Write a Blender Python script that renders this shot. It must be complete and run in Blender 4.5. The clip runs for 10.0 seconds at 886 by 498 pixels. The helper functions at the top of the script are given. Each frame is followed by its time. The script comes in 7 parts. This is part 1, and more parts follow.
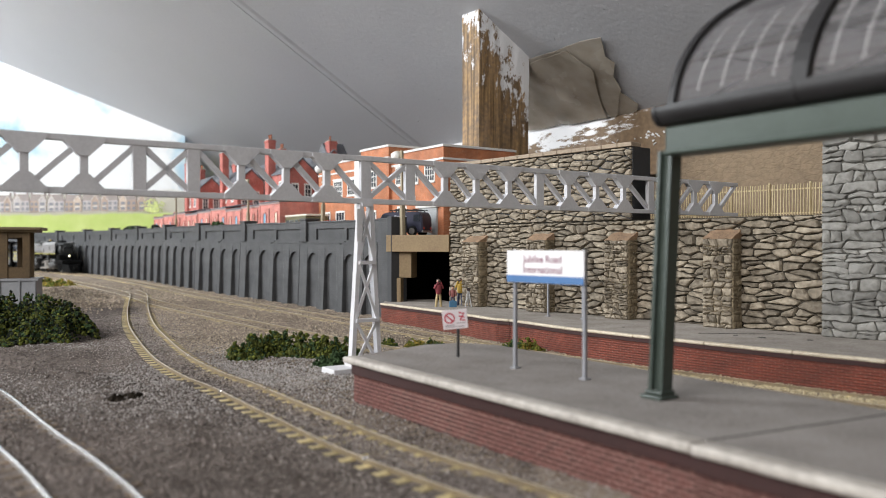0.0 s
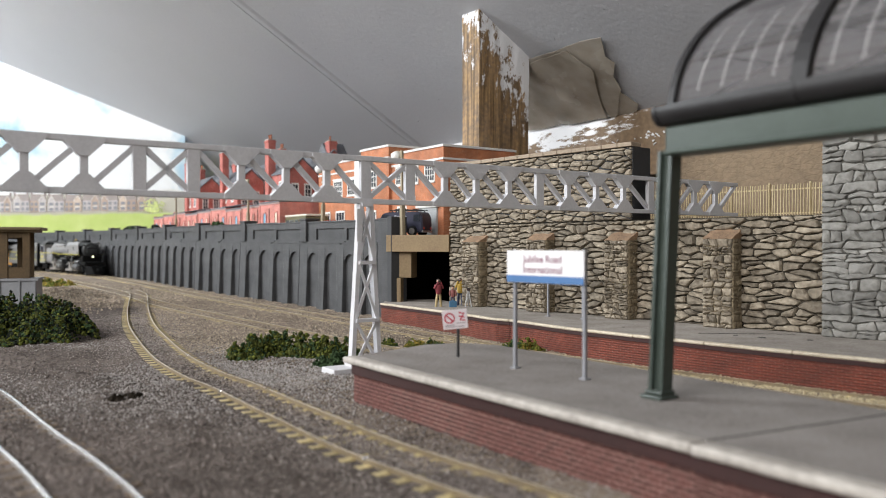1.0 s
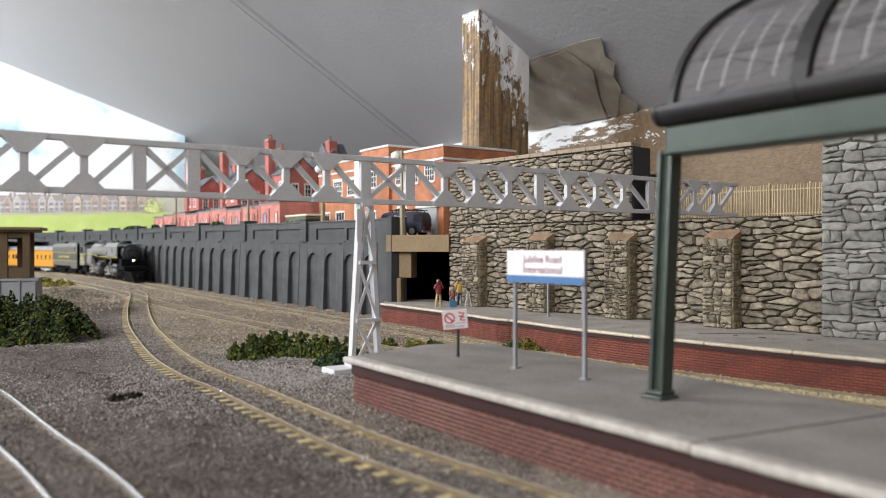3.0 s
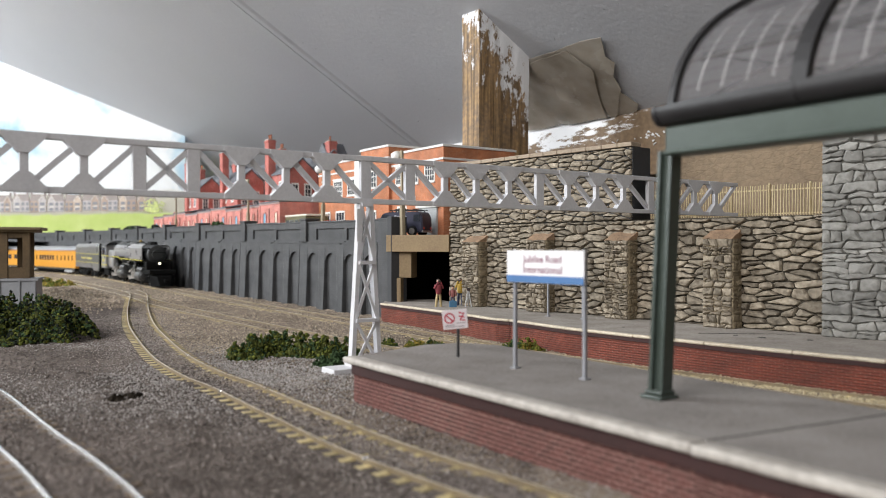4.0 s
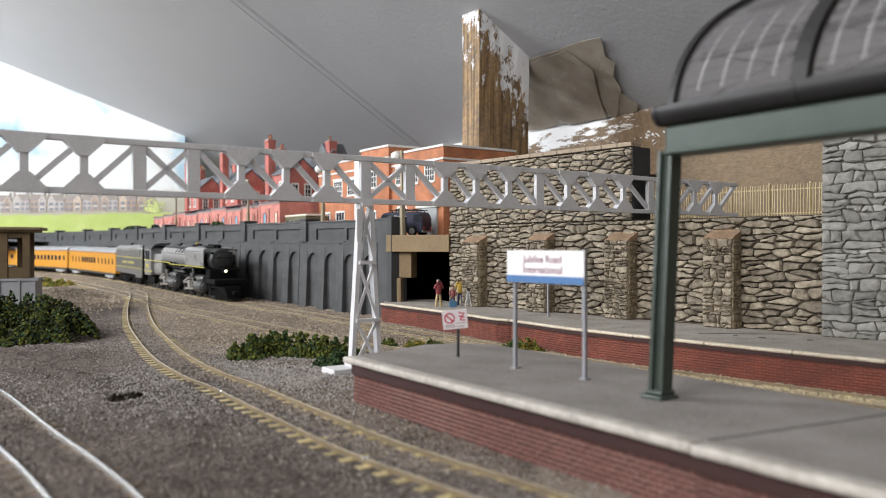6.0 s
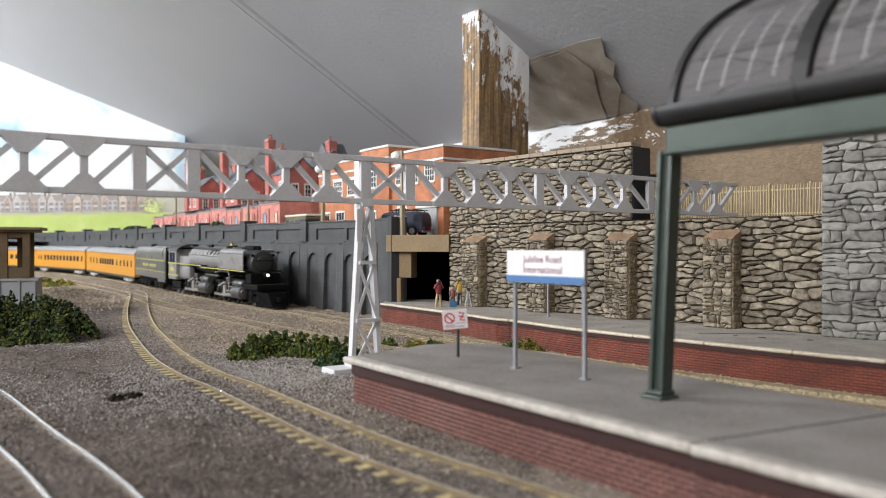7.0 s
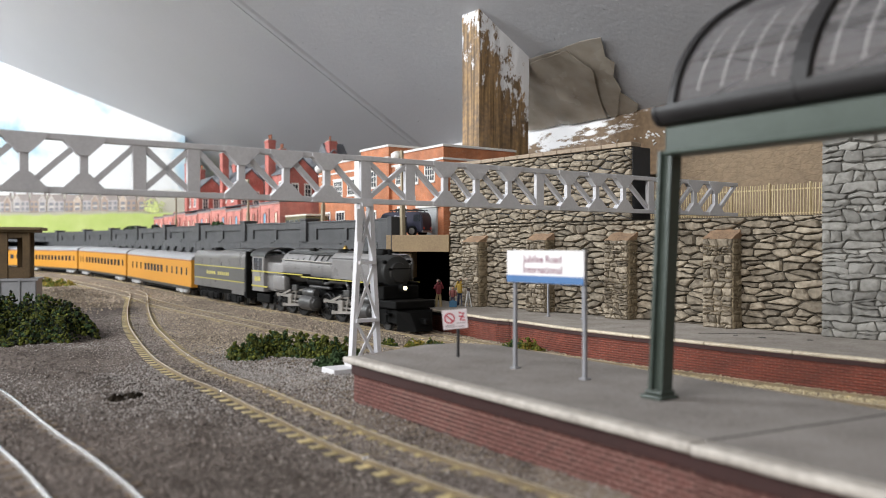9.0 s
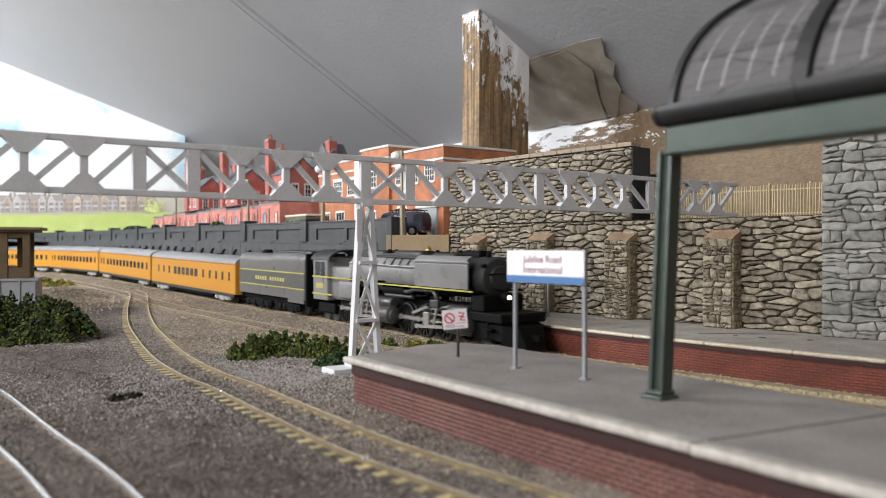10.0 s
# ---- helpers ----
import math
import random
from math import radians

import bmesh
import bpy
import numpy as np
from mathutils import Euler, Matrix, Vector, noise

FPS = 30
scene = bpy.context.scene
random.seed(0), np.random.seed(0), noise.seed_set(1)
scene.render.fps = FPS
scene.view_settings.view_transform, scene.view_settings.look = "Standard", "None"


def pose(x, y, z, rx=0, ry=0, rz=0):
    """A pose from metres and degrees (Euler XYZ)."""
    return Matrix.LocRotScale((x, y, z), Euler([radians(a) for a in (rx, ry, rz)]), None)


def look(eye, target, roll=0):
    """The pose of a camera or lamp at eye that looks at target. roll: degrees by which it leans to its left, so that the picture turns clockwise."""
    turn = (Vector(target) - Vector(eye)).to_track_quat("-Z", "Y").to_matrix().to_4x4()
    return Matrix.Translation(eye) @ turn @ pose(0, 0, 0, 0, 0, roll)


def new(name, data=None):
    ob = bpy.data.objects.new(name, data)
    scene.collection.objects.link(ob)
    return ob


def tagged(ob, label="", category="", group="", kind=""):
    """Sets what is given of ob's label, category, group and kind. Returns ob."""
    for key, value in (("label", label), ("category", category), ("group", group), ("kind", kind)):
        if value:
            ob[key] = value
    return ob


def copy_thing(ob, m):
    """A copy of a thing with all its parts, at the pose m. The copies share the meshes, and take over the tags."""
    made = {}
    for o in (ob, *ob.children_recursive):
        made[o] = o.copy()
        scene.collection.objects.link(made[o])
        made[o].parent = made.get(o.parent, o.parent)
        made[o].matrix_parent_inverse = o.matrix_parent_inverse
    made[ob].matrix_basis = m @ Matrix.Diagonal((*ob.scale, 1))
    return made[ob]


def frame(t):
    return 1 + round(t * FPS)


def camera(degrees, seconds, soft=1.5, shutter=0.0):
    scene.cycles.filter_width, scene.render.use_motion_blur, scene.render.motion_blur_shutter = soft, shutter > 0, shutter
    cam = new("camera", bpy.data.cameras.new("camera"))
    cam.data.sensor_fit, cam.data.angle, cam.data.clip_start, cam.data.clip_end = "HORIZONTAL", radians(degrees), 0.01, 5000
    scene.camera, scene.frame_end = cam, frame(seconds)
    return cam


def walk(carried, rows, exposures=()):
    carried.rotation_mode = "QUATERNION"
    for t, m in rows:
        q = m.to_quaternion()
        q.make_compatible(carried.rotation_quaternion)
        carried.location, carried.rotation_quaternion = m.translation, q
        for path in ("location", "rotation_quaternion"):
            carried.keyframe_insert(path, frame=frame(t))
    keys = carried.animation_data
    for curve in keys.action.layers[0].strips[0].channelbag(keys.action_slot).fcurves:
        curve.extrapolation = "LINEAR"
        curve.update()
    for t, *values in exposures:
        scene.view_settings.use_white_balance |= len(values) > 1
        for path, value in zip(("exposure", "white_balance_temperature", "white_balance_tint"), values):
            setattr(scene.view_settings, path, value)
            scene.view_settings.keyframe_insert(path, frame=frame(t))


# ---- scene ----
cam = camera(58.5, 10.0, soft=0.8, shutter=0.7)
EYE = (0, 0, 0.058)
VIEW = look(EYE, (0, 1.4, 0.053))
walk(cam, [(0, VIEW), (10, VIEW)], exposures=[(0, 0.0), (10, 0.0)])
cam.data.dof.use_dof = True
cam.data.dof.focus_distance = 0.48
cam.data.dof.aperture_fstop = 17

# All lengths below are in millimetres of the model; part() turns them into metres.
S = 0.001
ALONG = 34.4          # turn of the room and the station, degrees
VX, VY = math.cos(radians(ALONG)), math.sin(radians(ALONG))   # across the tracks, away
rnd = random.Random(7)

# ---------------------------------------------------------------- world and light
world = bpy.data.worlds.new("sky")
scene.world = world
world.use_nodes = True
wn = world.node_tree
sky = wn.nodes.new("ShaderNodeTexSky")
sky.sky_type = 'NISHITA'
sky.sun_disc = False
sky.sun_elevation, sky.sun_rotation = radians(40), radians(200)
wn.nodes["Background"].inputs[1].default_value = 0.12
wn.links.new(sky.outputs[0], wn.nodes["Background"].inputs[0])


def station(v, w, z):
    """A place given across (v) and along (w) the room, in metres."""
    return Vector((v * VX - w * VY, v * VY + w * VX, z)) * S


def area_lamp(name, place, target, sx, sy, power, colour):
    data = bpy.data.lights.new(name, 'AREA')
    data.shape, data.size, data.size_y, data.energy, data.color = 'RECTANGLE', sx * S, sy * S, power, colour
    ob = new(name, data)
    ob.matrix_world = look(place, target)
    return ob


# daylight through the two roof windows of the opposite slope
area_lamp("roof_window_light_far", station(-905, 1480, 675), station(200, 1600, 100), 700, 520, 31.0, (0.93, 0.97, 1.0))
area_lamp("roof_window_light_near", station(-1000, 60, 610), station(150, 420, 20), 850, 600, 17.5, (1.0, 0.98, 0.95))


# ---------------------------------------------------------------- materials
MATS = {}


def mat(name, colour, rough=0.6, metal=0.0, vary=0.18, grain=900.0, blotch=60.0, bump=0.15, colour2=None, island=0.0, emit=None, coat=0.0, spec=0.5):
    """A painted or raw surface: base colour with blotches and grain at two sizes, and fine relief."""
    if name in MATS:
        return MATS[name]
    m = bpy.data.materials.new(name)
    m.use_nodes = True
    nt = m.node_tree
    b = nt.nodes["Principled BSDF"]
    co = nt.nodes.new("ShaderNodeTexCoord")
    n1 = nt.nodes.new("ShaderNodeTexNoise")
    n1.inputs["Scale"].default_value, n1.inputs["Detail"].default_value = blotch, 4
    n2 = nt.nodes.new("ShaderNodeTexNoise")
    n2.inputs["Scale"].default_value, n2.inputs["Detail"].default_value = grain, 3
    for n in (n1, n2):
        nt.links.new(co.outputs["Object"], n.inputs["Vector"])
    add = nt.nodes.new("ShaderNodeMath")
    add.operation = 'ADD'
    nt.links.new(n1.outputs[0], add.inputs[0])
    nt.links.new(n2.outputs[0], add.inputs[1])
    ramp = nt.nodes.new("ShaderNodeMapRange")
    ramp.inputs[1].default_value, ramp.inputs[2].default_value = 0.7, 1.3
    nt.links.new(add.outputs[0], ramp.inputs[0])
    mix = nt.nodes.new("ShaderNodeMix")
    mix.data_type = 'RGBA'
    c2 = colour2 or tuple(c * (1 - vary) for c in colour)
    c1 = colour if colour2 else tuple(min(1, c * (1 + vary)) for c in colour)
    mix.inputs[6].default_value, mix.inputs[7].default_value = (*c2, 1), (*c1, 1)
    nt.links.new(ramp.outputs[0], mix.inputs[0])
    out = mix.outputs[2]
    if island:
        info = nt.nodes.new("ShaderNodeObjectInfo") if island > 0 else nt.nodes.new("ShaderNodeNewGeometry")
        hs = nt.nodes.new("ShaderNodeHueSaturation")
        mr = nt.nodes.new("ShaderNodeMapRange")
        mr.inputs[3].default_value, mr.inputs[4].default_value = 1 - abs(island), 1 + abs(island)
        nt.links.new(info.outputs["Random" if island > 0 else "Random Per Island"], mr.inputs[0])
        nt.links.new(mr.outputs[0], hs.inputs["Value"])
        nt.links.new(out, hs.inputs["Color"])
        out = hs.outputs[0]
    nt.links.new(out, b.inputs["Base Color"])
    rr = nt.nodes.new("ShaderNodeMapRange")
    rr.inputs[3].default_value, rr.inputs[4].default_value = max(0.02, rough - 0.1), min(1, rough + 0.1)
    nt.links.new(n1.outputs[0], rr.inputs[0])
    nt.links.new(rr.outputs[0], b.inputs["Roughness"])
    b.inputs["Metallic"].default_value = metal
    b.inputs["Coat Weight"].default_value = coat
    b.inputs["Specular IOR Level"].default_value = spec
    if bump:
        bp = nt.nodes.new("ShaderNodeBump")
        bp.inputs["Strength"].default_value, bp.inputs["Distance"].default_value = bump, 0.0004
        nt.links.new(n2.outputs[0], bp.inputs["Height"])
        nt.links.new(bp.outputs[0], b.inputs["Normal"])
    if emit:
        b.inputs["Emission Color"].default_value, b.inputs["Emission Strength"].default_value = (*emit[0], 1), emit[1]
    MATS[name] = m
    return m


def brick_mat(name, c1, c2, mortar, w=3.2, h=1.05, gap=0.12, rough=0.7, bump=0.5):
    """Tiny embossed brickwork; x runs along the wall and z up, in the object's own space."""
    if name in MATS:
        return MATS[name]
    m = mat(name, c1, rough)
    nt = m.node_tree
    b = nt.nodes["Principled BSDF"]
    co = nt.nodes.new("ShaderNodeTexCoord")
    sep = nt.nodes.new("ShaderNodeSeparateXYZ")
    com = nt.nodes.new("ShaderNodeCombineXYZ")
    addxy = nt.nodes.new("ShaderNodeMath")
    addxy.operation = 'ADD'
    nt.links.new(co.outputs["Object"], sep.inputs[0])
    nt.links.new(sep.outputs[0], addxy.inputs[0])
    nt.links.new(sep.outputs[1], addxy.inputs[1])
    nt.links.new(addxy.outputs[0], com.inputs[0])
    nt.links.new(sep.outputs[2], com.inputs[1])
    br = nt.nodes.new("ShaderNodeTexBrick")
    br.inputs["Scale"].default_value = 1000
    br.inputs["Brick Width"].default_value, br.inputs["Row Height"].default_value = w, h
    br.inputs["Mortar Size"].default_value = gap
    br.inputs["Color1"].default_value, br.inputs["Color2"].default_value = (*c1, 1), (*c2, 1)
    br.inputs["Mortar"].default_value = (*mortar, 1)
    nt.links.new(com.outputs[0], br.inputs["Vector"])
    noisy = nt.nodes.new("ShaderNodeTexNoise")
    noisy.inputs["Scale"].default_value, noisy.inputs["Detail"].default_value = 70, 5
    nt.links.new(co.outputs["Object"], noisy.inputs["Vector"])
    hs = nt.nodes.new("ShaderNodeHueSaturation")
    mr = nt.nodes.new("ShaderNodeMapRange")
    mr.inputs[1].default_value, mr.inputs[2].default_value = 0.3, 0.7
    mr.inputs[3].default_value, mr.inputs[4].default_value = 0.72, 1.25
    nt.links.new(noisy.outputs[0], mr.inputs[0])
    nt.links.new(mr.outputs[0], hs.inputs["Value"])
    nt.links.new(br.outputs[0], hs.inputs["Color"])
    nt.links.new(hs.outputs[0], b.inputs["Base Color"])
    bp = nt.nodes.new("ShaderNodeBump")
    bp.inputs["Strength"].default_value, bp.inputs["Distance"].default_value = bump, 0.0003
    bp.invert = True
    nt.links.new(br.outputs["Fac"], bp.inputs["Height"])
    nt.links.new(bp.outputs[0], b.inputs["Normal"])
    return m


# ---------------------------------------------------------------- building helpers
def part(name, bm, material, parent=None, label="", smooth=0, m=None):
    """One mesh object out of a bmesh in millimetres, under a thing or a part."""
    me = bpy.data.meshes.new(name)
    bmesh.ops.scale(bm, vec=(S, S, S), verts=bm.verts)
    bmesh.ops.recalc_face_normals(bm, faces=bm.faces)
    bm.to_mesh(me)
    bm.free()
    me.materials.append(material)
    if smooth:
        me.polygons.foreach_set("use_smooth", [True] * len(me.polygons))
        me.set_sharp_from_angle(angle=radians(smooth))
    ob = new(name, me)
    if parent:
        ob.parent = parent
    if m is not None:
        ob.matrix_basis = m
    if label:
        tagged(ob, label)
    return ob


def at(x, y, z=0, rz=0, rx=0, ry=0):
    return pose(x * S, y * S, z * S, rx, ry, rz)


def mm(x, y, z=0):
    return Matrix.Translation((x, y, z))


def thing(name, m, label, category, group="", kind=""):
    ob = new(name)
    ob.empty_display_size = 0.01
    ob.matrix_basis = m
    return tagged(ob, label, category, group, kind)


def facing(a, b, z=0):
    """A pose at a whose x axis runs level to b; y points to its left."""
    return at(a[0], a[1], z, math.degrees(math.atan2(b[1] - a[1], b[0] - a[0])))


def dist(a, b):
    return math.hypot(b[0] - a[0], b[1] - a[1])


def box(bm, x0, x1, y0, y1, z0, z1, bevel=0.0, m=None):
    vs = [bm.verts.new(p) for p in ((x0, y0, z0), (x1, y0, z0), (x1, y1, z0), (x0, y1, z0), (x0, y0, z1), (x1, y0, z1), (x1, y1, z1), (x0, y1, z1))]
    fs = [bm.faces.new([vs[i] for i in q]) for q in ((0, 3, 2, 1), (4, 5, 6, 7), (0, 1, 5, 4), (1, 2, 6, 5), (2, 3, 7, 6), (3, 0, 4, 7))]
    if m is not None:
        bmesh.ops.transform(bm, matrix=m, verts=vs)
    if bevel:
        bmesh.ops.bevel(bm, geom=list({e for f in fs for e in f.edges}), offset=bevel, segments=2, affect='EDGES', profile=0.5)
    return bm


def boxes(*rows, bevel=0.0):
    bm = bmesh.new()
    for r in rows:
        box(bm, *r, bevel=bevel)
    return bm


def prism(bm, pts, z0, z1, bevel=0.0):
    """A flat polygon (x, y) drawn up from z0 to z1."""
    lo = [bm.verts.new((x, y, z0)) for x, y in pts]
    hi = [bm.verts.new((x, y, z1)) for x, y in pts]
    n = len(pts)
    top = bm.faces.new(hi)
    bm.faces.new(lo[::-1])
    for i in range(n):
        bm.faces.new((lo[i], lo[(i + 1) % n], hi[(i + 1) % n], hi[i]))
    if bevel:
        bmesh.ops.bevel(bm, geom=list(top.edges), offset=bevel, segments=2, affect='EDGES')
    return bm


def slab(bm, pts, y0, y1):
    """A polygon (x, z) in an upright plane, drawn from y0 to y1."""
    a = [bm.verts.new((x, y0, z)) for x, z in pts]
    b = [bm.verts.new((x, y1, z)) for x, z in pts]
    n = len(pts)
    bm.faces.new(a)
    bm.faces.new(b[::-1])
    for i in range(n):
        bm.faces.new((a[(i + 1) % n], a[i], b[i], b[(i + 1) % n]))
    return bm


def lathe(bm, profile, n=20, m=None, cap=True):
    """A turned form: (radius, height) rows about the z axis."""
    rings = [[bm.verts.new((r * math.cos(2 * math.pi * k / n), r * math.sin(2 * math.pi * k / n), z)) for k in range(n)] for r, z in profile]
    vs = [v for ring in rings for v in ring]
    for a, b in zip(rings, rings[1:]):
        for k in range(n):
            bm.faces.new((a[k], a[(k + 1) % n], b[(k + 1) % n], b[k]))
    if cap:
        bm.faces.new(rings[0][::-1])
        bm.faces.new(rings[-1])
    if m is not None:
        bmesh.ops.transform(bm, matrix=m, verts=vs)
    return bm


def rod(bm, a, b, r, n=8):
    a, b = Vector(a), Vector(b)
    d = b - a
    m = Matrix.Translation(a) @ d.to_track_quat('Z', 'Y').to_matrix().to_4x4()
    return lathe(bm, [(r, 0), (r, d.length)], n, m)


def bar(bm, a, b, w, h):
    """A square bar from a to b, w wide and h high (h towards z where it can)."""
    a, b = Vector(a), Vector(b)
    d = b - a
    m = Matrix.Translation(a) @ d.to_track_quat('X', 'Z').to_matrix().to_4x4()
    return box(bm, 0, d.length, -w / 2, w / 2, -h / 2, h / 2, m=m)


LEVEL_X = pose(0, 0, 0, 0, 90, 0)    # turns a turned form's axis along x
LEVEL_Y = pose(0, 0, 0, -90, 0, 0)   # and along y


def spline(points, step=6.0):
    """A smooth line through points, cut into even steps."""
    p = [np.array(q, float) for q in points]
    p = [2 * p[0] - p[1]] + p + [2 * p[-1] - p[-2]]
    fine = []
    for a, b, c, d in zip(p, p[1:], p[2:], p[3:]):
        for u in np.linspace(0, 1, 24, endpoint=False):
            fine.append(0.5 * (2 * b + (c - a) * u + (2 * a - 5 * b + 4 * c - d) * u * u + (3 * b - a - 3 * c + d) * u ** 3))
    fine.append(p[-2])
    fine = np.array(fine)
    s = np.r_[0, np.cumsum(np.hypot(*np.diff(fine, axis=0).T))]
    even = np.arange(0, s[-1], step)
    return np.c_[np.interp(even, s, fine[:, 0]), np.interp(even, s, fine[:, 1])]


def sideways(line, off):
    """The line moved off millimetres to the right of its run."""
    t = np.gradient(line, axis=0)
    t /= np.hypot(*t.T)[:, None]
    return line + off * np.c_[t[:, 1], -t[:, 0]]


def rise(y):
    """The layout climbs gently towards its far end."""
    s = min(1.0, max(0.0, (y - 450) / 850))
    return 12 * s * s * (3 - 2 * s)


# ---------------------------------------------------------------- lines of the plan
MAIN = spline([(205, 225), (152, 285), (98, 343), (70, 374), (42, 411), (13, 458), (-35, 530), (-114, 638), (-195, 743), (-274, 848), (-347, 950), (-425, 1057),
               (-505, 1161), (-587, 1257), (-678, 1352), (-778, 1436), (-890, 1490), (-1010, 1505), (-1130, 1480), (-1240, 1410), (-1320, 1300), (-1360, 1160),
               (-1365, 1000), (-1365, 760), (-1365, 500)])
SECOND = spline([(140, 205), (88, 272), (42, 330), (-25, 417), (-69, 473), (-115, 534), (-175, 612), (-255, 717), (-318, 812), (-380, 895), (-460, 1000),
                 (-560, 1120), (-660, 1230), (-760, 1320), (-880, 1390)])
SIDING = spline([(42, 140), (20, 171), (-9.5, 205.5), (-26, 227), (-41, 250), (-67, 289), (-84, 315), (-104, 342), (-134, 392), (-170, 465), (-212, 556), (-253, 656), (-284, 737),
                 (-321, 832), (-356, 893)])
FRONT = spline([(-30, 110), (-60, 150), (-79, 177), (-101, 205), (-121, 229), (-147, 262), (-176, 298), (-215, 340), (-270, 390), (-340, 440)])

# ---------------------------------------------------------------- the attic room
CEIL = lambda v: 516 - 0.604 * v      # height of the sloping ceiling over the layout
ROOM = at(0, 0, 0, ALONG)


def sheet_mat(name, colour, colour2, scale, strength, rough, distance=0.0012):
    m = mat(name, colour, rough, colour2=colour2, grain=scale * 3, blotch=9, bump=0)
    nt = m.node_tree
    co = nt.nodes.new("ShaderNodeTexCoord")
    n = nt.nodes.new("ShaderNodeTexNoise")
    n.inputs["Scale"].default_value, n.inputs["Detail"].default_value = scale, 5
    n.inputs["Roughness"].default_value = 0.6
    bp = nt.nodes.new("ShaderNodeBump")
    bp.inputs["Strength"].default_value, bp.inputs["Distance"].default_value = strength, distance
    nt.links.new(co.outputs["Object"], n.inputs["Vector"])
    nt.links.new(n.outputs[0], bp.inputs["Height"])
    nt.links.new(bp.outputs[0], nt.nodes["Principled BSDF"].inputs["Normal"])
    return m


M_CEIL = sheet_mat("ceiling_paint", (0.45, 0.458, 0.485), (0.4, 0.408, 0.435), 210, 0.5, 0.45, 0.0008)
M_PLASTER = sheet_mat("plaster", (0.72, 0.71, 0.68), (0.62, 0.61, 0.58), 60, 0.3, 0.8)
M_BROWNWALL = sheet_mat("brown_wall", (0.27, 0.2, 0.13), (0.18, 0.13, 0.085), 75, 0.9, 0.85, 0.003)


def embossed(m, scale, stretch, strength):
    """Adds faint embossed stonework to a wall's relief and joints."""
    nt = m.node_tree
    b = nt.nodes["Principled BSDF"]
    bump, colour = b.inputs["Normal"].links[0].from_node, b.inputs["Base Color"].links[0].from_socket
    co = nt.nodes.new("ShaderNodeTexCoord")
    mp = nt.nodes.new("ShaderNodeMapping")
    mp.inputs["Scale"].default_value = (1, 1, stretch)
    vo = nt.nodes.new("ShaderNodeTexVoronoi")
    vo.feature = 'DISTANCE_TO_EDGE'
    vo.inputs["Scale"].default_value = scale
    nt.links.new(co.outputs["Object"], mp.inputs[0])
    nt.links.new(mp.outputs[0], vo.inputs["Vector"])
    mr = nt.nodes.new("ShaderNodeMapRange")
    mr.inputs[1].default_value, mr.inputs[2].default_value = 0.0, 0.12
    nt.links.new(vo.outputs["Distance"], mr.inputs[0])
    b2 = nt.nodes.new("ShaderNodeBump")
    b2.inputs["Strength"].default_value, b2.inputs["Distance"].default_value = strength, 0.0009
    nt.links.new(mr.outputs[0], b2.inputs["Height"])
    nt.links.new(bump.outputs[0], b2.inputs["Normal"])
    nt.links.new(b2.outputs[0], b.inputs["Normal"])
    hs = nt.nodes.new("ShaderNodeHueSaturation")
    m2 = nt.nodes.new("ShaderNodeMapRange")
    m2.inputs[3].default_value, m2.inputs[4].default_value = 0.93, 1.02
    nt.links.new(mr.outputs[0], m2.inputs[0])
    nt.links.new(m2.outputs[0], hs.inputs["Value"])
    nt.links.new(colour, hs.inputs["Color"])
    nt.links.new(hs.outputs[0], b.inputs["Base Color"])


embossed(M_BROWNWALL, 105, 2.4, 0.3)
M_FLOOR = mat("floor_boards", (0.3, 0.2, 0.12), 0.5, blotch=6, grain=40)


def ceiling_slope(name, v0, v1, w0, w1, height, holes, label):
    """A sloping ceiling 15 mm thick with rectangular holes (v0, v1, w0, w1)."""
    vs = sorted({v0, v1, *[x for h in holes for x in h[:2]]})
    ws = sorted({w0, w1, *[x for h in holes for x in h[2:]]})
    bm = bmesh.new()
    for a, b in zip(vs, vs[1:]):
        for c, d in zip(ws, ws[1:]):
            if any(h[0] <= a and b <= h[1] and h[2] <= c and d <= h[3] for h in holes):
                continue
            slab(bm, [(a, height(a)), (b, height(b)), (b, height(b) + 15), (a, height(a) + 15)], c, d)
    ob = part(name, bm, M_CEIL)
    ob.matrix_basis = ROOM
    return tagged(ob, label, "ceiling", kind="structure")


ceiling_slope("ceiling", -600, 575, -1500, 2300, CEIL, [], "grey painted plaster sloping attic ceiling above the layout")
OPPOSITE = lambda v: 880 + 0.604 * (v + 600)
HOLES = [(-1180, -640, 1100, 1850), (-1280, -720, -390, 510)]
ceiling_slope("ceiling_opposite", -1760, -600, -1500, 2300, OPPOSITE, HOLES, "grey painted opposite attic slope with roof windows")
for i, (a, b, c, d) in enumerate(HOLES):
    win = thing("window_%d" % (i + 1), ROOM, "roof window with white timber frame", "window", kind="structure")
    bm = bmesh.new()
    for (v0, v1, w0, w1) in ((a, a + 30, c, d), (b - 30, b, c, d), (a + 30, b - 30, c, c + 30), (a + 30, b - 30, d - 30, d)):
        slab(bm, [(v0, OPPOSITE(v0) + 4), (v1, OPPOSITE(v1) + 4), (v1, OPPOSITE(v1) + 24), (v0, OPPOSITE(v0) + 24)], w0 + 2, w1 - 2)
    part("window_frame", bm, mat("white_paint", (0.8, 0.8, 0.78), 0.4, vary=0.05), win)
bm = bmesh.new()
for w0 in (-1515, 2300):
    slab(bm, [(-1760, -900), (575, -900), (575, 190), (-600, 895), (-1760, 190)], w0, w0 + 15)
ob = part("wall_gables", bm, M_PLASTER)
ob.matrix_basis = ROOM
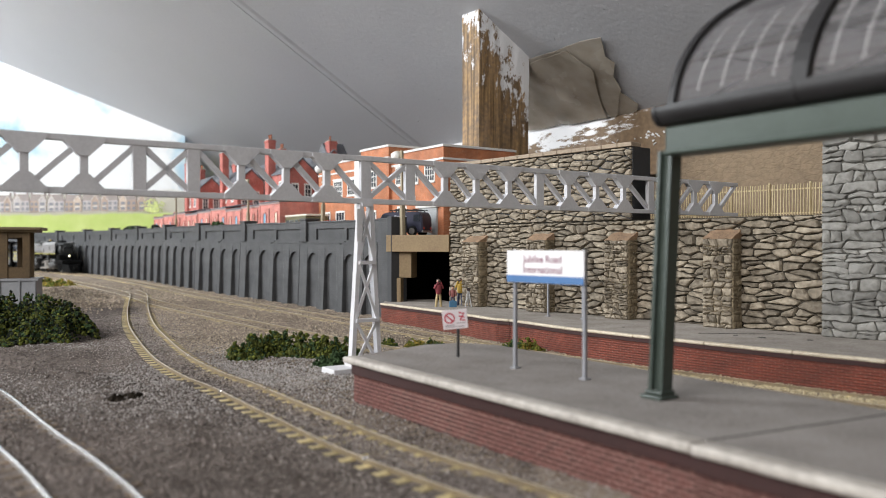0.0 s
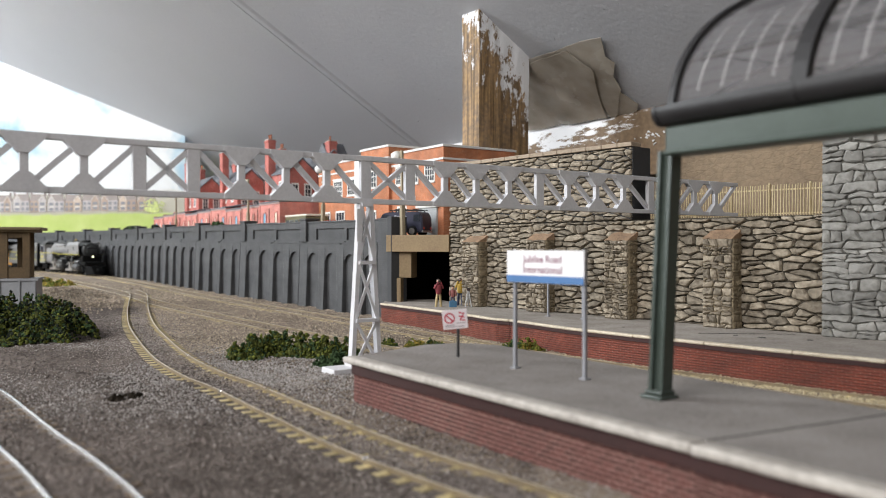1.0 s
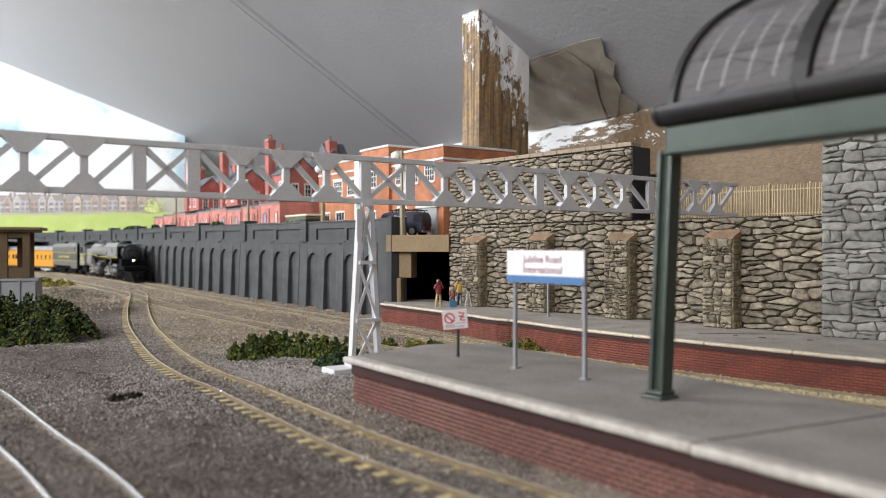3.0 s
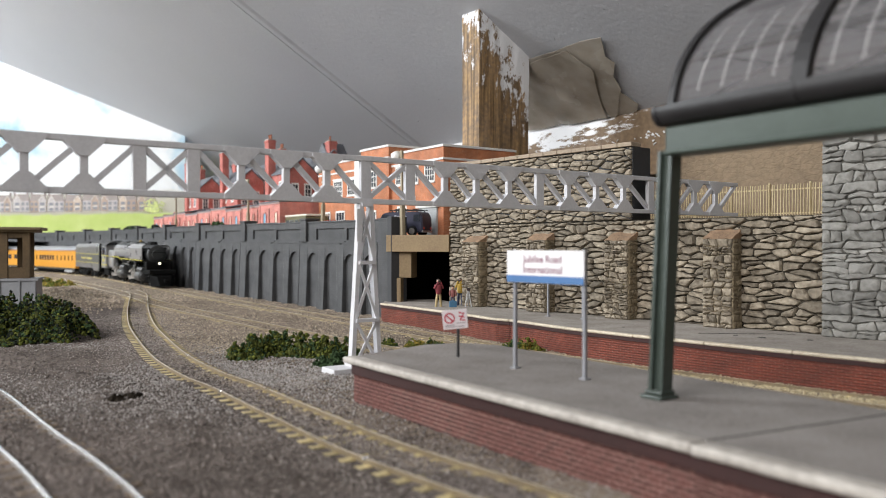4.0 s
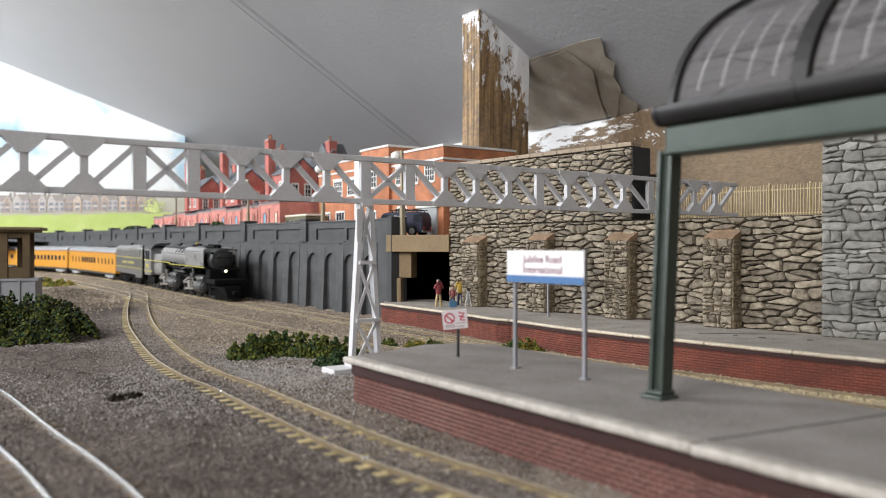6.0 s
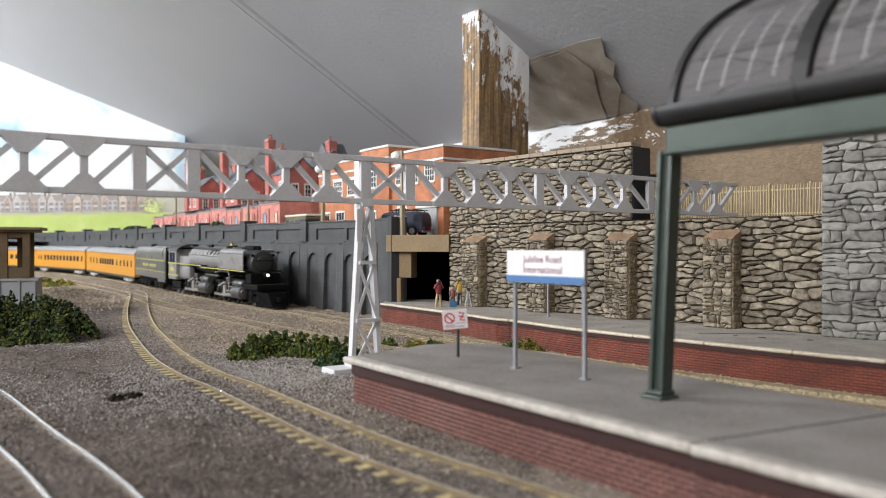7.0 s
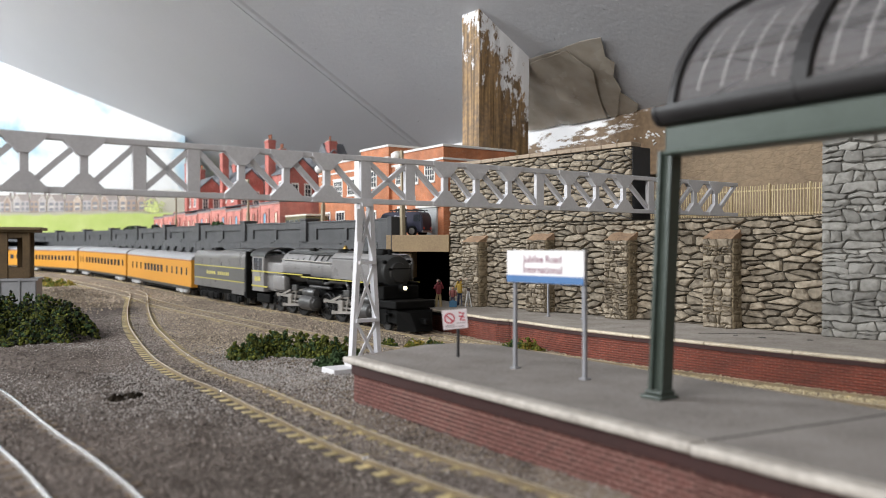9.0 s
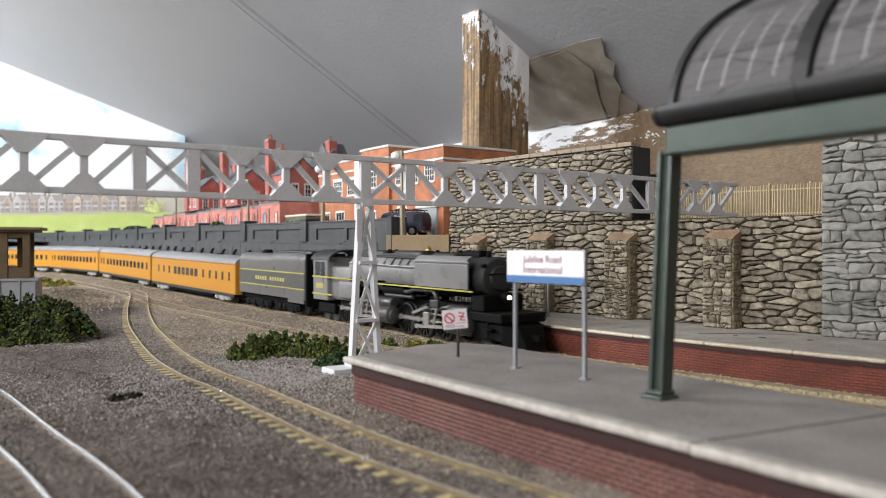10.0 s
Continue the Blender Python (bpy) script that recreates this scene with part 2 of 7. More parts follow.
tagged(ob, "off-white plastered gable walls of the attic", "wall", kind="structure")
ob = part("wall_opposite", boxes((-1775, -1760, -1515, 2315, -900, 195)), M_PLASTER)
ob.matrix_basis = ROOM
tagged(ob, "off-white plastered low side wall", "wall", kind="structure")
bm = bmesh.new()
bmesh.ops.create_grid(bm, x_segments=160, y_segments=20, size=0.5)
for v in bm.verts:
    x, y = v.co.x * 3800 + 400, (v.co.y + 0.5) * 1075 - 900
    n = noise.noise((x * 0.03, y * 0.03, 0)) * 3 + noise.noise((x * 0.1, y * 0.1, 3)) * 1.2
    v.co = (562 + n, x, y)
bmesh.ops.solidify(bm, geom=bm.faces[:], thickness=10)
ob = part("wall_eaves", bm, M_BROWNWALL, smooth=60)
ob.matrix_basis = ROOM
tagged(ob, "rough brown plastered low eaves wall", "wall", kind="structure")
ob = part("floor", boxes((-1760, 560, -1500, 2300, -915, -900)), M_FLOOR)
ob.matrix_basis = ROOM
tagged(ob, "brown boarded attic floor under the layout", "floor", kind="structure")

# board along the head of the eaves wall, brushed over with white paint
def brushed_board():
    m = mat("brushed_board", (0.25, 0.17, 0.1), 0.7, colour2=(0.13, 0.085, 0.05), grain=260, blotch=45, bump=0.5)
    nt = m.node_tree
    b = nt.nodes["Principled BSDF"]
    old = b.inputs["Base Color"].links[0].from_socket
    co = nt.nodes.new("ShaderNodeTexCoord")
    mp = nt.nodes.new("ShaderNodeMapping")
    mp.inputs["Scale"].default_value = (1, 0.35, 1.3)
    ns = nt.nodes.new("ShaderNodeTexNoise")
    ns.inputs["Scale"].default_value, ns.inputs["Detail"].default_value, ns.inputs["Roughness"].default_value = 120, 9, 0.72
    nt.links.new(co.outputs["Object"], mp.inputs[0])
    nt.links.new(mp.outputs[0], ns.inputs["Vector"])
    sep = nt.nodes.new("ShaderNodeSeparateXYZ")
    nt.links.new(co.outputs["Object"], sep.inputs[0])
    high = nt.nodes.new("ShaderNodeMapRange")
    high.inputs[1].default_value, high.inputs[2].default_value = 0.138, 0.178
    high.inputs[3].default_value, high.inputs[4].default_value = -0.16, 0.12
    nt.links.new(sep.outputs[2], high.inputs[0])
    where = nt.nodes.new("ShaderNodeMapRange")
    where.inputs[1].default_value, where.inputs[2].default_value = 0.46, 0.6
    where.inputs[3].default_value, where.inputs[4].default_value = -0.12, 0.09
    nt.links.new(sep.outputs[1], where.inputs[0])
    total = ns.outputs[0]
    for extra in (high, where):
        add = nt.nodes.new("ShaderNodeMath")
        nt.links.new(total, add.inputs[0])
        nt.links.new(extra.outputs[0], add.inputs[1])
        total = add.outputs[0]
    th = nt.nodes.new("ShaderNodeMapRange")
    th.inputs[1].default_value, th.inputs[2].default_value = 0.54, 0.6
    nt.links.new(total, th.inputs[0])
    mix = nt.nodes.new("ShaderNodeMix")
    mix.data_type = 'RGBA'
    mix.inputs[7].default_value = (0.8, 0.8, 0.81, 1)
    nt.links.new(th.outputs[0], mix.inputs[0])
    nt.links.new(old, mix.inputs[6])
    nt.links.new(mix.outputs[2], b.inputs["Base Color"])
    return m


bm = bmesh.new()
bmesh.ops.create_grid(bm, x_segments=140, y_segments=6, size=0.5)
for v in bm.verts:
    w, q = 462 + (v.co.x + 0.5) * 360, v.co.y + 0.5
    v.co = (553 + noise.noise((w * 0.04, q * 2, 0)) * 1.6, w, 128 + q * (CEIL(553) + 3 - 128) + (1 - q) * noise.noise((w * 0.03, 4, 0)) * 4)
bmesh.ops.solidify(bm, geom=bm.faces[:], thickness=6)
ob = part("trim", bm, brushed_board(), smooth=60)
ob.matrix_basis = ROOM
tagged(ob, "brown wall plate board brushed over with white paint", "trim", kind="structure")
bm = bmesh.new()
for k in range(26):
    w = rnd.gauss(478, 8) if k < 14 else rnd.uniform(440, 640)
    m = Matrix.Translation((552.2, w, rnd.gauss(157, 2.5) if k < 14 else rnd.uniform(146, 172))) @ pose(0, 0, 0, rnd.uniform(-40, 40)) @ Matrix.Diagonal((0.7, rnd.uniform(0.8, 3), rnd.uniform(0.4, 1.3), 1))
    bmesh.ops.create_icosphere(bm, subdivisions=1, radius=1, matrix=m)
M_WHITE = mat("splashed_white", (0.82, 0.82, 0.83), 0.5, vary=0.05, bump=0.3)
tagged(part("paint_splash", bm, M_WHITE, ob, "white paint splashes"), kind="stuff")

# filled seam between two ceiling boards, a scuffed edge and flecks of dried paint
bm = bmesh.new()
for w0, dw, h in ((845, 22, 0.5), (848, 10, 0.9), (861, 2.2, 1.5)):
    cuts = np.linspace(-580, 552, 60)
    for a, b in zip(cuts, cuts[1:]):
        j, k = (noise.noise((q * 0.03, w0, 0)) * 1.2 for q in (a, b))
        vs = [bm.verts.new(p) for p in ((a, w0 + j, CEIL(a) + 1), (b, w0 + k, CEIL(b) + 1), (b, w0 + dw + k, CEIL(b) + 1), (a, w0 + dw + j, CEIL(a) + 1),
                                        (a, w0 + 1 + j, CEIL(a) - h), (b, w0 + 1 + k, CEIL(b) - h), (b, w0 + dw - 1 + k, CEIL(b) - h), (a, w0 + dw - 1 + j, CEIL(a) - h))]
        for q in ((4, 5, 6, 7), (0, 1, 5, 4), (2, 3, 7, 6)):
            bm.faces.new([vs[i] for i in q])
ob = part("ceiling_joint", bm, M_CEIL, smooth=60)
ob.matrix_basis = ROOM
tagged(ob, "filled joint between two painted ceiling boards", "ceiling", kind="structure")
bm = bmesh.new()
r = random.Random(12)
for k in range(70):
    v, w = r.uniform(250, 540), r.uniform(360, 840)
    m = Matrix.Translation((v, w, CEIL(v))) @ pose(0, 0, 0, 0, 31, r.uniform(0, 360)) @ Matrix.Diagonal((r.uniform(0.4, 2.2), r.uniform(0.3, 0.6), 0.25, 1))
    bmesh.ops.create_icosphere(bm, subdivisions=1, radius=1, matrix=m)
ob = part("paint_flecks", bm, M_CEIL)
ob.matrix_basis = ROOM
tagged(ob, "small lumps of dried paint on the ceiling", "paint", kind="stuff")

# ---------------------------------------------------------------- ground
M_GROUND = mat("ballast_ground", (0.185, 0.155, 0.137), 0.95, colour2=(0.056, 0.045, 0.039), grain=520, blotch=16, bump=1.0, spec=0.15)
M_GROUND.node_tree.nodes["Bump"].inputs["Distance"].default_value = 0.0016
M_GRAVEL = mat("gravel", (0.24, 0.205, 0.188), 0.9, colour2=(0.088, 0.072, 0.063), grain=75, blotch=17, island=-0.45, bump=0, spec=0.2)
M_GRAVEL_GREY = mat("gravel_grey", (0.36, 0.335, 0.32), 0.85, vary=0.15, island=-0.3, bump=0, spec=0.2)
M_GRAVEL_MID = mat("gravel_mid", (0.32, 0.285, 0.262), 0.9, vary=0.25, blotch=30, island=-0.35, bump=0, spec=0.2)
M_GRAVEL_TAN = mat("gravel_tan", (0.36, 0.3, 0.235), 0.9, vary=0.25, blotch=30, island=-0.35, bump=0, spec=0.2)
M_BALLAST = mat("ballast_tan", (0.31, 0.255, 0.2), 0.95, colour2=(0.17, 0.135, 0.105), grain=620, blotch=24, bump=1.0, spec=0.15)
M_BALLAST.node_tree.nodes["Bump"].inputs["Distance"].default_value = 0.0016
LINES = [MAIN, SECOND, SIDING, FRONT]
ALLPTS = np.vstack(LINES)


def ground_height(x, y):
    z = rise(y)
    n = noise.noise((x * 0.02, y * 0.02, 0)) * 0.9 + noise.noise((x * 0.11, y * 0.11, 2)) * 0.45 + noise.noise((x * 0.4, y * 0.4, 5)) * 0.25
    d = np.sqrt(((ALLPTS - (x, y)) ** 2).sum(1).min())
    k = min(1.0, max(0.0, (d - 14) / 14))
    bed = 1.74 if d < 7.6 else 1.42      # ballast between the rails all but hides the sleepers
    by_siding = np.sqrt(((SIDING - (x, y)) ** 2).sum(1).min())
    if by_siding < 13 and y < 600:
        bed = 1.76 if by_siding < 6.2 else 1.36      # here the sleeper ends lie bare
    elif y > 470 and by_siding > 22:
        bed = 1.85 if d < 7.6 else 1.66      # the far tracks lie deeper in it
    n += 6 * math.exp(-((x + 420) / 60) ** 2 - ((y - 840) / 55) ** 2)      # a low heap of spoil by the points
    near_heap = math.exp(-((x + 400) / 80) ** 2 - ((y - 800) / 90) ** 2)
    n += near_heap * (3.5 * noise.noise((x * 0.035, y * 0.035, 6)) + 2.2 * noise.noise((x * 0.09, y * 0.09, 3)))
    lumps = max(0.0, noise.noise((x * 0.045, y * 0.045, 9)) + 0.1) * 2.6 + max(0.0, noise.noise((x * 0.13, y * 0.13, 4))) * 1.6
    n += 2.2 * math.exp(-((x + 128) / 9) ** 2 - ((y - 300) / 6) ** 2) + 1.6 * math.exp(-((x + 105) / 7) ** 2 - ((y - 322) / 8) ** 2)
    n += lumps * min(1.0, max(0.0, (d - 20) / 20)) * (1 if x < -0.3 * y else 0.35)      # rougher away from the siding
    return z + n * k + (bed + n * 0.3) * (1 - k) + 0.3 * k


xs = np.r_[np.arange(-1500, -580, 20), np.arange(-580, -420, 7), np.arange(-420, 120, 4.5), np.arange(120, 440, 12)]
ys = np.r_[np.arange(40, 120, 10), np.arange(120, 640, 4.5), np.arange(640, 960, 7), np.arange(960, 1700, 12)]
verts = [(x * S, y * S, ground_height(x, y) * S) for y in ys for x in xs]
nx = len(xs)
faces = [(j * nx + i, j * nx + i + 1, (j + 1) * nx + i + 1, (j + 1) * nx + i) for j in range(len(ys) - 1) for i in range(nx - 1) if VX * xs[i + 1] + VY * ys[j + 1] < 556]
me = bpy.data.meshes.new("ground")
me.from_pydata(verts, [], faces)
me.materials.append(M_GROUND)
me.materials.append(M_BALLAST)


def track_side(x, y):
    """True on the wall's side of the platform track and round the points, where paler ballast was laid."""
    y0 = y + 14 * noise.noise((x * 0.03, y * 0.03, 8))
    return x > np.interp(y0, SIDING[:, 1], SIDING[:, 0]) or y0 > 700


for f in me.polygons:
    f.material_index = int(track_side(f.center.x / S, f.center.y / S))
me.polygons.foreach_set("use_smooth", [True] * len(me.polygons))
tagged(new("ground", me), "brown and grey scattered model ballast ground", "ground", kind="structure")
ob = part("baseboard", prism(boxes((-1480, -1440, 60, 100, -900, -40), (380, 420, 60, 100, -900, -40), (-1480, -1440, 1600, 1650, -900, -40)), [(-1500, 50), (430, 50), (430, 350), (-480, 1688), (-1500, 1688)], -40, -6),
          mat("plywood", (0.45, 0.33, 0.2), 0.7, blotch=20))
tagged(ob, "plywood baseboard on timber legs under the layout", "baseboard", kind="structure")


def scatter(name, count, place, size, material, label):
    """Loose chips, joined: each a squashed, turned octahedron."""
    base = np.array([(1, 0, 0), (-1, 0, 0), (0, 1, 0), (0, -1, 0), (0, 0, 1), (0, 0, -1)], float)
    tri = np.array([(0, 2, 4), (2, 1, 4), (1, 3, 4), (3, 0, 4), (2, 0, 5), (1, 2, 5), (3, 1, 5), (0, 3, 5)])
    vs, fs = [], []
    g = np.random.RandomState(3)
    n = 0
    for _ in range(count):
        p = place(g)
        if p is None:
            continue
        q, _r = np.linalg.qr(g.randn(3, 3))
        sc = g.uniform(*size) * g.uniform(0.7, 1.3, 3)
        vs.append((base * sc) @ q + (p[0], p[1], p[2] + sc.min() * 0.35))
        fs.append(tri + 6 * n)
        n += 1
    me = bpy.data.meshes.new(name)
    me.from_pydata((np.vstack(vs) * S).tolist(), [], np.vstack(fs).tolist())
    me.materials.append(material)
    return tagged(new(name, me), label, "gravel", kind="stuff")


def off_rails(x, y):
    d = np.sqrt(((ALLPTS - (x, y)) ** 2).sum(1).min())
    if y < 600 and np.sqrt(((SIDING - (x, y)) ** 2).sum(1).min()) < 12.8:
        return d < 6.0
    return d < 6.5 or d > 10.2


def anywhere(g):
    y = 140 + 640 * g.uniform() ** 1.25
    x = y * g.uniform(-0.6, 0.12)
    if not off_rails(x, y) or 0.825 * x + 0.565 * y > 300:
        return None
    return x, y, ground_height(x, y)


def patch(g):
    x, y = (-72, 352) + g.randn(2) * (50, 42)
    if not off_rails(x, y) or x < -150:
        return None
    d = np.sqrt(((SIDING - (x, y)) ** 2).sum(1).min())
    if d < 12 or 0.825 * (x + 38) + 0.565 * (y - 293) > 8 and 0.565 * (x + 38) - 0.825 * (y - 293) > -4:
        return None
    return x, y, ground_height(x, y) + 0.3


def beside_siding(g):
    """Chips along and between the rails of the platform track."""
    near = SIDING[(SIDING[:, 1] > 120) & (SIDING[:, 1] < 640)]
    x, y = near[g.randint(len(near))] + g.randn(2) * (20, 20)
    inside = np.sqrt(((SIDING - (x, y)) ** 2).sum(1).min())
    if 6.0 < inside < 13 or 0.825 * (x + 38) + 0.565 * (y - 293) > 8 and 0.565 * (x + 38) - 0.825 * (y - 293) > -4:
        return None
    return x, y, ground_height(x, y)


def far_bed(g):
    """Chips of the ballast bed between the siding and the retaining wall."""
    y = 420 + 620 * g.uniform() ** 1.3
    x = np.interp(y, SIDING[:, 1], SIDING[:, 0]) + g.uniform(14, 330)
    if not off_rails(x, y) or x > np.interp(y, MAIN[:, 1][::-1], MAIN[:, 0][::-1]) + 45 or y < 600 and 0.825 * (x + 47) + 0.565 * (y - 597) > 0:
        return None
    return x, y, ground_height(x, y)


def pale_spots(g):
    """Thin spills of paler stone in front of the platform track."""
    c = ((-150, 305), (-118, 278), (-190, 330), (-215, 455))[g.randint(4)]
    x, y = c + g.randn(2) * (24, 14)
    if not off_rails(x, y):
        return None
    return x, y, ground_height(x, y)


scatter("ballast_chips", 60000, anywhere, (0.2, 0.52), M_GRAVEL, "loose brown-grey ballast chips on the ground")
scatter("track_chips", 22000, beside_siding, (0.18, 0.42), M_GRAVEL_MID, "fine brown-grey stone chips along the platform track")
scatter("bed_chips", 42000, far_bed, (0.3, 0.7), M_GRAVEL_TAN, "tan ballast chips between the main tracks")
scatter("gravel_chips", 12000, patch, (0.22, 0.55), M_GRAVEL_GREY, "loose pale grey stone chips beside the track")
def sandy(g):
    """Pale sandy ballast where the main track runs between the platforms."""
    near = MAIN[MAIN[:, 1] < 480]
    x, y = near[g.randint(len(near))] + g.uniform(-1, 1, 2) * (17, 17)
    if not off_rails(x, y):
        return None
    return x, y, ground_height(x, y)


def spoil(g):
    """Crumbs of earth on the heap beside the points."""
    x, y = (-405, 800) + g.randn(2) * (60, 75)
    if not off_rails(x, y) or np.sqrt(((ALLPTS - (x, y)) ** 2).sum(1).min()) < 16:
        return None
    return x, y, ground_height(x, y)


scatter("earth_crumbs", 7000, spoil, (0.5, 1.3), M_GRAVEL_TAN, "brown earth crumbs on a low heap by the points")
M_SAND = mat("gravel_cream", (0.52, 0.44, 0.29), 0.9, vary=0.2, blotch=40, island=-0.25, bump=0, spec=0.2)
scatter("sandy_chips", 9000, sandy, (0.3, 0.6), M_SAND, "pale sandy ballast between the two platforms")
scatter("gravel_spill", 5000, pale_spots, (0.16, 0.42), M_GRAVEL_GREY, "thin spill of pale grey stone chips")

# ---------------------------------------------------------------- tracks
M_RAIL = mat("rail_steel", (0.33, 0.265, 0.175), 0.42, 0.55, vary=0.2, blotch=120)
M_RAIL_TOP = mat("rail_worn_top", (0.7, 0.64, 0.54), 0.3, 0.6, vary=0.15)
M_RAIL_SHINY = mat("rail_polished", (0.82, 0.82, 0.83), 0.22, 0.75, vary=0.08)
M_SLEEPER_PALE = mat("sleeper_cream", (0.6, 0.5, 0.27), 0.7, vary=0.2, island=0.2)
M_SLEEPER = mat("sleeper_tan", (0.4, 0.325, 0.17), 0.75, vary=0.25, island=0.25)
M_SLEEPER_DARK = mat("sleeper_brown", (0.15, 0.11, 0.075), 0.8, vary=0.25, island=0.25)
sleeper_mesh = {}


def rail(line, off, parent, material, z0=0.75, z1=3.0):
    """A rail with foot, web and head, swept along the line."""
    prof = [(-0.5, z0), (0.5, z0), (0.5, z0 + 0.25), (0.22, z0 + 0.45), (0.22, z1 - 0.7), (0.4, z1 - 0.5), (0.4, z1 - 0.1), (0.3, z1), (-0.3, z1), (-0.4, z1 - 0.1),
            (-0.4, z1 - 0.5), (-0.22, z1 - 0.7), (-0.22, z0 + 0.45), (-0.5, z0 + 0.25)]
    bm = bmesh.new()
    rings = []
    for k in range(len(prof)):
        rings.append(sideways(line, off + prof[k][0]))
    cols = [[bm.verts.new((rings[k][i][0], rings[k][i][1], prof[k][1] + rise(line[i][1]))) for k in range(len(prof))] for i in range(len(line))]
    n = len(prof)
    for a, b in zip(cols, cols[1:]):
        for k in range(n):
            bm.faces.new((a[k], b[k], b[(k + 1) % n], a[(k + 1) % n]))
    bm.faces.new(cols[0]), bm.faces.new(cols[-1][::-1])
    ob = part("rail", bm, material, parent, smooth=35)
    if material is M_RAIL:
        ob.data.materials.append(M_RAIL_TOP)
        for f in ob.data.polygons:
            f.material_index = int(f.normal.z > 0.9 and f.center.z > (z1 - 0.3) * S)
    return ob


def track(name, line, material, sleeper, label, pitch=8.0, upto=None, skip=0):
    th = thing(name, Matrix(), label, "railway track", "model railway tracks")
    for off in (-8.25, 8.25):
        rail(line, off, th, material)
    fine = spline(line[::3], 1.0)
    key = sleeper.name
    if key not in sleeper_mesh:
        bm = bmesh.new()
        box(bm, -12.4, 12.4, -1.7, 1.7, -0.9, 0.75, bevel=0.2)
        for x in (-8.25, 8.25):
            for sx in (-1, 1):
                box(bm, x + sx * 0.9 - 0.35, x + sx * 0.9 + 0.35, -0.7, 0.7, 0.7, 1.05)
        bmesh.ops.scale(bm, vec=(S, S, S), verts=bm.verts)
        me = bpy.data.meshes.new("sleeper")
        bm.to_mesh(me)
        bm.free()
        me.materials.append(sleeper)
        sleeper_mesh[key] = me
    count = 0
    for i in range(skip, len(fine) - 2, int(pitch)):
        if count >= 290:
            break
        a, b = fine[i], fine[i + 1]
        ob = new("sleeper", sleeper_mesh[key])
        ob.parent = th
        ob.matrix_basis = at(a[0], a[1], rise(a[1]) + 0.9 + rnd.uniform(-0.1, 0.06), math.degrees(math.atan2(b[1] - a[1], b[0] - a[0])) - 90 + rnd.uniform(-1, 1))
        count += 1
    return th


track("main_track", MAIN, M_RAIL, M_SLEEPER_PALE, "weathered main line track along the retaining wall")
track("second_track", SECOND, M_RAIL, M_SLEEPER, "weathered second line track half buried in ballast")
siding = track("platform_track", SIDING, M_RAIL, M_SLEEPER, "curved platform track with tan sleepers")
track("front_track", FRONT, M_RAIL_SHINY, M_SLEEPER_DARK, "curved track with polished silver rails and brown sleepers")
# bright specks where the rails are joined
bm = bmesh.new()
for off, j in ((-8.25, 34), (8.25, 52), (-8.25, 15)):
    p = sideways(SIDING, off)[j]
    box(bm, p[0] - 0.8, p[0] + 0.8, p[1] - 0.9, p[1] + 0.9, 2.4, 3.25, bevel=0.2)
part("rail_joiner", bm, M_RAIL_SHINY, siding, "bright metal rail joiners")

# ---------------------------------------------------------------- platforms
M_BRICK_N = brick_mat("platform_brick", (0.13, 0.034, 0.034), (0.105, 0.028, 0.03), (0.27, 0.15, 0.15), 3.4, 1.35, 0.13)
M_BRICK_F = brick_mat("platform_brick_red", (0.185, 0.042, 0.023), (0.14, 0.033, 0.02), (0.26, 0.13, 0.1), 3.4, 1.2, 0.1)
M_BRICK_ONE = mat("single_brick", (0.125, 0.042, 0.034), 0.65, colour2=(0.056, 0.015, 0.012), grain=420, blotch=26, island=0.3)
M_BED = mat("brick_joint", (0.34, 0.215, 0.18), 0.9, colour2=(0.14, 0.06, 0.05), blotch=26)
# Dark corbel brick, deepened further to hold the shadow of the cope above.
M_BRICK_COPE_SHADE = mat("brick_cope_shade", (0.034, 0.01, 0.009), 0.7, vary=0.2)
M_TARMAC = mat("platform_tarmac", (0.31, 0.288, 0.272), 0.85, colour2=(0.185, 0.168, 0.156), grain=1100, blotch=55, bump=0.5, spec=0.25)
M_TARMAC_FAR = mat("platform_tarmac_worn", (0.42, 0.385, 0.35), 0.85, colour2=(0.25, 0.225, 0.2), grain=900, blotch=70, bump=0.6, spec=0.2)
M_COPE = mat("cope_stone", (0.56, 0.525, 0.48), 0.6, colour2=(0.33, 0.3, 0.27), grain=500, blotch=110, bump=0.3)
M_COPE_Y = mat("cope_stone_cream", (0.7, 0.63, 0.5), 0.6, colour2=(0.5, 0.42, 0.32), grain=500, blotch=110, bump=0.3)


def courses(bm, length, z0, z1, pitch, y, depth):
    """Rows of brick standing proud of the recessed joints."""
    z = z0
    while z < z1 - 0.3:
        a = [bm.verts.new((x, yy, zz)) for x in (0, length) for yy, zz in ((y + depth, z + pitch * 0.06), (y, z + pitch * 0.16), (y, z + pitch * 0.8), (y + depth, z + pitch * 0.94))]
        for k in range(3):
            bm.faces.new((a[k], a[4 + k], a[5 + k], a[k + 1]))
        z += pitch
    return bm


brick_mesh = {}


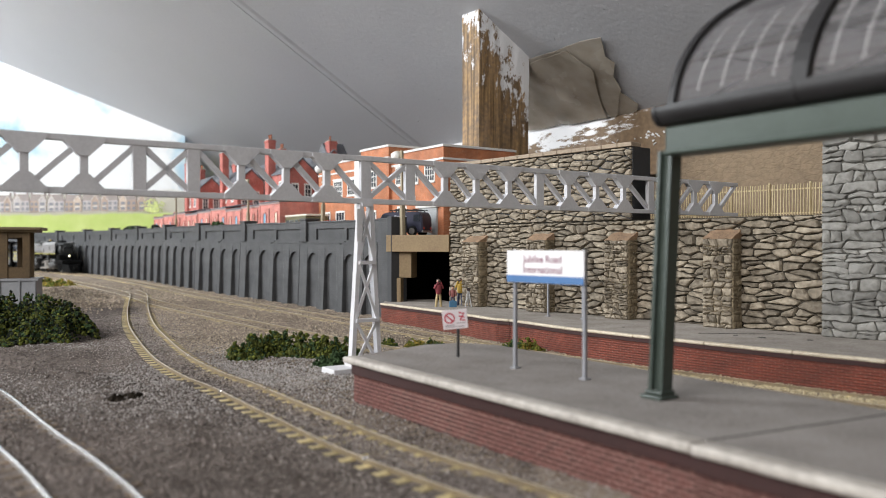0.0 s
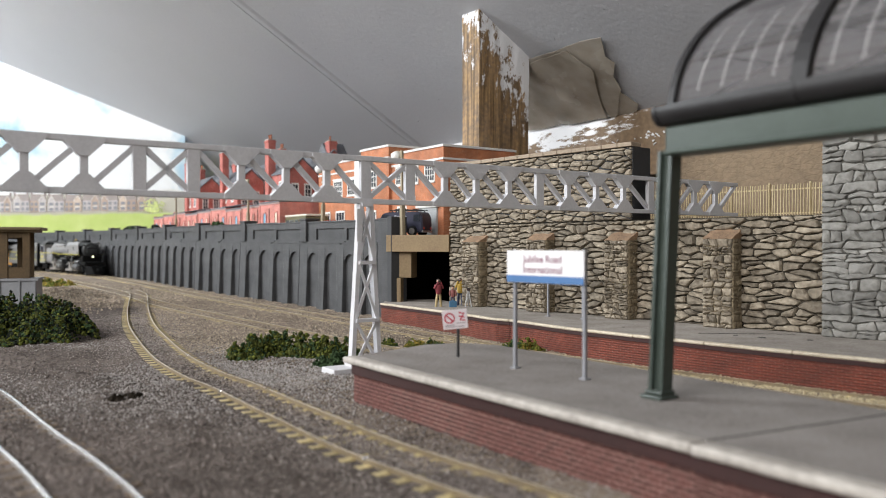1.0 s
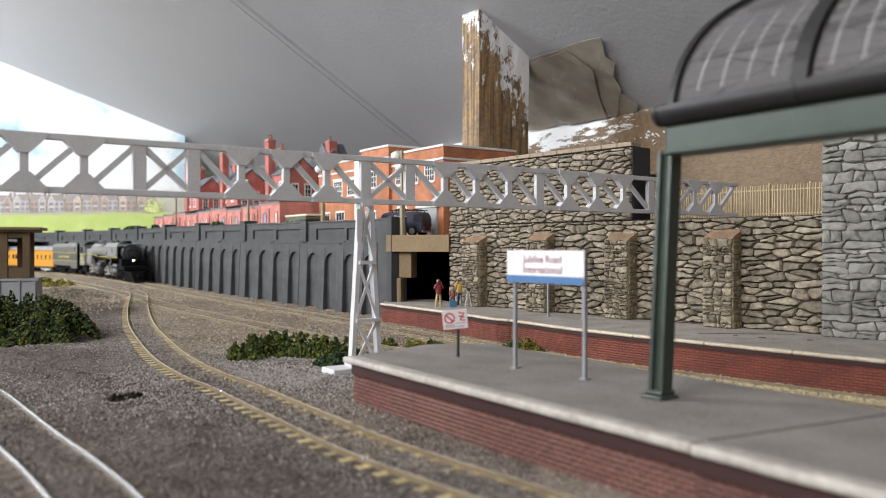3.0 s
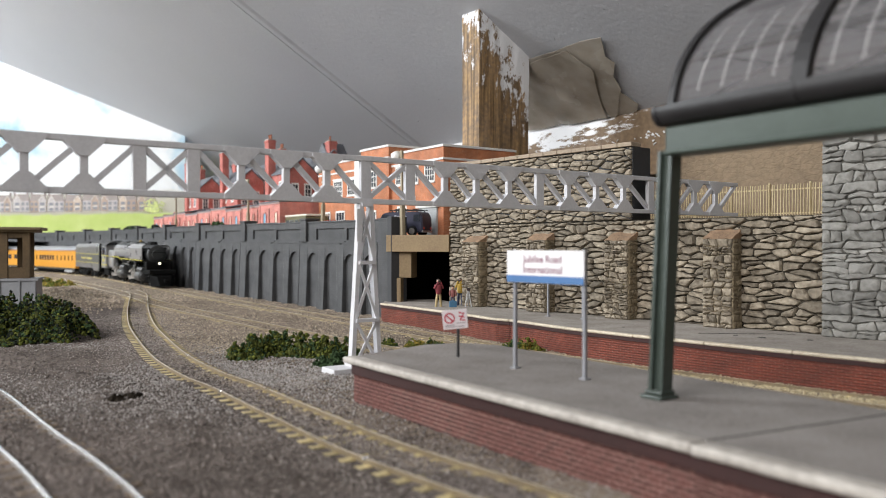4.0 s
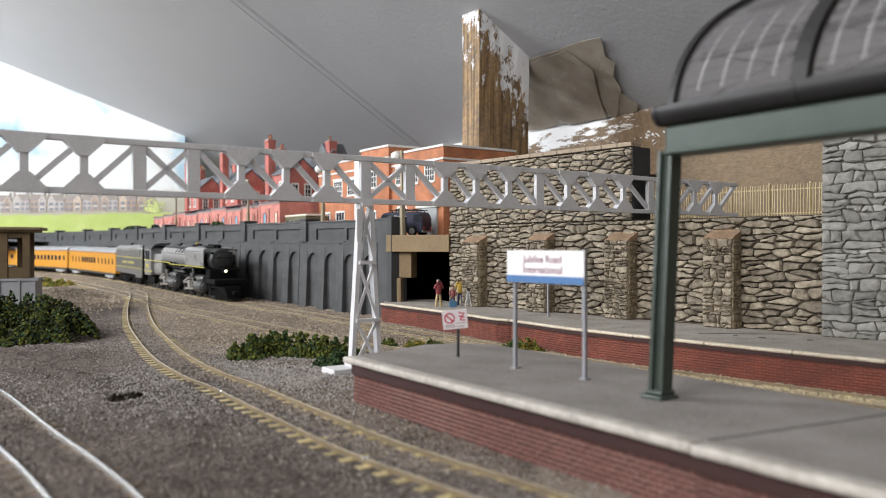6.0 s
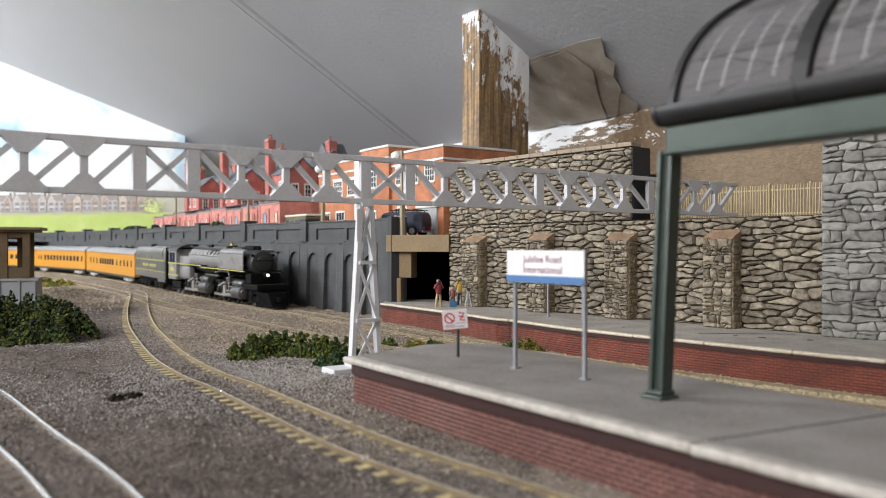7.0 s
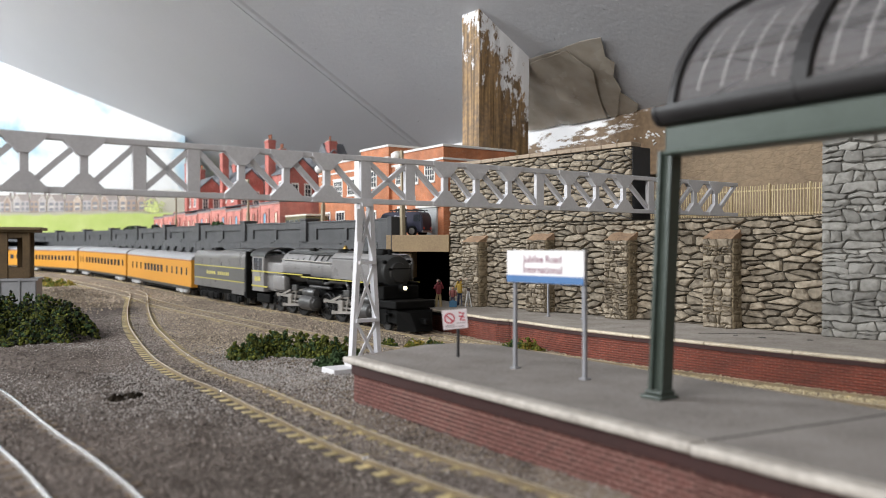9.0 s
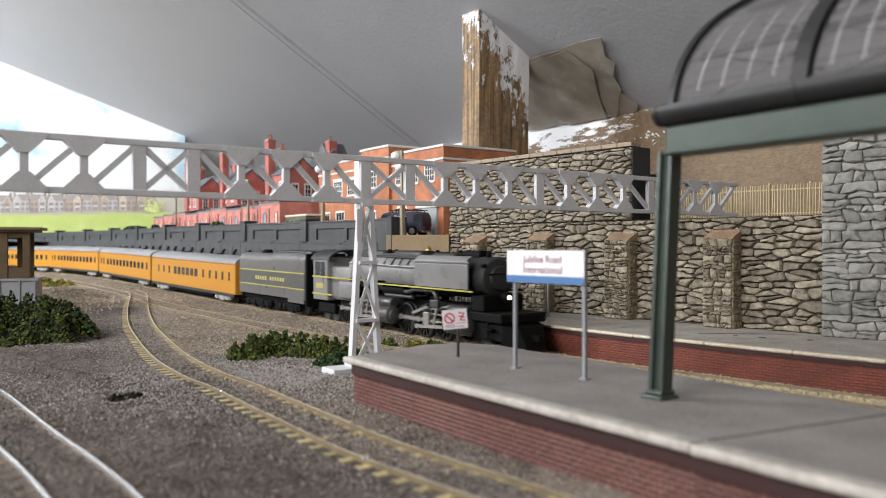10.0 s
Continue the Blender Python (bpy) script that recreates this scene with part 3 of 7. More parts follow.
def lay_bricks(parent, m, length, z0, z1, pitch, y, material, long=3.4):
    """Single bricks in stretcher bond, the nearest 300 as objects, the rest joined."""
    if material.name not in brick_mesh:
        bm = bmesh.new()
        box(bm, 0.16, long - 0.16, 0, 0.7, 0.2, pitch - 0.2, bevel=0.06)
        bmesh.ops.scale(bm, vec=(S, S, S), verts=bm.verts)
        me = bpy.data.meshes.new("brick")
        bm.to_mesh(me)
        bm.free()
        me.materials.append(material)
        brick_mesh[material.name] = me
    spots = []
    j, z = 0, z0
    while z < z1 - 0.3:
        x = -long / 2 if j % 2 else 0.0
        while x < length - long * 0.4:
            spots.append((max(x, -0.2), z))
            x += long
        z += pitch
        j += 1
    spots.sort(key=lambda q: -q[0])
    for x, z in spots[:300]:
        ob = new("brick", brick_mesh[material.name])
        ob.parent = parent
        ob.matrix_basis = m @ at(x, y + rnd.uniform(-0.08, 0.05), z)
    bm = bmesh.new()
    for x, z in spots[300:]:
        box(bm, x + 0.16, x + long - 0.16, y, y + 0.6, z + 0.2, z + pitch - 0.2)
    if spots[300:]:
        tagged(part("bricks", bm, material, parent, m=m), kind="stuff")
    else:
        bm.free()


def run_wall(name, a, b, top, parent, brick, pitch, set_back=3.0, single=None):
    """A brick platform front from a (far end) to b (near end), seen from its -y side."""
    length = dist(a, b)
    if single:
        hold = part("joint_bed", boxes((0, length, set_back + 0.14, set_back + 6, -1, top - 2.2)), single, parent, m=facing(a, b))
        lay_bricks(hold, Matrix(), length, 0.0, top - 6, pitch, set_back, brick)
        part("corbel", boxes((0, length, set_back - 1.0, set_back + 5, top - 6, top - 2.2), bevel=0.15), M_BRICK_COPE_SHADE, parent, "corbelled brick band, coloured darker for the shadow of the cope", m=facing(a, b))
        return hold
    hold = part("brick_wall", courses(boxes((0, length, set_back + 0.55, set_back + 6, -1, top - 2.2)), length, 0.0, top - 3.5, pitch, set_back, 0.5), brick, parent, m=facing(a, b))
    part("corbel", boxes((0, length, set_back - 0.6, set_back + 5, top - 3.4, top - 1.4), bevel=0.15), M_BRICK_COPE_SHADE, parent, "corbelled brick band, coloured darker for the shadow of the cope", m=facing(a, b))
    return hold


def cope_run(a, b, top, parent, material, width=6.0, thick=2.2):
    length = dist(a, b)
    bm = bmesh.new()
    box(bm, 0, length, 0, width, top - thick, top + 0.15, bevel=0.7)
    bmesh.ops.subdivide_edges(bm, edges=[e for e in bm.edges if e.calc_length() > length * 0.9], cuts=int(length / 5))
    for v in bm.verts:
        v.co.y += noise.noise((v.co.x * 0.08, a[0], 1)) * 0.25
        v.co.z += noise.noise((v.co.x * 0.1, a[1], 4)) * 0.15
    return part("cope", bm, material, parent, smooth=50, m=facing(a, b))


near = thing("near_platform", Matrix(), "grey tarmac island platform with brick sides and pale coping", "platform", kind="structure")
P0, ZN = (-37.4, 293), 17.0


def on_edge(t, off=0.0):
    return (P0[0] + 0.565 * t + 0.825 * off, P0[1] - 0.825 * t + 0.565 * off)


J, END = 157.0, 300.0
for k, (t0, t1, out) in enumerate(((0, J - 0.3, 0), (J + 0.3, END, -1.2))):
    run_wall("near", on_edge(t0 + (3.5 if k == 0 else 0), out), on_edge(t1, out), ZN, near, M_BRICK_ONE, 1.35, single=M_BED)
    cope_run(on_edge(t0, out), on_edge(t1, out), ZN + 0.1 * k, near, M_COPE)
bm = bmesh.new()
prism(bm, [on_edge(1, 5.5), on_edge(J - 0.8, 5.5), on_edge(J + 9, 69), on_edge(5, 69), on_edge(-10, 60), on_edge(-13, 45)], ZN - 2.5, ZN)
part("surface", bm, M_TARMAC, near)
bm = bmesh.new()
prism(bm, [on_edge(J + 0.2, 4.5), on_edge(END, 4.5), on_edge(END, 69), on_edge(J + 10, 69)], ZN - 2.5, ZN + 0.25)
part("surface", bm, M_TARMAC, near)
bm = bmesh.new()
bar(bm, (*on_edge(J + 0.6, 5), ZN + 0.05), (*on_edge(J + 9.6, 68.5), ZN + 0.05), 1.0, 0.5)
part("joint", bm, mat("crack_dark", (0.06, 0.055, 0.05), 0.9), near, "dark joint between two platform sections")
for a, b in ((on_edge(-10, 58), on_edge(3.5, 3.5)), (on_edge(6, 66), on_edge(-9, 57)), (on_edge(END, 66), on_edge(6, 66))):
    run_wall("near_end", a, b, ZN + 0.2, near, M_BRICK_N, 1.35, set_back=0)

far = thing("far_platform", Matrix(), "grey tarmac side platform with red brick front and cream coping", "platform", kind="structure")
ZF = 15.0
EDGE = [(-47.7, 597), (5.9, 515), (31, 470), (38.5, 464), (64.5, 419), (92, 384), (117, 355), (143, 324), (167, 298), (215, 240)]
for k, (a, b) in enumerate(zip(EDGE, EDGE[1:])):
    run_wall("far", a, b, ZF, far, M_BRICK_F, 1.2, set_back=1.2)
    cope_run(a, b, ZF, far, M_COPE_Y, width=3.0, thick=1.5)
bm = bmesh.new()
prism(bm, [(p[0] + 1.2, p[1] + 0.8) for p in EDGE] + [(300, 300), (196, 398), (172, 428), (20, 592), (-8, 640), (-44, 640)], ZF - 2, ZF - 0.05)
part("surface", bm, M_TARMAC_FAR, far)
run_wall("far_end", (-44, 640), (-47, 598), ZF + 1, far, M_BRICK_F, 1.2, set_back=0.3)
bm = bmesh.new()
for a, b in (((126, 390), (172, 386)),):
    bar(bm, (a[0], a[1], ZF), (b[0], b[1], ZF), 0.7, 0.25)
for x, y, q in ((150, 372, 2.2), (168, 362, 1.6), (141, 381, 1.2), (96, 420, 1.0)):
    lathe(bm, [(q, -0.1), (q * 0.8, 0.12)], 9, mm(x, y, ZF))
part("crack", bm, mat("crack_dark", (0.06, 0.055, 0.05), 0.9), far, "dark joints in the tarmac")

# ---------------------------------------------------------------- grey arched retaining wall
M_GREYWALL = brick_mat("grey_wall", (0.064, 0.065, 0.068), (0.056, 0.057, 0.06), (0.044, 0.045, 0.048), 4.2, 1.5, 0.12, rough=0.6, bump=0.35)
M_GREYWALL_SIDE = mat("grey_wall_dark", (0.045, 0.046, 0.05), 0.7, vary=0.15)


def arch_panel(bm, x0, x1, ax0, ax1, z0, spring, z1, y, depth):
    """The front skin of one bay with an arched recess between ax0 and ax1."""
    n, r, cx = 10, (ax1 - ax0) / 2, (ax0 + ax1) / 2
    slab(bm, [(x0, z0), (ax0, z0), (ax0, spring), (ax0, z1), (x0, z1)], y, y + depth)
    slab(bm, [(ax1, z0), (x1, z0), (x1, z1), (ax1, z1), (ax1, spring)], y, y + depth)
    for k in range(n):
        a, b = math.pi * (1 - k / n), math.pi * (1 - (k + 1) / n)
        pa, pb = (cx + r * math.cos(a), spring + r * math.sin(a)), (cx + r * math.cos(b), spring + r * math.sin(b))
        slab(bm, [pa, pb, (pb[0], z1), (pa[0], z1)], y, y + depth)
    return bm


retaining = thing("retaining_wall", Matrix(), "dark grey arched brick retaining wall with panelled parapet", "retaining wall", kind="structure")
i0 = int(np.argmin(np.hypot(*(MAIN - (-78, 590)).T)))
WALLRUN = MAIN[i0:i0 + 290]
offs = np.interp(np.arange(len(WALLRUN)), [0, 70, len(WALLRUN)], [44, 30, 28])
tt = np.gradient(WALLRUN, axis=0)
tt /= np.hypot(*tt.T)[:, None]
WALLRUN = WALLRUN + offs[:, None] * np.c_[tt[:, 1], -tt[:, 0]]
ws = np.r_[0, np.cumsum(np.hypot(*np.diff(WALLRUN, axis=0).T))]


def wall_at(s):
    return (float(np.interp(s, ws, WALLRUN[:, 0])), float(np.interp(s, ws, WALLRUN[:, 1])))


ZS, ZT = 58.5, 77.6
UNIT, START = 125.0, 16.0      # a moulded panel of four arches, and the plain length before the first


def wall_piece(s0, s1):
    """The pose of a straight piece of wall between two distances, its length and its climb."""
    a, b = wall_at(s1), wall_at(s0)
    zr = min(max(0.0, rise(a[1]) - 0.5), 9.0)
    return facing(a, b, zr), dist(a, b), zr


def batter(bm, foot):
    """Leans the front of the piers outwards towards their foot."""
    for v in bm.verts:
        if abs(v.co.y) < 0.01 and v.co.z < 41:
            v.co.y -= foot * (41 - v.co.z) / 43
    return bm


m, L, zr = wall_piece(0, START)
part("wall_bay", boxes((0, L, 0, 10, -2, ZT), (-0.3, L, -0.4, 10.6, ZT, ZT + 1.6), bevel=0.3), M_GREYWALL, retaining, m=m)
k = 0
while START + UNIT * (k + 1) < ws[-1]:
    s0 = START + UNIT * k
    for d0, d1, jambs in ((0.5, 57.5, (20, 50.5)), (57.5, 124.5, (81, 111))):
        m, L, zr = wall_piece(s0 + d0, s0 + d1)
        top = ZS - zr * 0.3
        bm = bmesh.new()
        box(bm, -0.4, L + 0.4, 2.2, 10, -zr - 2, ZT - zr * 0.6)
        (j0, j1) = jambs
        sc = L / (d1 - d0)
        mid = L - ((j0 + j1 - 18.5) / 2 - d0) * sc
        arch_panel(bm, mid, L, L - (j0 - d0) * sc, L - (j0 - 18.5 - d0) * sc, -zr - 2, 40.5, top, 0, 2.2)
        arch_panel(bm, 0, mid, L - (j1 - d0) * sc, L - (j1 - 18.5 - d0) * sc, -zr - 2, 40.5, top, 0, 2.2)
        part("wall_bay", batter(bm, 2.4), M_GREYWALL, retaining, m=m)
    for d0, d1 in ((0, 49), (49, 125)):
        m, L, zr = wall_piece(s0 + d0, s0 + d1)
        z0, z1 = ZS - zr * 0.3, ZT - zr * 0.6
        bm = bmesh.new()
        slab(bm, [(0, z0), (L, z0), (L, z0 + 1.8), (0, z0 + 1.8)], -0.5, 4.2)
        box(bm, 0, L, 0.6, 4.2, z0 + 1.8, z0 + 3.6)
        box(bm, 0, L, 0.6, 4.2, z1 - 5.2, z1)
        far_end = L - 47 if d0 == 0 else L - 48
        box(bm, 0, far_end, 0.6, 4.2, z0 + 3.6, z1 - 5.2)
        box(bm, L - 2, L, 0.6, 4.2, z0 + 3.6, z1 - 5.2)
        box(bm, 0, L, -0.1, 10.6, z1, z1 + 1.4, bevel=0.3)
        bay = part("parapet_bay", bm, M_GREYWALL, retaining, m=m)
        if d0:
            x = L - (116.5 - 49)
            part("pier", boxes((x - 5, x + 5, -1.8, 11.5, z0 + 1.6, z1 + 2.4), (x - 5.8, x + 5.8, -2.5, 12.2, z1 + 2.4, z1 + 4.6), bevel=0.45), M_GREYWALL, bay)
    k += 1
a, b = wall_at(30), wall_at(0)
part("wall_end", boxes((30.2, 36.0, -1.8, 13, -2, 81), bevel=0.4), M_GREYWALL_SIDE, retaining, "dark plain end of the wall", m=facing(a, b, 0))

# upper level deck behind the wall
DECK = 66.0
bm = bmesh.new()
back = [wall_at(x) for x in np.linspace(12, ws[-1] - 5, 18)]
edge = [(p[0] + 9, p[1] + 7) for p in back]
def VW(v, w):
    return (v * VX - w * VY, v * VY + w * VX)
prism(bm, edge + [(-930, 1530), (-460, 1445), VW(556, 1500), VW(556, 60), VW(400, 60), (206, 402), (122, 498), (14, 604), (-30, 612)], DECK - 12, DECK)
tagged(part("upper_deck", bm, mat("deck_tarmac", (0.2, 0.19, 0.18), 0.9, blotch=30)), "grey road deck of the upper town level", "deck", kind="structure")
bridge = thing("bridge_beam", facing((-43, 615), (9, 596), DECK - 12.4), "raw pine timber edge beam of the road deck", "beam", kind="structure")
M_PINE = mat("raw_pine", (0.3, 0.215, 0.115), 0.6, colour2=(0.22, 0.15, 0.08), grain=700, blotch=60)
part("beam", boxes((0.3, 52, -4, 3, 0, 13), bevel=0.4), M_PINE, bridge)
part("packing", boxes((0.5, 19, 2, 14, -20, -0.2), (1, 11, 0, 9, -41, -20.2), (1, 8, 0, 8, -53, -41.2), bevel=0.4), M_PINE, bridge, "stacked pine packing blocks")
# Near-black panels added behind the opening to stand for its darkness.
M_BLACK = mat("tunnel_black", (0.004, 0.004, 0.004), 0.95, bump=0)
tagged(part("tunnel_lining", boxes((-40, 75, 735, 740, -4, 54), (-46, -42, 642, 740, -4, 54), (75, 80, 600, 740, -4, 54), (-42, 75, 641, 735, -4, -1)), M_BLACK), "near-black panels that make the tunnel mouth dark", "lining", kind="structure")

# ---------------------------------------------------------------- rubble stone walls
M_STONE = mat("rubble_stone", (0.37, 0.318, 0.245), 0.85, colour2=(0.14, 0.114, 0.082), grain=420, blotch=170, bump=0.9, island=0.36)
M_STONE_FAR = mat("rubble_stone_far", (0.37, 0.318, 0.245), 0.85, colour2=(0.14, 0.114, 0.082), grain=420, blotch=170, bump=0.9, island=-0.36)
M_STONE_COOL = mat("rubble_stone_grey", (0.31, 0.303, 0.283), 0.85, colour2=(0.17, 0.165, 0.15), grain=400, blotch=120, bump=0.5, island=0.25)
for m in (M_STONE, M_STONE_FAR):
    m.node_tree.nodes["Bump"].inputs["Distance"].default_value = 0.0009
M_JOINT = mat("stone_joint", (0.05, 0.042, 0.03), 0.95, vary=0.3)
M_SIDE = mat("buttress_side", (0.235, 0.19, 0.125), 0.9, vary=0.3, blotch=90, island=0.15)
M_TERRA = mat("terracotta_slope", (0.31, 0.205, 0.13), 0.8, vary=0.3, blotch=150)


def cells(x0, x1, z0, z1, sx, sz, seed):
    """Random rubble that fills a rectangle: the cells round loosely coursed, uneven centres."""
    r = random.Random(seed)
    nu, nv = (x1 - x0) / sx, (z1 - z0) / sz
    pts = []
    for j in range(-1, int(nv) + 2):
        for i in range(-1, int(nu) + 2):
            if r.random() < 0.13:
                continue
            p = (i + 0.5 * (j % 2) + r.uniform(-0.42, 0.42), j + 0.5 + r.uniform(-0.33, 0.33))
            pts.append(p)
            if r.random() < 0.1:
                pts.append((p[0] + r.uniform(-0.2, 0.2), p[1] + 0.45))
    arr = np.array(pts)
    out = []
    for k, p in enumerate(pts):
        poly = [(0.0, 0.0), (nu, 0.0), (nu, nv), (0.0, nv)]
        d = ((arr - p) ** 2).sum(1)
        for q in np.argsort(d)[1:16]:
            q = arr[q]
            n = (q[0] - p[0], q[1] - p[1])
            c = (q[0] ** 2 + q[1] ** 2 - p[0] ** 2 - p[1] ** 2) / 2
            new_poly = []
            for a, b in zip(poly, poly[1:] + poly[:1]):
                fa, fb = a[0] * n[0] + a[1] * n[1] - c, b[0] * n[0] + b[1] * n[1] - c
                if fa <= 0:
                    new_poly.append(a)
                if fa * fb < 0:
                    u = fa / (fa - fb)
                    new_poly.append((a[0] + (b[0] - a[0]) * u, a[1] + (b[1] - a[1]) * u))
            poly = new_poly
            if len(poly) < 3:
                break
        if len(poly) >= 3:
            out.append([(x0 + u * sx, z0 + v * sz) for u, v in poly])
    return out


def coursed(x0, x1, z0, z1, sx, sz, seed):
    """Rough-coursed rubble that fills a rectangle: wavering beds, slanting ends, some stones split or stacked."""
    r = random.Random(seed)
    beds = [z0]
    while beds[-1] < z1 - sz * 0.7:
        beds.append(beds[-1] + sz * r.uniform(0.6, 1.45))
    beds[-1] = z1
    nb = len(beds) - 1

    def bed(j, x):
        if j in (0, nb):
            return beds[j]
        return beds[j] + sz * (0.5 * noise.noise((x * 0.11, j * 3.7, seed)) + 0.28 * noise.noise((x * 0.33, j * 5.1, seed + 9)))
    out = []
    for j in range(nb):
        x, lean = x0, 0.0
        while x < x1 - 0.5:
            w = sx * r.choice((0.45, 0.7, 0.9, 1.0, 1.25, 1.6)) * r.uniform(0.85, 1.15)
            e = min(x + w, x1)
            if x1 - e < sx * 0.35:
                e = x1
            ln = 0.0 if e == x1 else r.uniform(-0.32, 0.32) * sz
            m = (x + e) / 2
            lo = [(x - lean, bed(j, x)), (m, bed(j, m)), (e - ln, bed(j, e))]
            hi = [(e + ln, bed(j + 1, e)), (m, bed(j + 1, m)), (x + lean, bed(j + 1, x))]
            if r.random() < 0.22 and w > sx * 0.8:
                f = r.uniform(0.35, 0.65)
                mid = [(p[0] + (q[0] - p[0]) * f, p[1] + (q[1] - p[1]) * (f + r.uniform(-0.12, 0.12))) for p, q in zip(lo, hi[::-1])]
                out.append(lo + mid[::-1])
                out.append(mid + hi)
            else:
                out.append(lo + hi)
            x, lean = e, ln
    return out


def stone(poly, gap, proud, r):
    """One pillow-faced stone: rounded outline, bevelled rise and an uneven face."""
    cx, cz = sum(p[0] for p in poly) / len(poly), sum(p[1] for p in poly) / len(poly)
    pts = []
    for a, b in zip(poly, poly[1:] + poly[:1]):
        if math.hypot(b[0] - a[0], b[1] - a[1]) < 0.5:
            continue
        for f in (0.16, 0.5, 0.84) if math.hypot(b[0] - a[0], b[1] - a[1]) > 2.2 else (0.25, 0.75):
            pts.append((a[0] + (b[0] - a[0]) * f + r.uniform(-0.22, 0.22), a[1] + (b[1] - a[1]) * f + r.uniform(-0.22, 0.22)))
    if len(pts) < 4:
        return None
    bm = bmesh.new()

    def ring(inset, y):
        out = []
        for x, z in pts:
            d = math.hypot(x - cx, z - cz) + 1e-6
            k = max(0.1, 1 - inset / d)
            out.append(bm.verts.new((cx + (x - cx) * k, y + r.uniform(-0.22, 0.22) * (y < 0), cz + (z - cz) * k)))
        return out
    h = proud * r.uniform(0.6, 1.3)
    r0, r1, r2 = ring(gap, 0.4), ring(gap * 1.15, -h * 0.55), ring(gap * 1.15 + 0.8, -h)
    n = len(pts)
    for a, b in ((r0, r1), (r1, r2)):
        for i in range(n):
            bm.faces.new((a[i], a[(i + 1) % n], b[(i + 1) % n], b[i]))
    top = bm.verts.new((cx + r.uniform(-0.4, 0.4), -h * r.uniform(0.95, 1.25), cz + r.uniform(-0.3, 0.3)))
    for i in range(n):
        bm.faces.new((r2[i], r2[(i + 1) % n], top))
    return bm


def stones(parent, x0, x1, z0, z1, sx, sz, seed, material=None, gap=0.35, proud=1.1, m=None, lay=cells):
    r = random.Random(seed + 50)
    polys = sorted(lay(x0, x1, z0, z1, sx, sz, seed), key=lambda q: -q[0][0])
    rest = bmesh.new()
    for k, poly in enumerate(polys):
        bm = stone(poly, gap, proud, r)
        if bm and k < 300:
            part("stone", bm, material or M_STONE, parent, smooth=38, m=m)
        elif bm:
            me = bpy.data.meshes.new("loose")
            bm.to_mesh(me)
            bm.free()
            rest.from_mesh(me)
            bpy.data.meshes.remove(me)
    if len(rest.faces):
        tagged(part("stones", rest, M_STONE_FAR, parent, smooth=38, m=m), kind="stuff")
    else:
        rest.free()


SA, SB = (5.6, 597), (172, 400)      # foot of the long wall, far to near
SLEN = dist(SA, SB)


def along_wall(x, back=0):
    u = ((SB[0] - SA[0]) / SLEN, (SB[1] - SA[1]) / SLEN)
    return (SA[0] + u[0] * x - u[1] * back, SA[1] + u[1] * x + u[0] * back)


def wall_x(k):
    """Distance along the long wall at which it meets the line x = k * y through the eye."""
    u = ((SB[0] - SA[0]) / SLEN, (SB[1] - SA[1]) / SLEN)
    return (k * SA[1] - SA[0]) / (u[0] - k * u[1])


WALL_END = wall_x((1463 - 784) / 1400)
stone_wall = thing("stone_wall", facing(SA, SB, 0), "rubble stone retaining wall with dark joints behind the platform", "stone wall")
part("core", boxes((0, WALL_END, 0.3, 12, ZF - 1, 73.5)), M_JOINT, stone_wall)
stones(stone_wall, 0, WALL_END, ZF, 73.2, 9.6, 3.5, 1, gap=0.42, proud=1.9)
X_END = wall_x((1119 - 784) / 1400)
upper = thing("upper_stone_wall", facing(SA, SB, 73.5), "taller rubble stone wall panel with flat coping on the retaining wall", "stone wall")
part("core", boxes((0, X_END, 0.6, 18, 0, 44), bevel=0.2), M_GREYWALL_SIDE, upper, "dark grey card core and end")
stones(upper, 0, X_END, 0, 43.5, 8.8, 3.5, 2, gap=0.38, proud=1.6)
part("coping", boxes(*[(x, min(x + 11.6, X_END + 0.5), -1.8, 8, 44, 46.6) for x in np.arange(0, X_END, 12)], bevel=0.4), mat("coping_tan", (0.34, 0.27, 0.2), 0.8), upper, "tan stone coping")
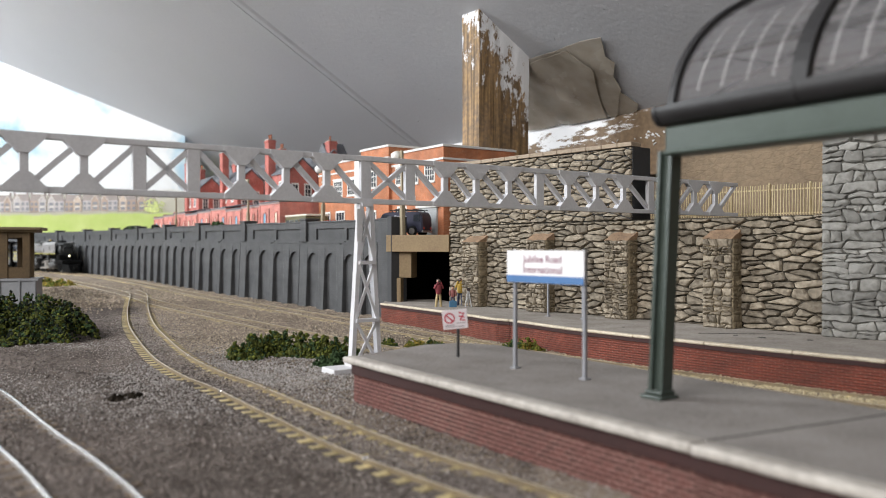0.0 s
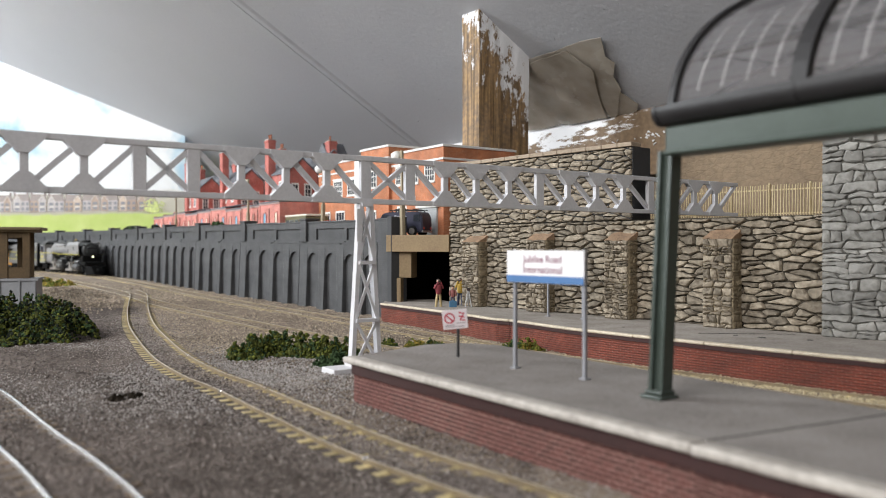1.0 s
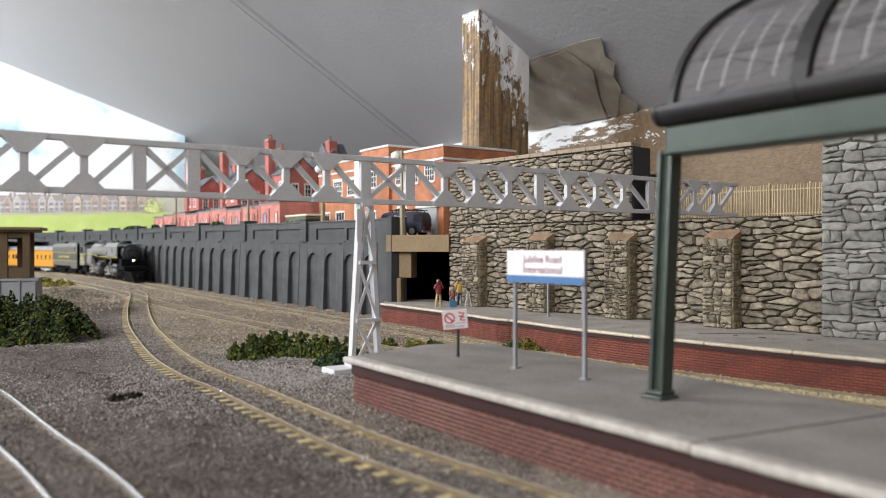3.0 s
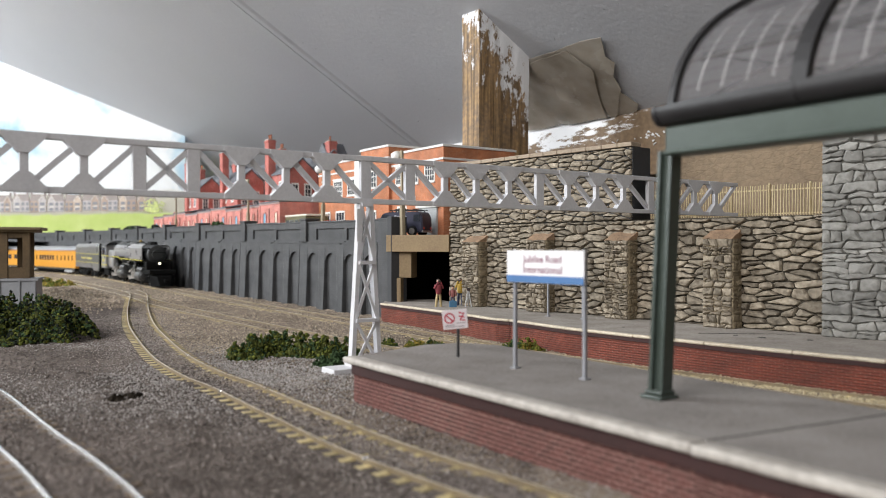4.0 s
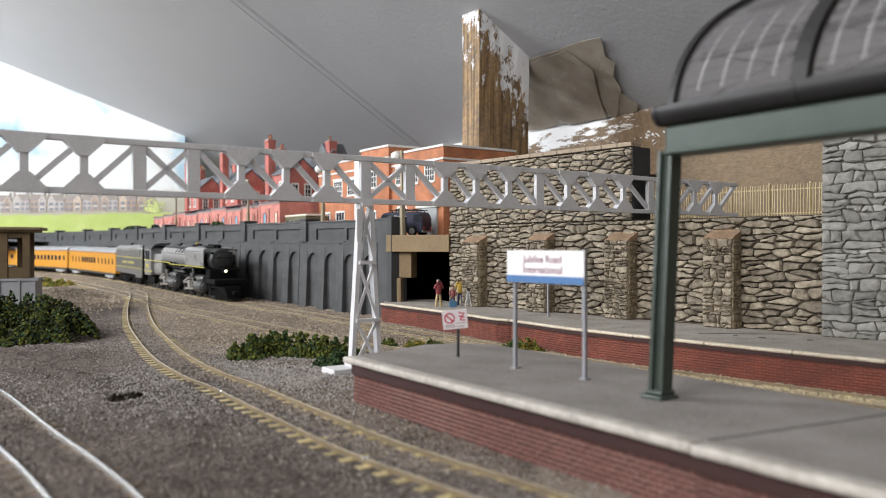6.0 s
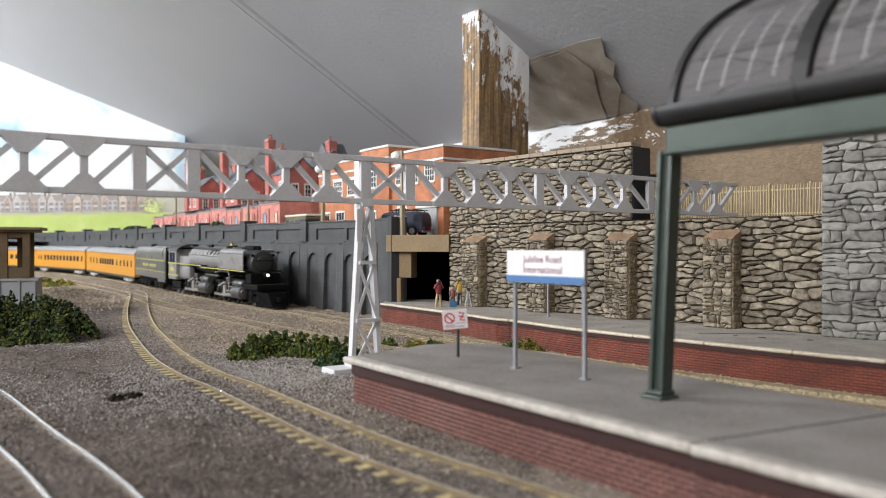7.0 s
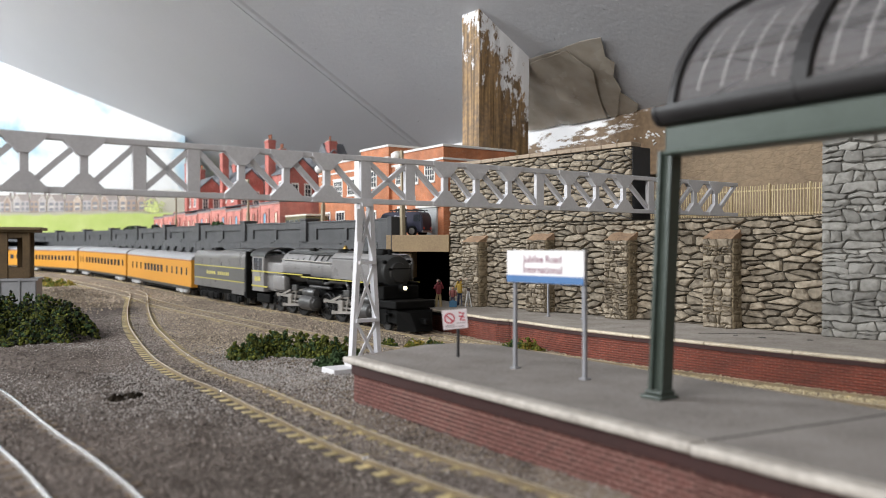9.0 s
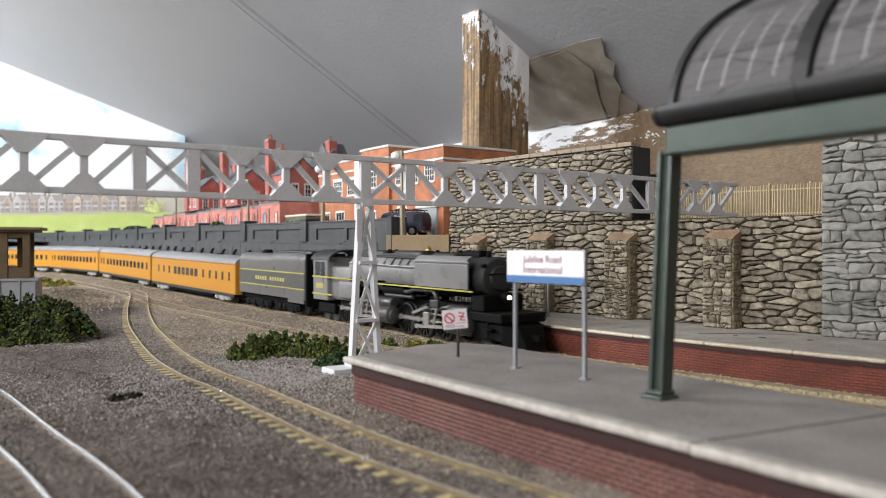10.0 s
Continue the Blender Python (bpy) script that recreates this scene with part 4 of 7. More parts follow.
for px0, px1, px2, top in ((826, 849, 865, 66), (932, 962, 984, 67), (1071, 1106, 1130, 66.5), (1244, 1290, 1314, 67)):
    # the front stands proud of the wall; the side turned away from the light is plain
    x1 = wall_x((px2 - 784) / 1400)
    wdt = 17.0
    b = thing("buttress", facing(along_wall(x1 - wdt, -10), along_wall(x1, -10), 0), "stone buttress with sloping terracotta cap and plain tan side", "buttress", "buttresses of the stone wall")
    bm = bmesh.new()
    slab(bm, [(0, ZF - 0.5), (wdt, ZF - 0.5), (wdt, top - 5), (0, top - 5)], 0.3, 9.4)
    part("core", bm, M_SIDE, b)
    bm = bmesh.new()
    vs = [bm.verts.new(p) for p in ((-0.3, -0.6, top - 5), (wdt + 0.2, -0.6, top - 5), (wdt + 0.2, 9.2, top), (-0.3, 9.2, top), (-0.3, 9.2, top - 5), (wdt + 0.2, 9.2, top - 5))]
    for q in ((0, 1, 2, 3), (0, 3, 4), (1, 5, 2), (2, 5, 4, 3), (0, 4, 5, 1)):
        bm.faces.new([vs[i] for i in q])
    bmesh.ops.subdivide_edges(bm, edges=bm.edges[:], cuts=4, use_grid_fill=True)
    for v in bm.verts:
        v.co += Vector((noise.noise(v.co * 0.35 + Vector((px0, 0, 0))), noise.noise(v.co * 0.3 + Vector((0, px0, 0))), noise.noise(v.co * 0.4))) * 0.7
    part("cap", bm, M_TERRA, b, "sloping terracotta cap", smooth=30)
    stones(b, 0, wdt, ZF, top - 5, 5.0, 2.9, int(px0), gap=0.3, proud=1.6, lay=coursed)
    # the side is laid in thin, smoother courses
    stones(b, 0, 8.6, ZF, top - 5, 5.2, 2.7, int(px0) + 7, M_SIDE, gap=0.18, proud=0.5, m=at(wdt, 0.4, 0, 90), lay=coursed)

tower = thing("stone_tower", facing((180.5, 377), (226, 338), 0), "tall pale rubble stone tower at the end of the wall", "stone wall")
part("core", boxes((0.3, 60, 0.3, 40, ZF - 1, 112)), mat("stone_joint_pale", (0.14, 0.135, 0.12), 0.95), tower)
stones(tower, 0, 45, ZF, 112, 9.5, 4.0, 9, M_STONE_COOL, gap=0.26, proud=1.2, lay=coursed)

# fence on the wall
bm = bmesh.new()
prism(bm, [(152, 592), (248, 497), (275, 490), (290, 560), (200, 640), (152, 606)], 60, 78)
tagged(part("grass_bank", bm, mat("bank_earth", (0.2, 0.16, 0.1), 0.9, blotch=40)), "earth bank behind the stone wall", "bank", kind="structure")
FA, FB = (158, 600), (254, 505)
fence = thing("fence", facing(FA, FB, 78), "cream plastic paling fence along the wall top", "fence")
M_CREAM = mat("cream_plastic", (0.52, 0.42, 0.24), 0.5, vary=0.15)
FL = dist(FA, FB)
pale = boxes((-0.25, 0.25, 0, 0.6, 0, 21.5))
pale_ob = part("pale", pale, M_CREAM, fence)
n = int(FL / 1.9)
for k in range(1, n):
    ob = new("pale", pale_ob.data)
    ob.parent = fence
    ob.matrix_basis = at(k * 1.9, 0, rnd.uniform(-0.2, 0.2), 0, 0, rnd.uniform(-1.5, 1.5))
for z in (1.6, 17.6):
    part("fence_rail", boxes((0, FL, 0.7, 1.6, z, z + 1.0)), M_CREAM, fence)
for x in np.arange(8, FL, 27):
    part("fence_post", boxes((x - 0.7, x + 0.7, 0.6, 2.2, -0.2, 22.6), bevel=0.2), M_CREAM, fence)

# ---------------------------------------------------------------- roof timber and the sheet beside it
YT = 690.0
timber = thing("roof_timber", at(31.5, YT, 0, ALONG), "old brown roof timber streaked with white paint", "timber post", kind="structure")
bm = bmesh.new()
vb = 0.825 * 31.5 + 0.565 * YT
WT, VT = 56.6, 25.0
box(bm, 0, WT, 0, VT, DECK, CEIL(vb) + 10)
bmesh.ops.subdivide_edges(bm, edges=bm.edges[:], cuts=9, use_grid_fill=True)
for v in bm.verts:
    if v.co.z > DECK + 20:
        v.co.z = min(v.co.z, CEIL(vb + v.co.x) + 3)
    v.co.x += noise.noise((v.co.x * .2, v.co.y * .2, v.co.z * 0.02)) * 0.8
    v.co.y += noise.noise((v.co.x * .2 + 9, v.co.y * .2, v.co.z * 0.02)) * 0.8
m_t = mat("old_timber", (0.33, 0.205, 0.09), 0.65, colour2=(0.13, 0.09, 0.06), grain=260, blotch=45, bump=0.6)


def streaked_timber():
    """Old timber with long grain and worn white paint that thickens towards the ceiling."""
    nt = m_t.node_tree
    b = nt.nodes["Principled BSDF"]
    old = b.inputs["Base Color"].links[0].from_socket
    co = nt.nodes.new("ShaderNodeTexCoord")
    mp = nt.nodes.new("ShaderNodeMapping")
    mp.inputs["Scale"].default_value = (1, 1, 0.45)
    ns = nt.nodes.new("ShaderNodeTexNoise")
    ns.inputs["Scale"].default_value, ns.inputs["Detail"].default_value, ns.inputs["Roughness"].default_value = 95, 10, 0.75
    nt.links.new(co.outputs["Object"], mp.inputs[0])
    nt.links.new(mp.outputs[0], ns.inputs["Vector"])
    sep = nt.nodes.new("ShaderNodeSeparateXYZ")
    nt.links.new(co.outputs["Object"], sep.inputs[0])
    # distance below the sloping ceiling
    fall = nt.nodes.new("ShaderNodeMath")
    fall.operation = 'MULTIPLY_ADD'
    fall.inputs[1].default_value = 0.604
    nt.links.new(sep.outputs[0], fall.inputs[0])
    nt.links.new(sep.outputs[2], fall.inputs[2])
    mr = nt.nodes.new("ShaderNodeMapRange")
    mr.inputs[1].default_value, mr.inputs[2].default_value = CEIL(vb) * S - 0.15, CEIL(vb) * S - 0.002
    mr.inputs[3].default_value, mr.inputs[4].default_value = -0.42, 0.5
    nt.links.new(fall.outputs[0], mr.inputs[0])
    # more paint on the inner side
    more = nt.nodes.new("ShaderNodeMath")
    more.operation = 'MULTIPLY_ADD'
    more.inputs[1].default_value = 5.2
    nt.links.new(sep.outputs[0], more.inputs[0])
    nt.links.new(mr.outputs[0], more.inputs[2])
    add = nt.nodes.new("ShaderNodeMath")
    add.operation = 'ADD'
    wide = nt.nodes.new("ShaderNodeMapRange")
    wide.inputs[1].default_value, wide.inputs[2].default_value = 0.3, 0.7
    nt.links.new(ns.outputs[0], wide.inputs[0])
    nt.links.new(wide.outputs[0], add.inputs[0])
    nt.links.new(more.outputs[0], add.inputs[1])
    th = nt.nodes.new("ShaderNodeMapRange")
    th.inputs[1].default_value, th.inputs[2].default_value = 0.93, 1.0
    nt.links.new(add.outputs[0], th.inputs[0])
    mix = nt.nodes.new("ShaderNodeMix")
    mix.data_type = 'RGBA'
    mix.inputs[7].default_value = (0.8, 0.8, 0.82, 1)
    nt.links.new(th.outputs[0], mix.inputs[0])
    # long dark grain
    gm = nt.nodes.new("ShaderNodeMapping")
    gm.inputs["Scale"].default_value = (1, 1, 0.05)
    gn = nt.nodes.new("ShaderNodeTexNoise")
    gn.inputs["Scale"].default_value, gn.inputs["Detail"].default_value = 330, 6
    nt.links.new(co.outputs["Object"], gm.inputs[0])
    nt.links.new(gm.outputs[0], gn.inputs["Vector"])
    gr = nt.nodes.new("ShaderNodeMapRange")
    gr.inputs[1].default_value, gr.inputs[2].default_value = 0.35, 0.65
    gr.inputs[3].default_value, gr.inputs[4].default_value = 0.5, 1.5
    nt.links.new(gn.outputs[0], gr.inputs[0])
    hv = nt.nodes.new("ShaderNodeHueSaturation")
    nt.links.new(gr.outputs[0], hv.inputs["Value"])
    nt.links.new(old, hv.inputs["Color"])
    nt.links.new(hv.outputs[0], mix.inputs[6])
    nt.links.new(mix.outputs[2], b.inputs["Base Color"])


streaked_timber()
part("post", bm, m_t, timber)

# brown polythene sheet taped to the slope
M_SHEET = mat("brown_sheet", (0.54, 0.49, 0.42), 0.25, colour2=(0.37, 0.325, 0.265), grain=70, blotch=26, bump=0.1, coat=0.3)
M_SHEET.node_tree.nodes["Principled BSDF"].inputs["Alpha"].default_value = 0.74


def hung_sheet(name, outline, drop, label):
    """A thin sheet under the slope with flat facets between a few sharp creases."""
    bm = bmesh.new()
    f = bm.faces.new([bm.verts.new((v, w, CEIL(v) - drop)) for v, w in outline])
    bmesh.ops.triangulate(bm, faces=[f])
    bmesh.ops.subdivide_edges(bm, edges=bm.edges[:], cuts=9, use_grid_fill=True)
    for v in bm.verts:
        q = v.co.copy()
        fold = abs((q.x * 0.62 + q.y * 0.78) % 46 - 23) * 0.06 + abs((q.x * 0.9 - q.y * 0.42) % 34 - 17) * 0.05
        v.co.z -= fold + abs(noise.noise((q.x * 0.06, q.y * 0.06, drop))) * 1.0
    bmesh.ops.solidify(bm, geom=bm.faces[:], thickness=0.5)
    return tagged(part(name, bm, M_SHEET, smooth=18, m=ROOM), label, "plastic sheet", "plastic sheets on the ceiling")


hung_sheet("plastic_sheet", [(472, 552), (470, 500), (471, 460), (490, 473), (498, 470), (509, 482), (524, 487), (531, 496), (540, 505), (552, 519), (550, 571), (550, 648)], 1.5, "creased brown plastic sheet taped to the sloping ceiling")
hung_sheet("plastic_sheet", [(474, 552), (471, 502), (496, 494), (520, 512), (549, 528), (549, 585), (522, 600)], 3.6, "darker second layer of creased brown plastic sheet")
hung_sheet("plastic_sheet", [(527, 492), (545, 486), (552, 494), (552, 530), (540, 520)], 0.8, "small brown offcut of plastic sheet")

# ---------------------------------------------------------------- printed backscene
def backscene_mat():
    """A printed sheet: grass, hedges and hazy roofs below a cloudy sky. Generated from height and noise."""
    m = bpy.data.materials.new("backscene_print")
    m.use_nodes = True
    nt = m.node_tree
    b = nt.nodes["Principled BSDF"]
    b.inputs["Roughness"].default_value = 0.6
    co = nt.nodes.new("ShaderNodeTexCoord")
    sep = nt.nodes.new("ShaderNodeSeparateXYZ")
    nt.links.new(co.outputs["Object"], sep.inputs[0])
    cl = nt.nodes.new("ShaderNodeTexNoise")
    cl.inputs["Scale"].default_value, cl.inputs["Detail"].default_value = 7.5, 5
    nt.links.new(co.outputs["Object"], cl.inputs["Vector"])
    sky_mix = nt.nodes.new("ShaderNodeMix")
    sky_mix.data_type = 'RGBA'
    mr = nt.nodes.new("ShaderNodeMapRange")
    mr.inputs[1].default_value, mr.inputs[2].default_value = 0.56, 0.68
    nt.links.new(cl.outputs[0], mr.inputs[0])
    nt.links.new(mr.outputs[0], sky_mix.inputs[0])
    sky_mix.inputs[6].default_value, sky_mix.inputs[7].default_value = (0.96, 0.97, 0.97, 1), (0.42, 0.66, 0.8, 1)
    gr = nt.nodes.new("ShaderNodeTexNoise")
    gr.inputs["Scale"].default_value, gr.inputs["Detail"].default_value = 26, 4
    nt.links.new(co.outputs["Object"], gr.inputs["Vector"])
    grass = nt.nodes.new("ShaderNodeMix")
    grass.data_type = 'RGBA'
    nt.links.new(gr.outputs[0], grass.inputs[0])
    grass.inputs[6].default_value, grass.inputs[7].default_value = (0.52, 0.66, 0.14, 1), (0.78, 0.84, 0.34, 1)
    edge = nt.nodes.new("ShaderNodeMath")
    edge.operation = 'MULTIPLY_ADD'
    edge.inputs[1].default_value, edge.inputs[2].default_value = 0.012, -0.006
    nt.links.new(gr.outputs[0], edge.inputs[0])
    lift = nt.nodes.new("ShaderNodeMath")
    lift.operation = 'ADD'
    nt.links.new(sep.outputs[2], lift.inputs[0])
    nt.links.new(edge.outputs[0], lift.inputs[1])
    st = nt.nodes.new("ShaderNodeMapRange")
    st.inputs[1].default_value, st.inputs[2].default_value = 0.116, 0.121
    nt.links.new(lift.outputs[0], st.inputs[0])
    far_mix = nt.nodes.new("ShaderNodeMix")
    far_mix.data_type = 'RGBA'
    nt.links.new(st.outputs[0], far_mix.inputs[0])
    nt.links.new(grass.outputs[2], far_mix.inputs[6])
    hz = nt.nodes.new("ShaderNodeMix")
    hz.data_type = 'RGBA'
    st2 = nt.nodes.new("ShaderNodeMapRange")
    st2.inputs[1].default_value, st2.inputs[2].default_value = 0.152, 0.162
    nt.links.new(lift.outputs[0], st2.inputs[0])
    nt.links.new(st2.outputs[0], hz.inputs[0])
    hz.inputs[6].default_value = (0.62, 0.58, 0.48, 1)
    nt.links.new(sky_mix.outputs[2], hz.inputs[7])
    nt.links.new(hz.outputs[2], far_mix.inputs[7])
    nt.links.new(far_mix.outputs[2], b.inputs["Base Color"])
    return m


BS = spline([(-470, 1441), (-600, 1476), (-760, 1520), (-900, 1556), (-1080, 1598), (-1300, 1640), (-1480, 1655)], 20)
bm = bmesh.new()
lo = [bm.verts.new((p[0], p[1], 40)) for p in BS]
hi = [bm.verts.new((p[0], p[1], CEIL(0.825 * p[0] + 0.565 * p[1]) + 3)) for p in BS]
for k in range(len(BS) - 1):
    bm.faces.new((lo[k], lo[k + 1], hi[k + 1], hi[k]))
bmesh.ops.solidify(bm, geom=bm.faces[:], thickness=-1.5)
backscene = thing("backdrop", Matrix(), "printed backscene sheet of a green field, houses and bright cloudy sky", "backdrop", kind="structure")
part("sheet", bm, backscene_mat(), backscene, smooth=60)
# the printed row of houses, flat shapes a hair in front of the sheet
PRINT_WALL = [mat("print_wall_%s" % n, c, 0.7, vary=0.2, grain=200, blotch=60, bump=0) for n, c in (("tan", (0.27, 0.2, 0.155)), ("grey", (0.32, 0.29, 0.275)), ("buff", (0.38, 0.3, 0.235)))]
M_PRINT_ROOF = mat("print_roof", (0.22, 0.185, 0.17), 0.7, vary=0.15, bump=0)
M_PRINT_DARK = mat("print_window", (0.14, 0.14, 0.155), 0.7, bump=0)
M_PRINT_TREE = mat("print_tree", (0.42, 0.46, 0.17), 0.8, vary=0.4, grain=300, blotch=90, bump=0)
r = random.Random(4)
M_PRINT_PALE = mat("print_pale", (0.5, 0.46, 0.4), 0.7, vary=0.1, bump=0)


def flat(bm, x0, x1, z0, z1, y=-0.2):
    return slab(bm, [(x0, z0), (x1, z0), (x1, z1), (x0, z1)], y, 0.05)


for k in range(3, 36, 2):
    i = min(k, len(BS) - 4)
    p, q = BS[i + 2], BS[i]
    m = facing(p, q, 0) @ at(0, -1.0, 0)
    base, wide, hh = 124 + r.uniform(-1, 1), 38.5, r.uniform(19, 22)
    gw, gx = r.uniform(14, 18), r.choice((2, 20))
    house = part("printed_house", flat(bmesh.new(), 0, wide, base, base + hh, 0.0), r.choice(PRINT_WALL), backscene, m=m)
    bm = slab(bmesh.new(), [(-0.8, base + hh), (wide + 0.8, base + hh), (wide - 3, base + hh + 13), (3, base + hh + 13)], -0.1, 0.1)
    for x in (2, wide - 6):
        slab(bm, [(x, base + hh + 10), (x + 4, base + hh + 10), (x + 4, base + hh + 18), (x, base + hh + 18)], -0.1, 0.1)
    part("roof", bm, M_PRINT_ROOF, house)
    bay = part("printed_gable", slab(bmesh.new(), [(gx, base), (gx + gw, base), (gx + gw, base + hh), (gx + gw / 2, base + hh + 11), (gx, base + hh)], -0.22, 0.05), r.choice(PRINT_WALL), house)
    bm = bmesh.new()
    for z in (0.14, 0.6):
        flat(bm, gx + gw * 0.2, gx + gw * 0.8, base + hh * z, base + hh * (z + 0.26), -0.4)
        for a in (0.08, 0.55):
            x = (gx + gw if gx < 10 else 0) + (wide - gw) * a
            flat(bm, x, x + 6, base + hh * z, base + hh * (z + 0.26), -0.4)
    part("printed_windows", bm, M_PRINT_DARK, house)
    bm = bmesh.new()
    bar(bm, (gx - 0.5, -0.35, base + hh), (gx + gw / 2, -0.35, base + hh + 11), 0.1, 1.0)
    bar(bm, (gx + gw / 2, -0.35, base + hh + 11), (gx + gw + 0.5, -0.35, base + hh), 0.1, 1.0)
    flat(bm, gx + gw * 0.2, gx + gw * 0.8, base + hh * 0.4, base + hh * 0.5, -0.4)
    part("printed_trim", bm, M_PRINT_PALE, house)
m = facing(BS[3], BS[1], 0) @ at(0, -1.4, 0)
bm = bmesh.new()
for _ in range(170):
    bmesh.ops.create_circle(bm, cap_ends=True, segments=7, radius=r.uniform(0.8, 2.4), matrix=Matrix.Translation((r.gauss(-8, 10), -r.uniform(0, 0.4), 121 + abs(r.gauss(0, 10)))) @ pose(0, 0, 0, 90))
part("printed_tree", bm, M_PRINT_TREE, backscene, m=m)

# ---------------------------------------------------------------- electrification gantry
M_GANTRY = mat("gantry_grey", (0.64, 0.64, 0.665), 0.5, vary=0.08, blotch=80, bump=0.12)
gantry = thing("gantry", at(-36, 365, 0, ALONG), "light grey plastic lattice gantry spanning the tracks", "gantry")
Z0, Z1, D = 77.5, 99.5, 1.5
part("chord", boxes((-215, 278, -D, D, Z0, Z0 + 2.4), bevel=0.25), M_GANTRY, gantry, "lower chord")
part("chord", boxes((-215, 278, -D, D, Z1 - 2.4, Z1), bevel=0.25), M_GANTRY, gantry, "upper chord")
PLATES = [-203, -100, -79, 0, 24, 106, 194]
GUSSETS = [-182, -161, -140, -120, -59, -39, -19.5, 44.5, 64, 85, 127, 149, 171, 215, 235, 256]
for x in PLATES:
    part("plate", boxes((x - 2.6, x + 2.6, -D + 0.3, D - 0.3, Z0 + 2, Z1 - 2), bevel=0.2), M_GANTRY, gantry)
for x in GUSSETS:
    part("upright", boxes((x - 1.5, x + 1.5, -D + 0.3, D - 0.3, Z0 + 2, Z1 - 2), bevel=0.2), M_GANTRY, gantry)
    for zc, sg in ((Z0, 1), (Z1, -1)):
        bm = slab(bmesh.new(), [(x - 7.6, zc + sg * 0.2), (x + 7.6, zc + sg * 0.2), (x + 7.6, zc + sg * 1.8), (x + 1.9, zc + sg * 7.6), (x - 1.9, zc + sg * 7.6), (x - 7.6, zc + sg * 1.8)], -D - 0.3, D + 0.3)
        part("gusset", bm, M_GANTRY, gantry)
NODES = sorted(PLATES + GUSSETS + [277])


def brace(a, b, up):
    za, zb = (Z0 + 2.2, Z1 - 2.2) if up else (Z1 - 2.2, Z0 + 2.2)
    part("diagonal", bar(bmesh.new(), (a + 1, 0, za), (b - 1, 0, zb), 2.0, 2.2), M_GANTRY, gantry)


for a, b in zip(NODES, NODES[1:]):
    if (a, b) in ((-100, -79), (0, 24)):
        brace(a, b, True), brace(a, b, False)
    else:
        brace(a, b, b <= -100 or a >= 194)
for sg in (-1, 1):
    bm = bmesh.new()
    bar(bm, (sg * 7.2, 0, 0.5), (sg * 2.4, 0, Z0 + 1), 3.4, 2.1)
    part("leg", bm, M_GANTRY, gantry)
for yy in (-1.6,):
    for z0, z1 in ((2, 24), (24, 50.5), (50.5, 77)):
        w0, w1 = 7.2 - 4.6 * z0 / Z0, 7.2 - 4.6 * z1 / Z0
        for sg in (-1, 1):
            part("lacing", bar(bmesh.new(), (sg * w0, yy * (1 - .3 * z0 / Z0), z0), (-sg * w1, yy * (1 - .3 * z1 / Z0), z1), 0.9, 1.3), M_GANTRY, gantry)
        part("crossbar", bar(bmesh.new(), (-w1, yy * (1 - .3 * z1 / Z0), z1), (w1, yy * (1 - .3 * z1 / Z0), z1), 3.4, 1.6), M_GANTRY, gantry)
part("foot", boxes((-19, 14, -6.5, 6.5, -0.5, 3.2), (-8.5, 8.5, -4.5, 4.5, 3, 4.6), bevel=0.4), mat("white_plastic", (0.66, 0.66, 0.68), 0.45, vary=0.06), gantry, "white plastic base slab")
part("label_plate", boxes((-6.6, -4.2, -4.6, -3.6, 60, 75), bevel=0.2), mat("white_plastic", (0.66, 0.66, 0.68)), gantry)

# ---------------------------------------------------------------- platform canopy
M_GREEN = mat("canopy_green", (0.045, 0.06, 0.05), 0.4, vary=0.15, blotch=90)
M_GREENL = mat("canopy_green_light", (0.05, 0.07, 0.057), 0.42, vary=0.12, blotch=90)
M_DARK = mat("canopy_grey", (0.017, 0.016, 0.017), 0.5, vary=0.2, blotch=90)


def glass_mat(name, colour, rough):
    if name in MATS:
        return MATS[name]
    m = bpy.data.materials.new(name)
    m.use_nodes = True
    b = m.node_tree.nodes["Principled BSDF"]
    b.inputs["Base Color"].default_value = (*colour, 1)
    b.inputs["Transmission Weight"].default_value = 0.93
    b.inputs["Roughness"].default_value = rough
    b.inputs["IOR"].default_value = 1.12
    MATS[name] = m
    return m


canopy = thing("platform_canopy", at(58.5, 213.4, 0, ALONG), "green iron columned canopy with curved smoky glass roof on the platform", "platform canopy")
CF, CN = -3.0, -130.0
bm = bmesh.new()
prism(bm, [(-2.1, -2.4), (2.1, -2.4), (2.1, -1.3), (0.8, -1.1), (0.8, 1.1), (2.1, 1.3), (2.1, 2.4), (-2.1, 2.4), (-2.1, 1.3), (-0.8, 1.1), (-0.8, -1.1), (-2.1, -1.3)], 0, 67)
for v in bm.verts:
    v.co.x += 4.0 * v.co.z / 67
col = part("column", bm, M_GREEN, canopy, "dark green fluted column", m=at(0, 0, ZN - 0.1))
part("column_foot", boxes((-3.9, 3.5, -3.6, 3.6, 0, 1.2), (-2.8, 2.8, -2.9, 2.9, 1.2, 2.4), bevel=0.4), M_GREEN, col)
part("beam", boxes((-1.5, 6, CN, CF, 82, 89.5), (-2.2, 6.6, CN, CF + 0.5, 82.2, 83.4), bevel=0.4), M_GREENL, canopy, "light green longitudinal beam")
bm = bmesh.new()
half = [(-1.2 - 3.6 * math.sin(a), 93.6 - 3.6 * math.cos(a)) for a in np.linspace(-0.3, math.pi * 0.62, 12)]
slab(bm, half + [(3.5, 95.2), (3.5, 90.2)], CN, CF + 2)
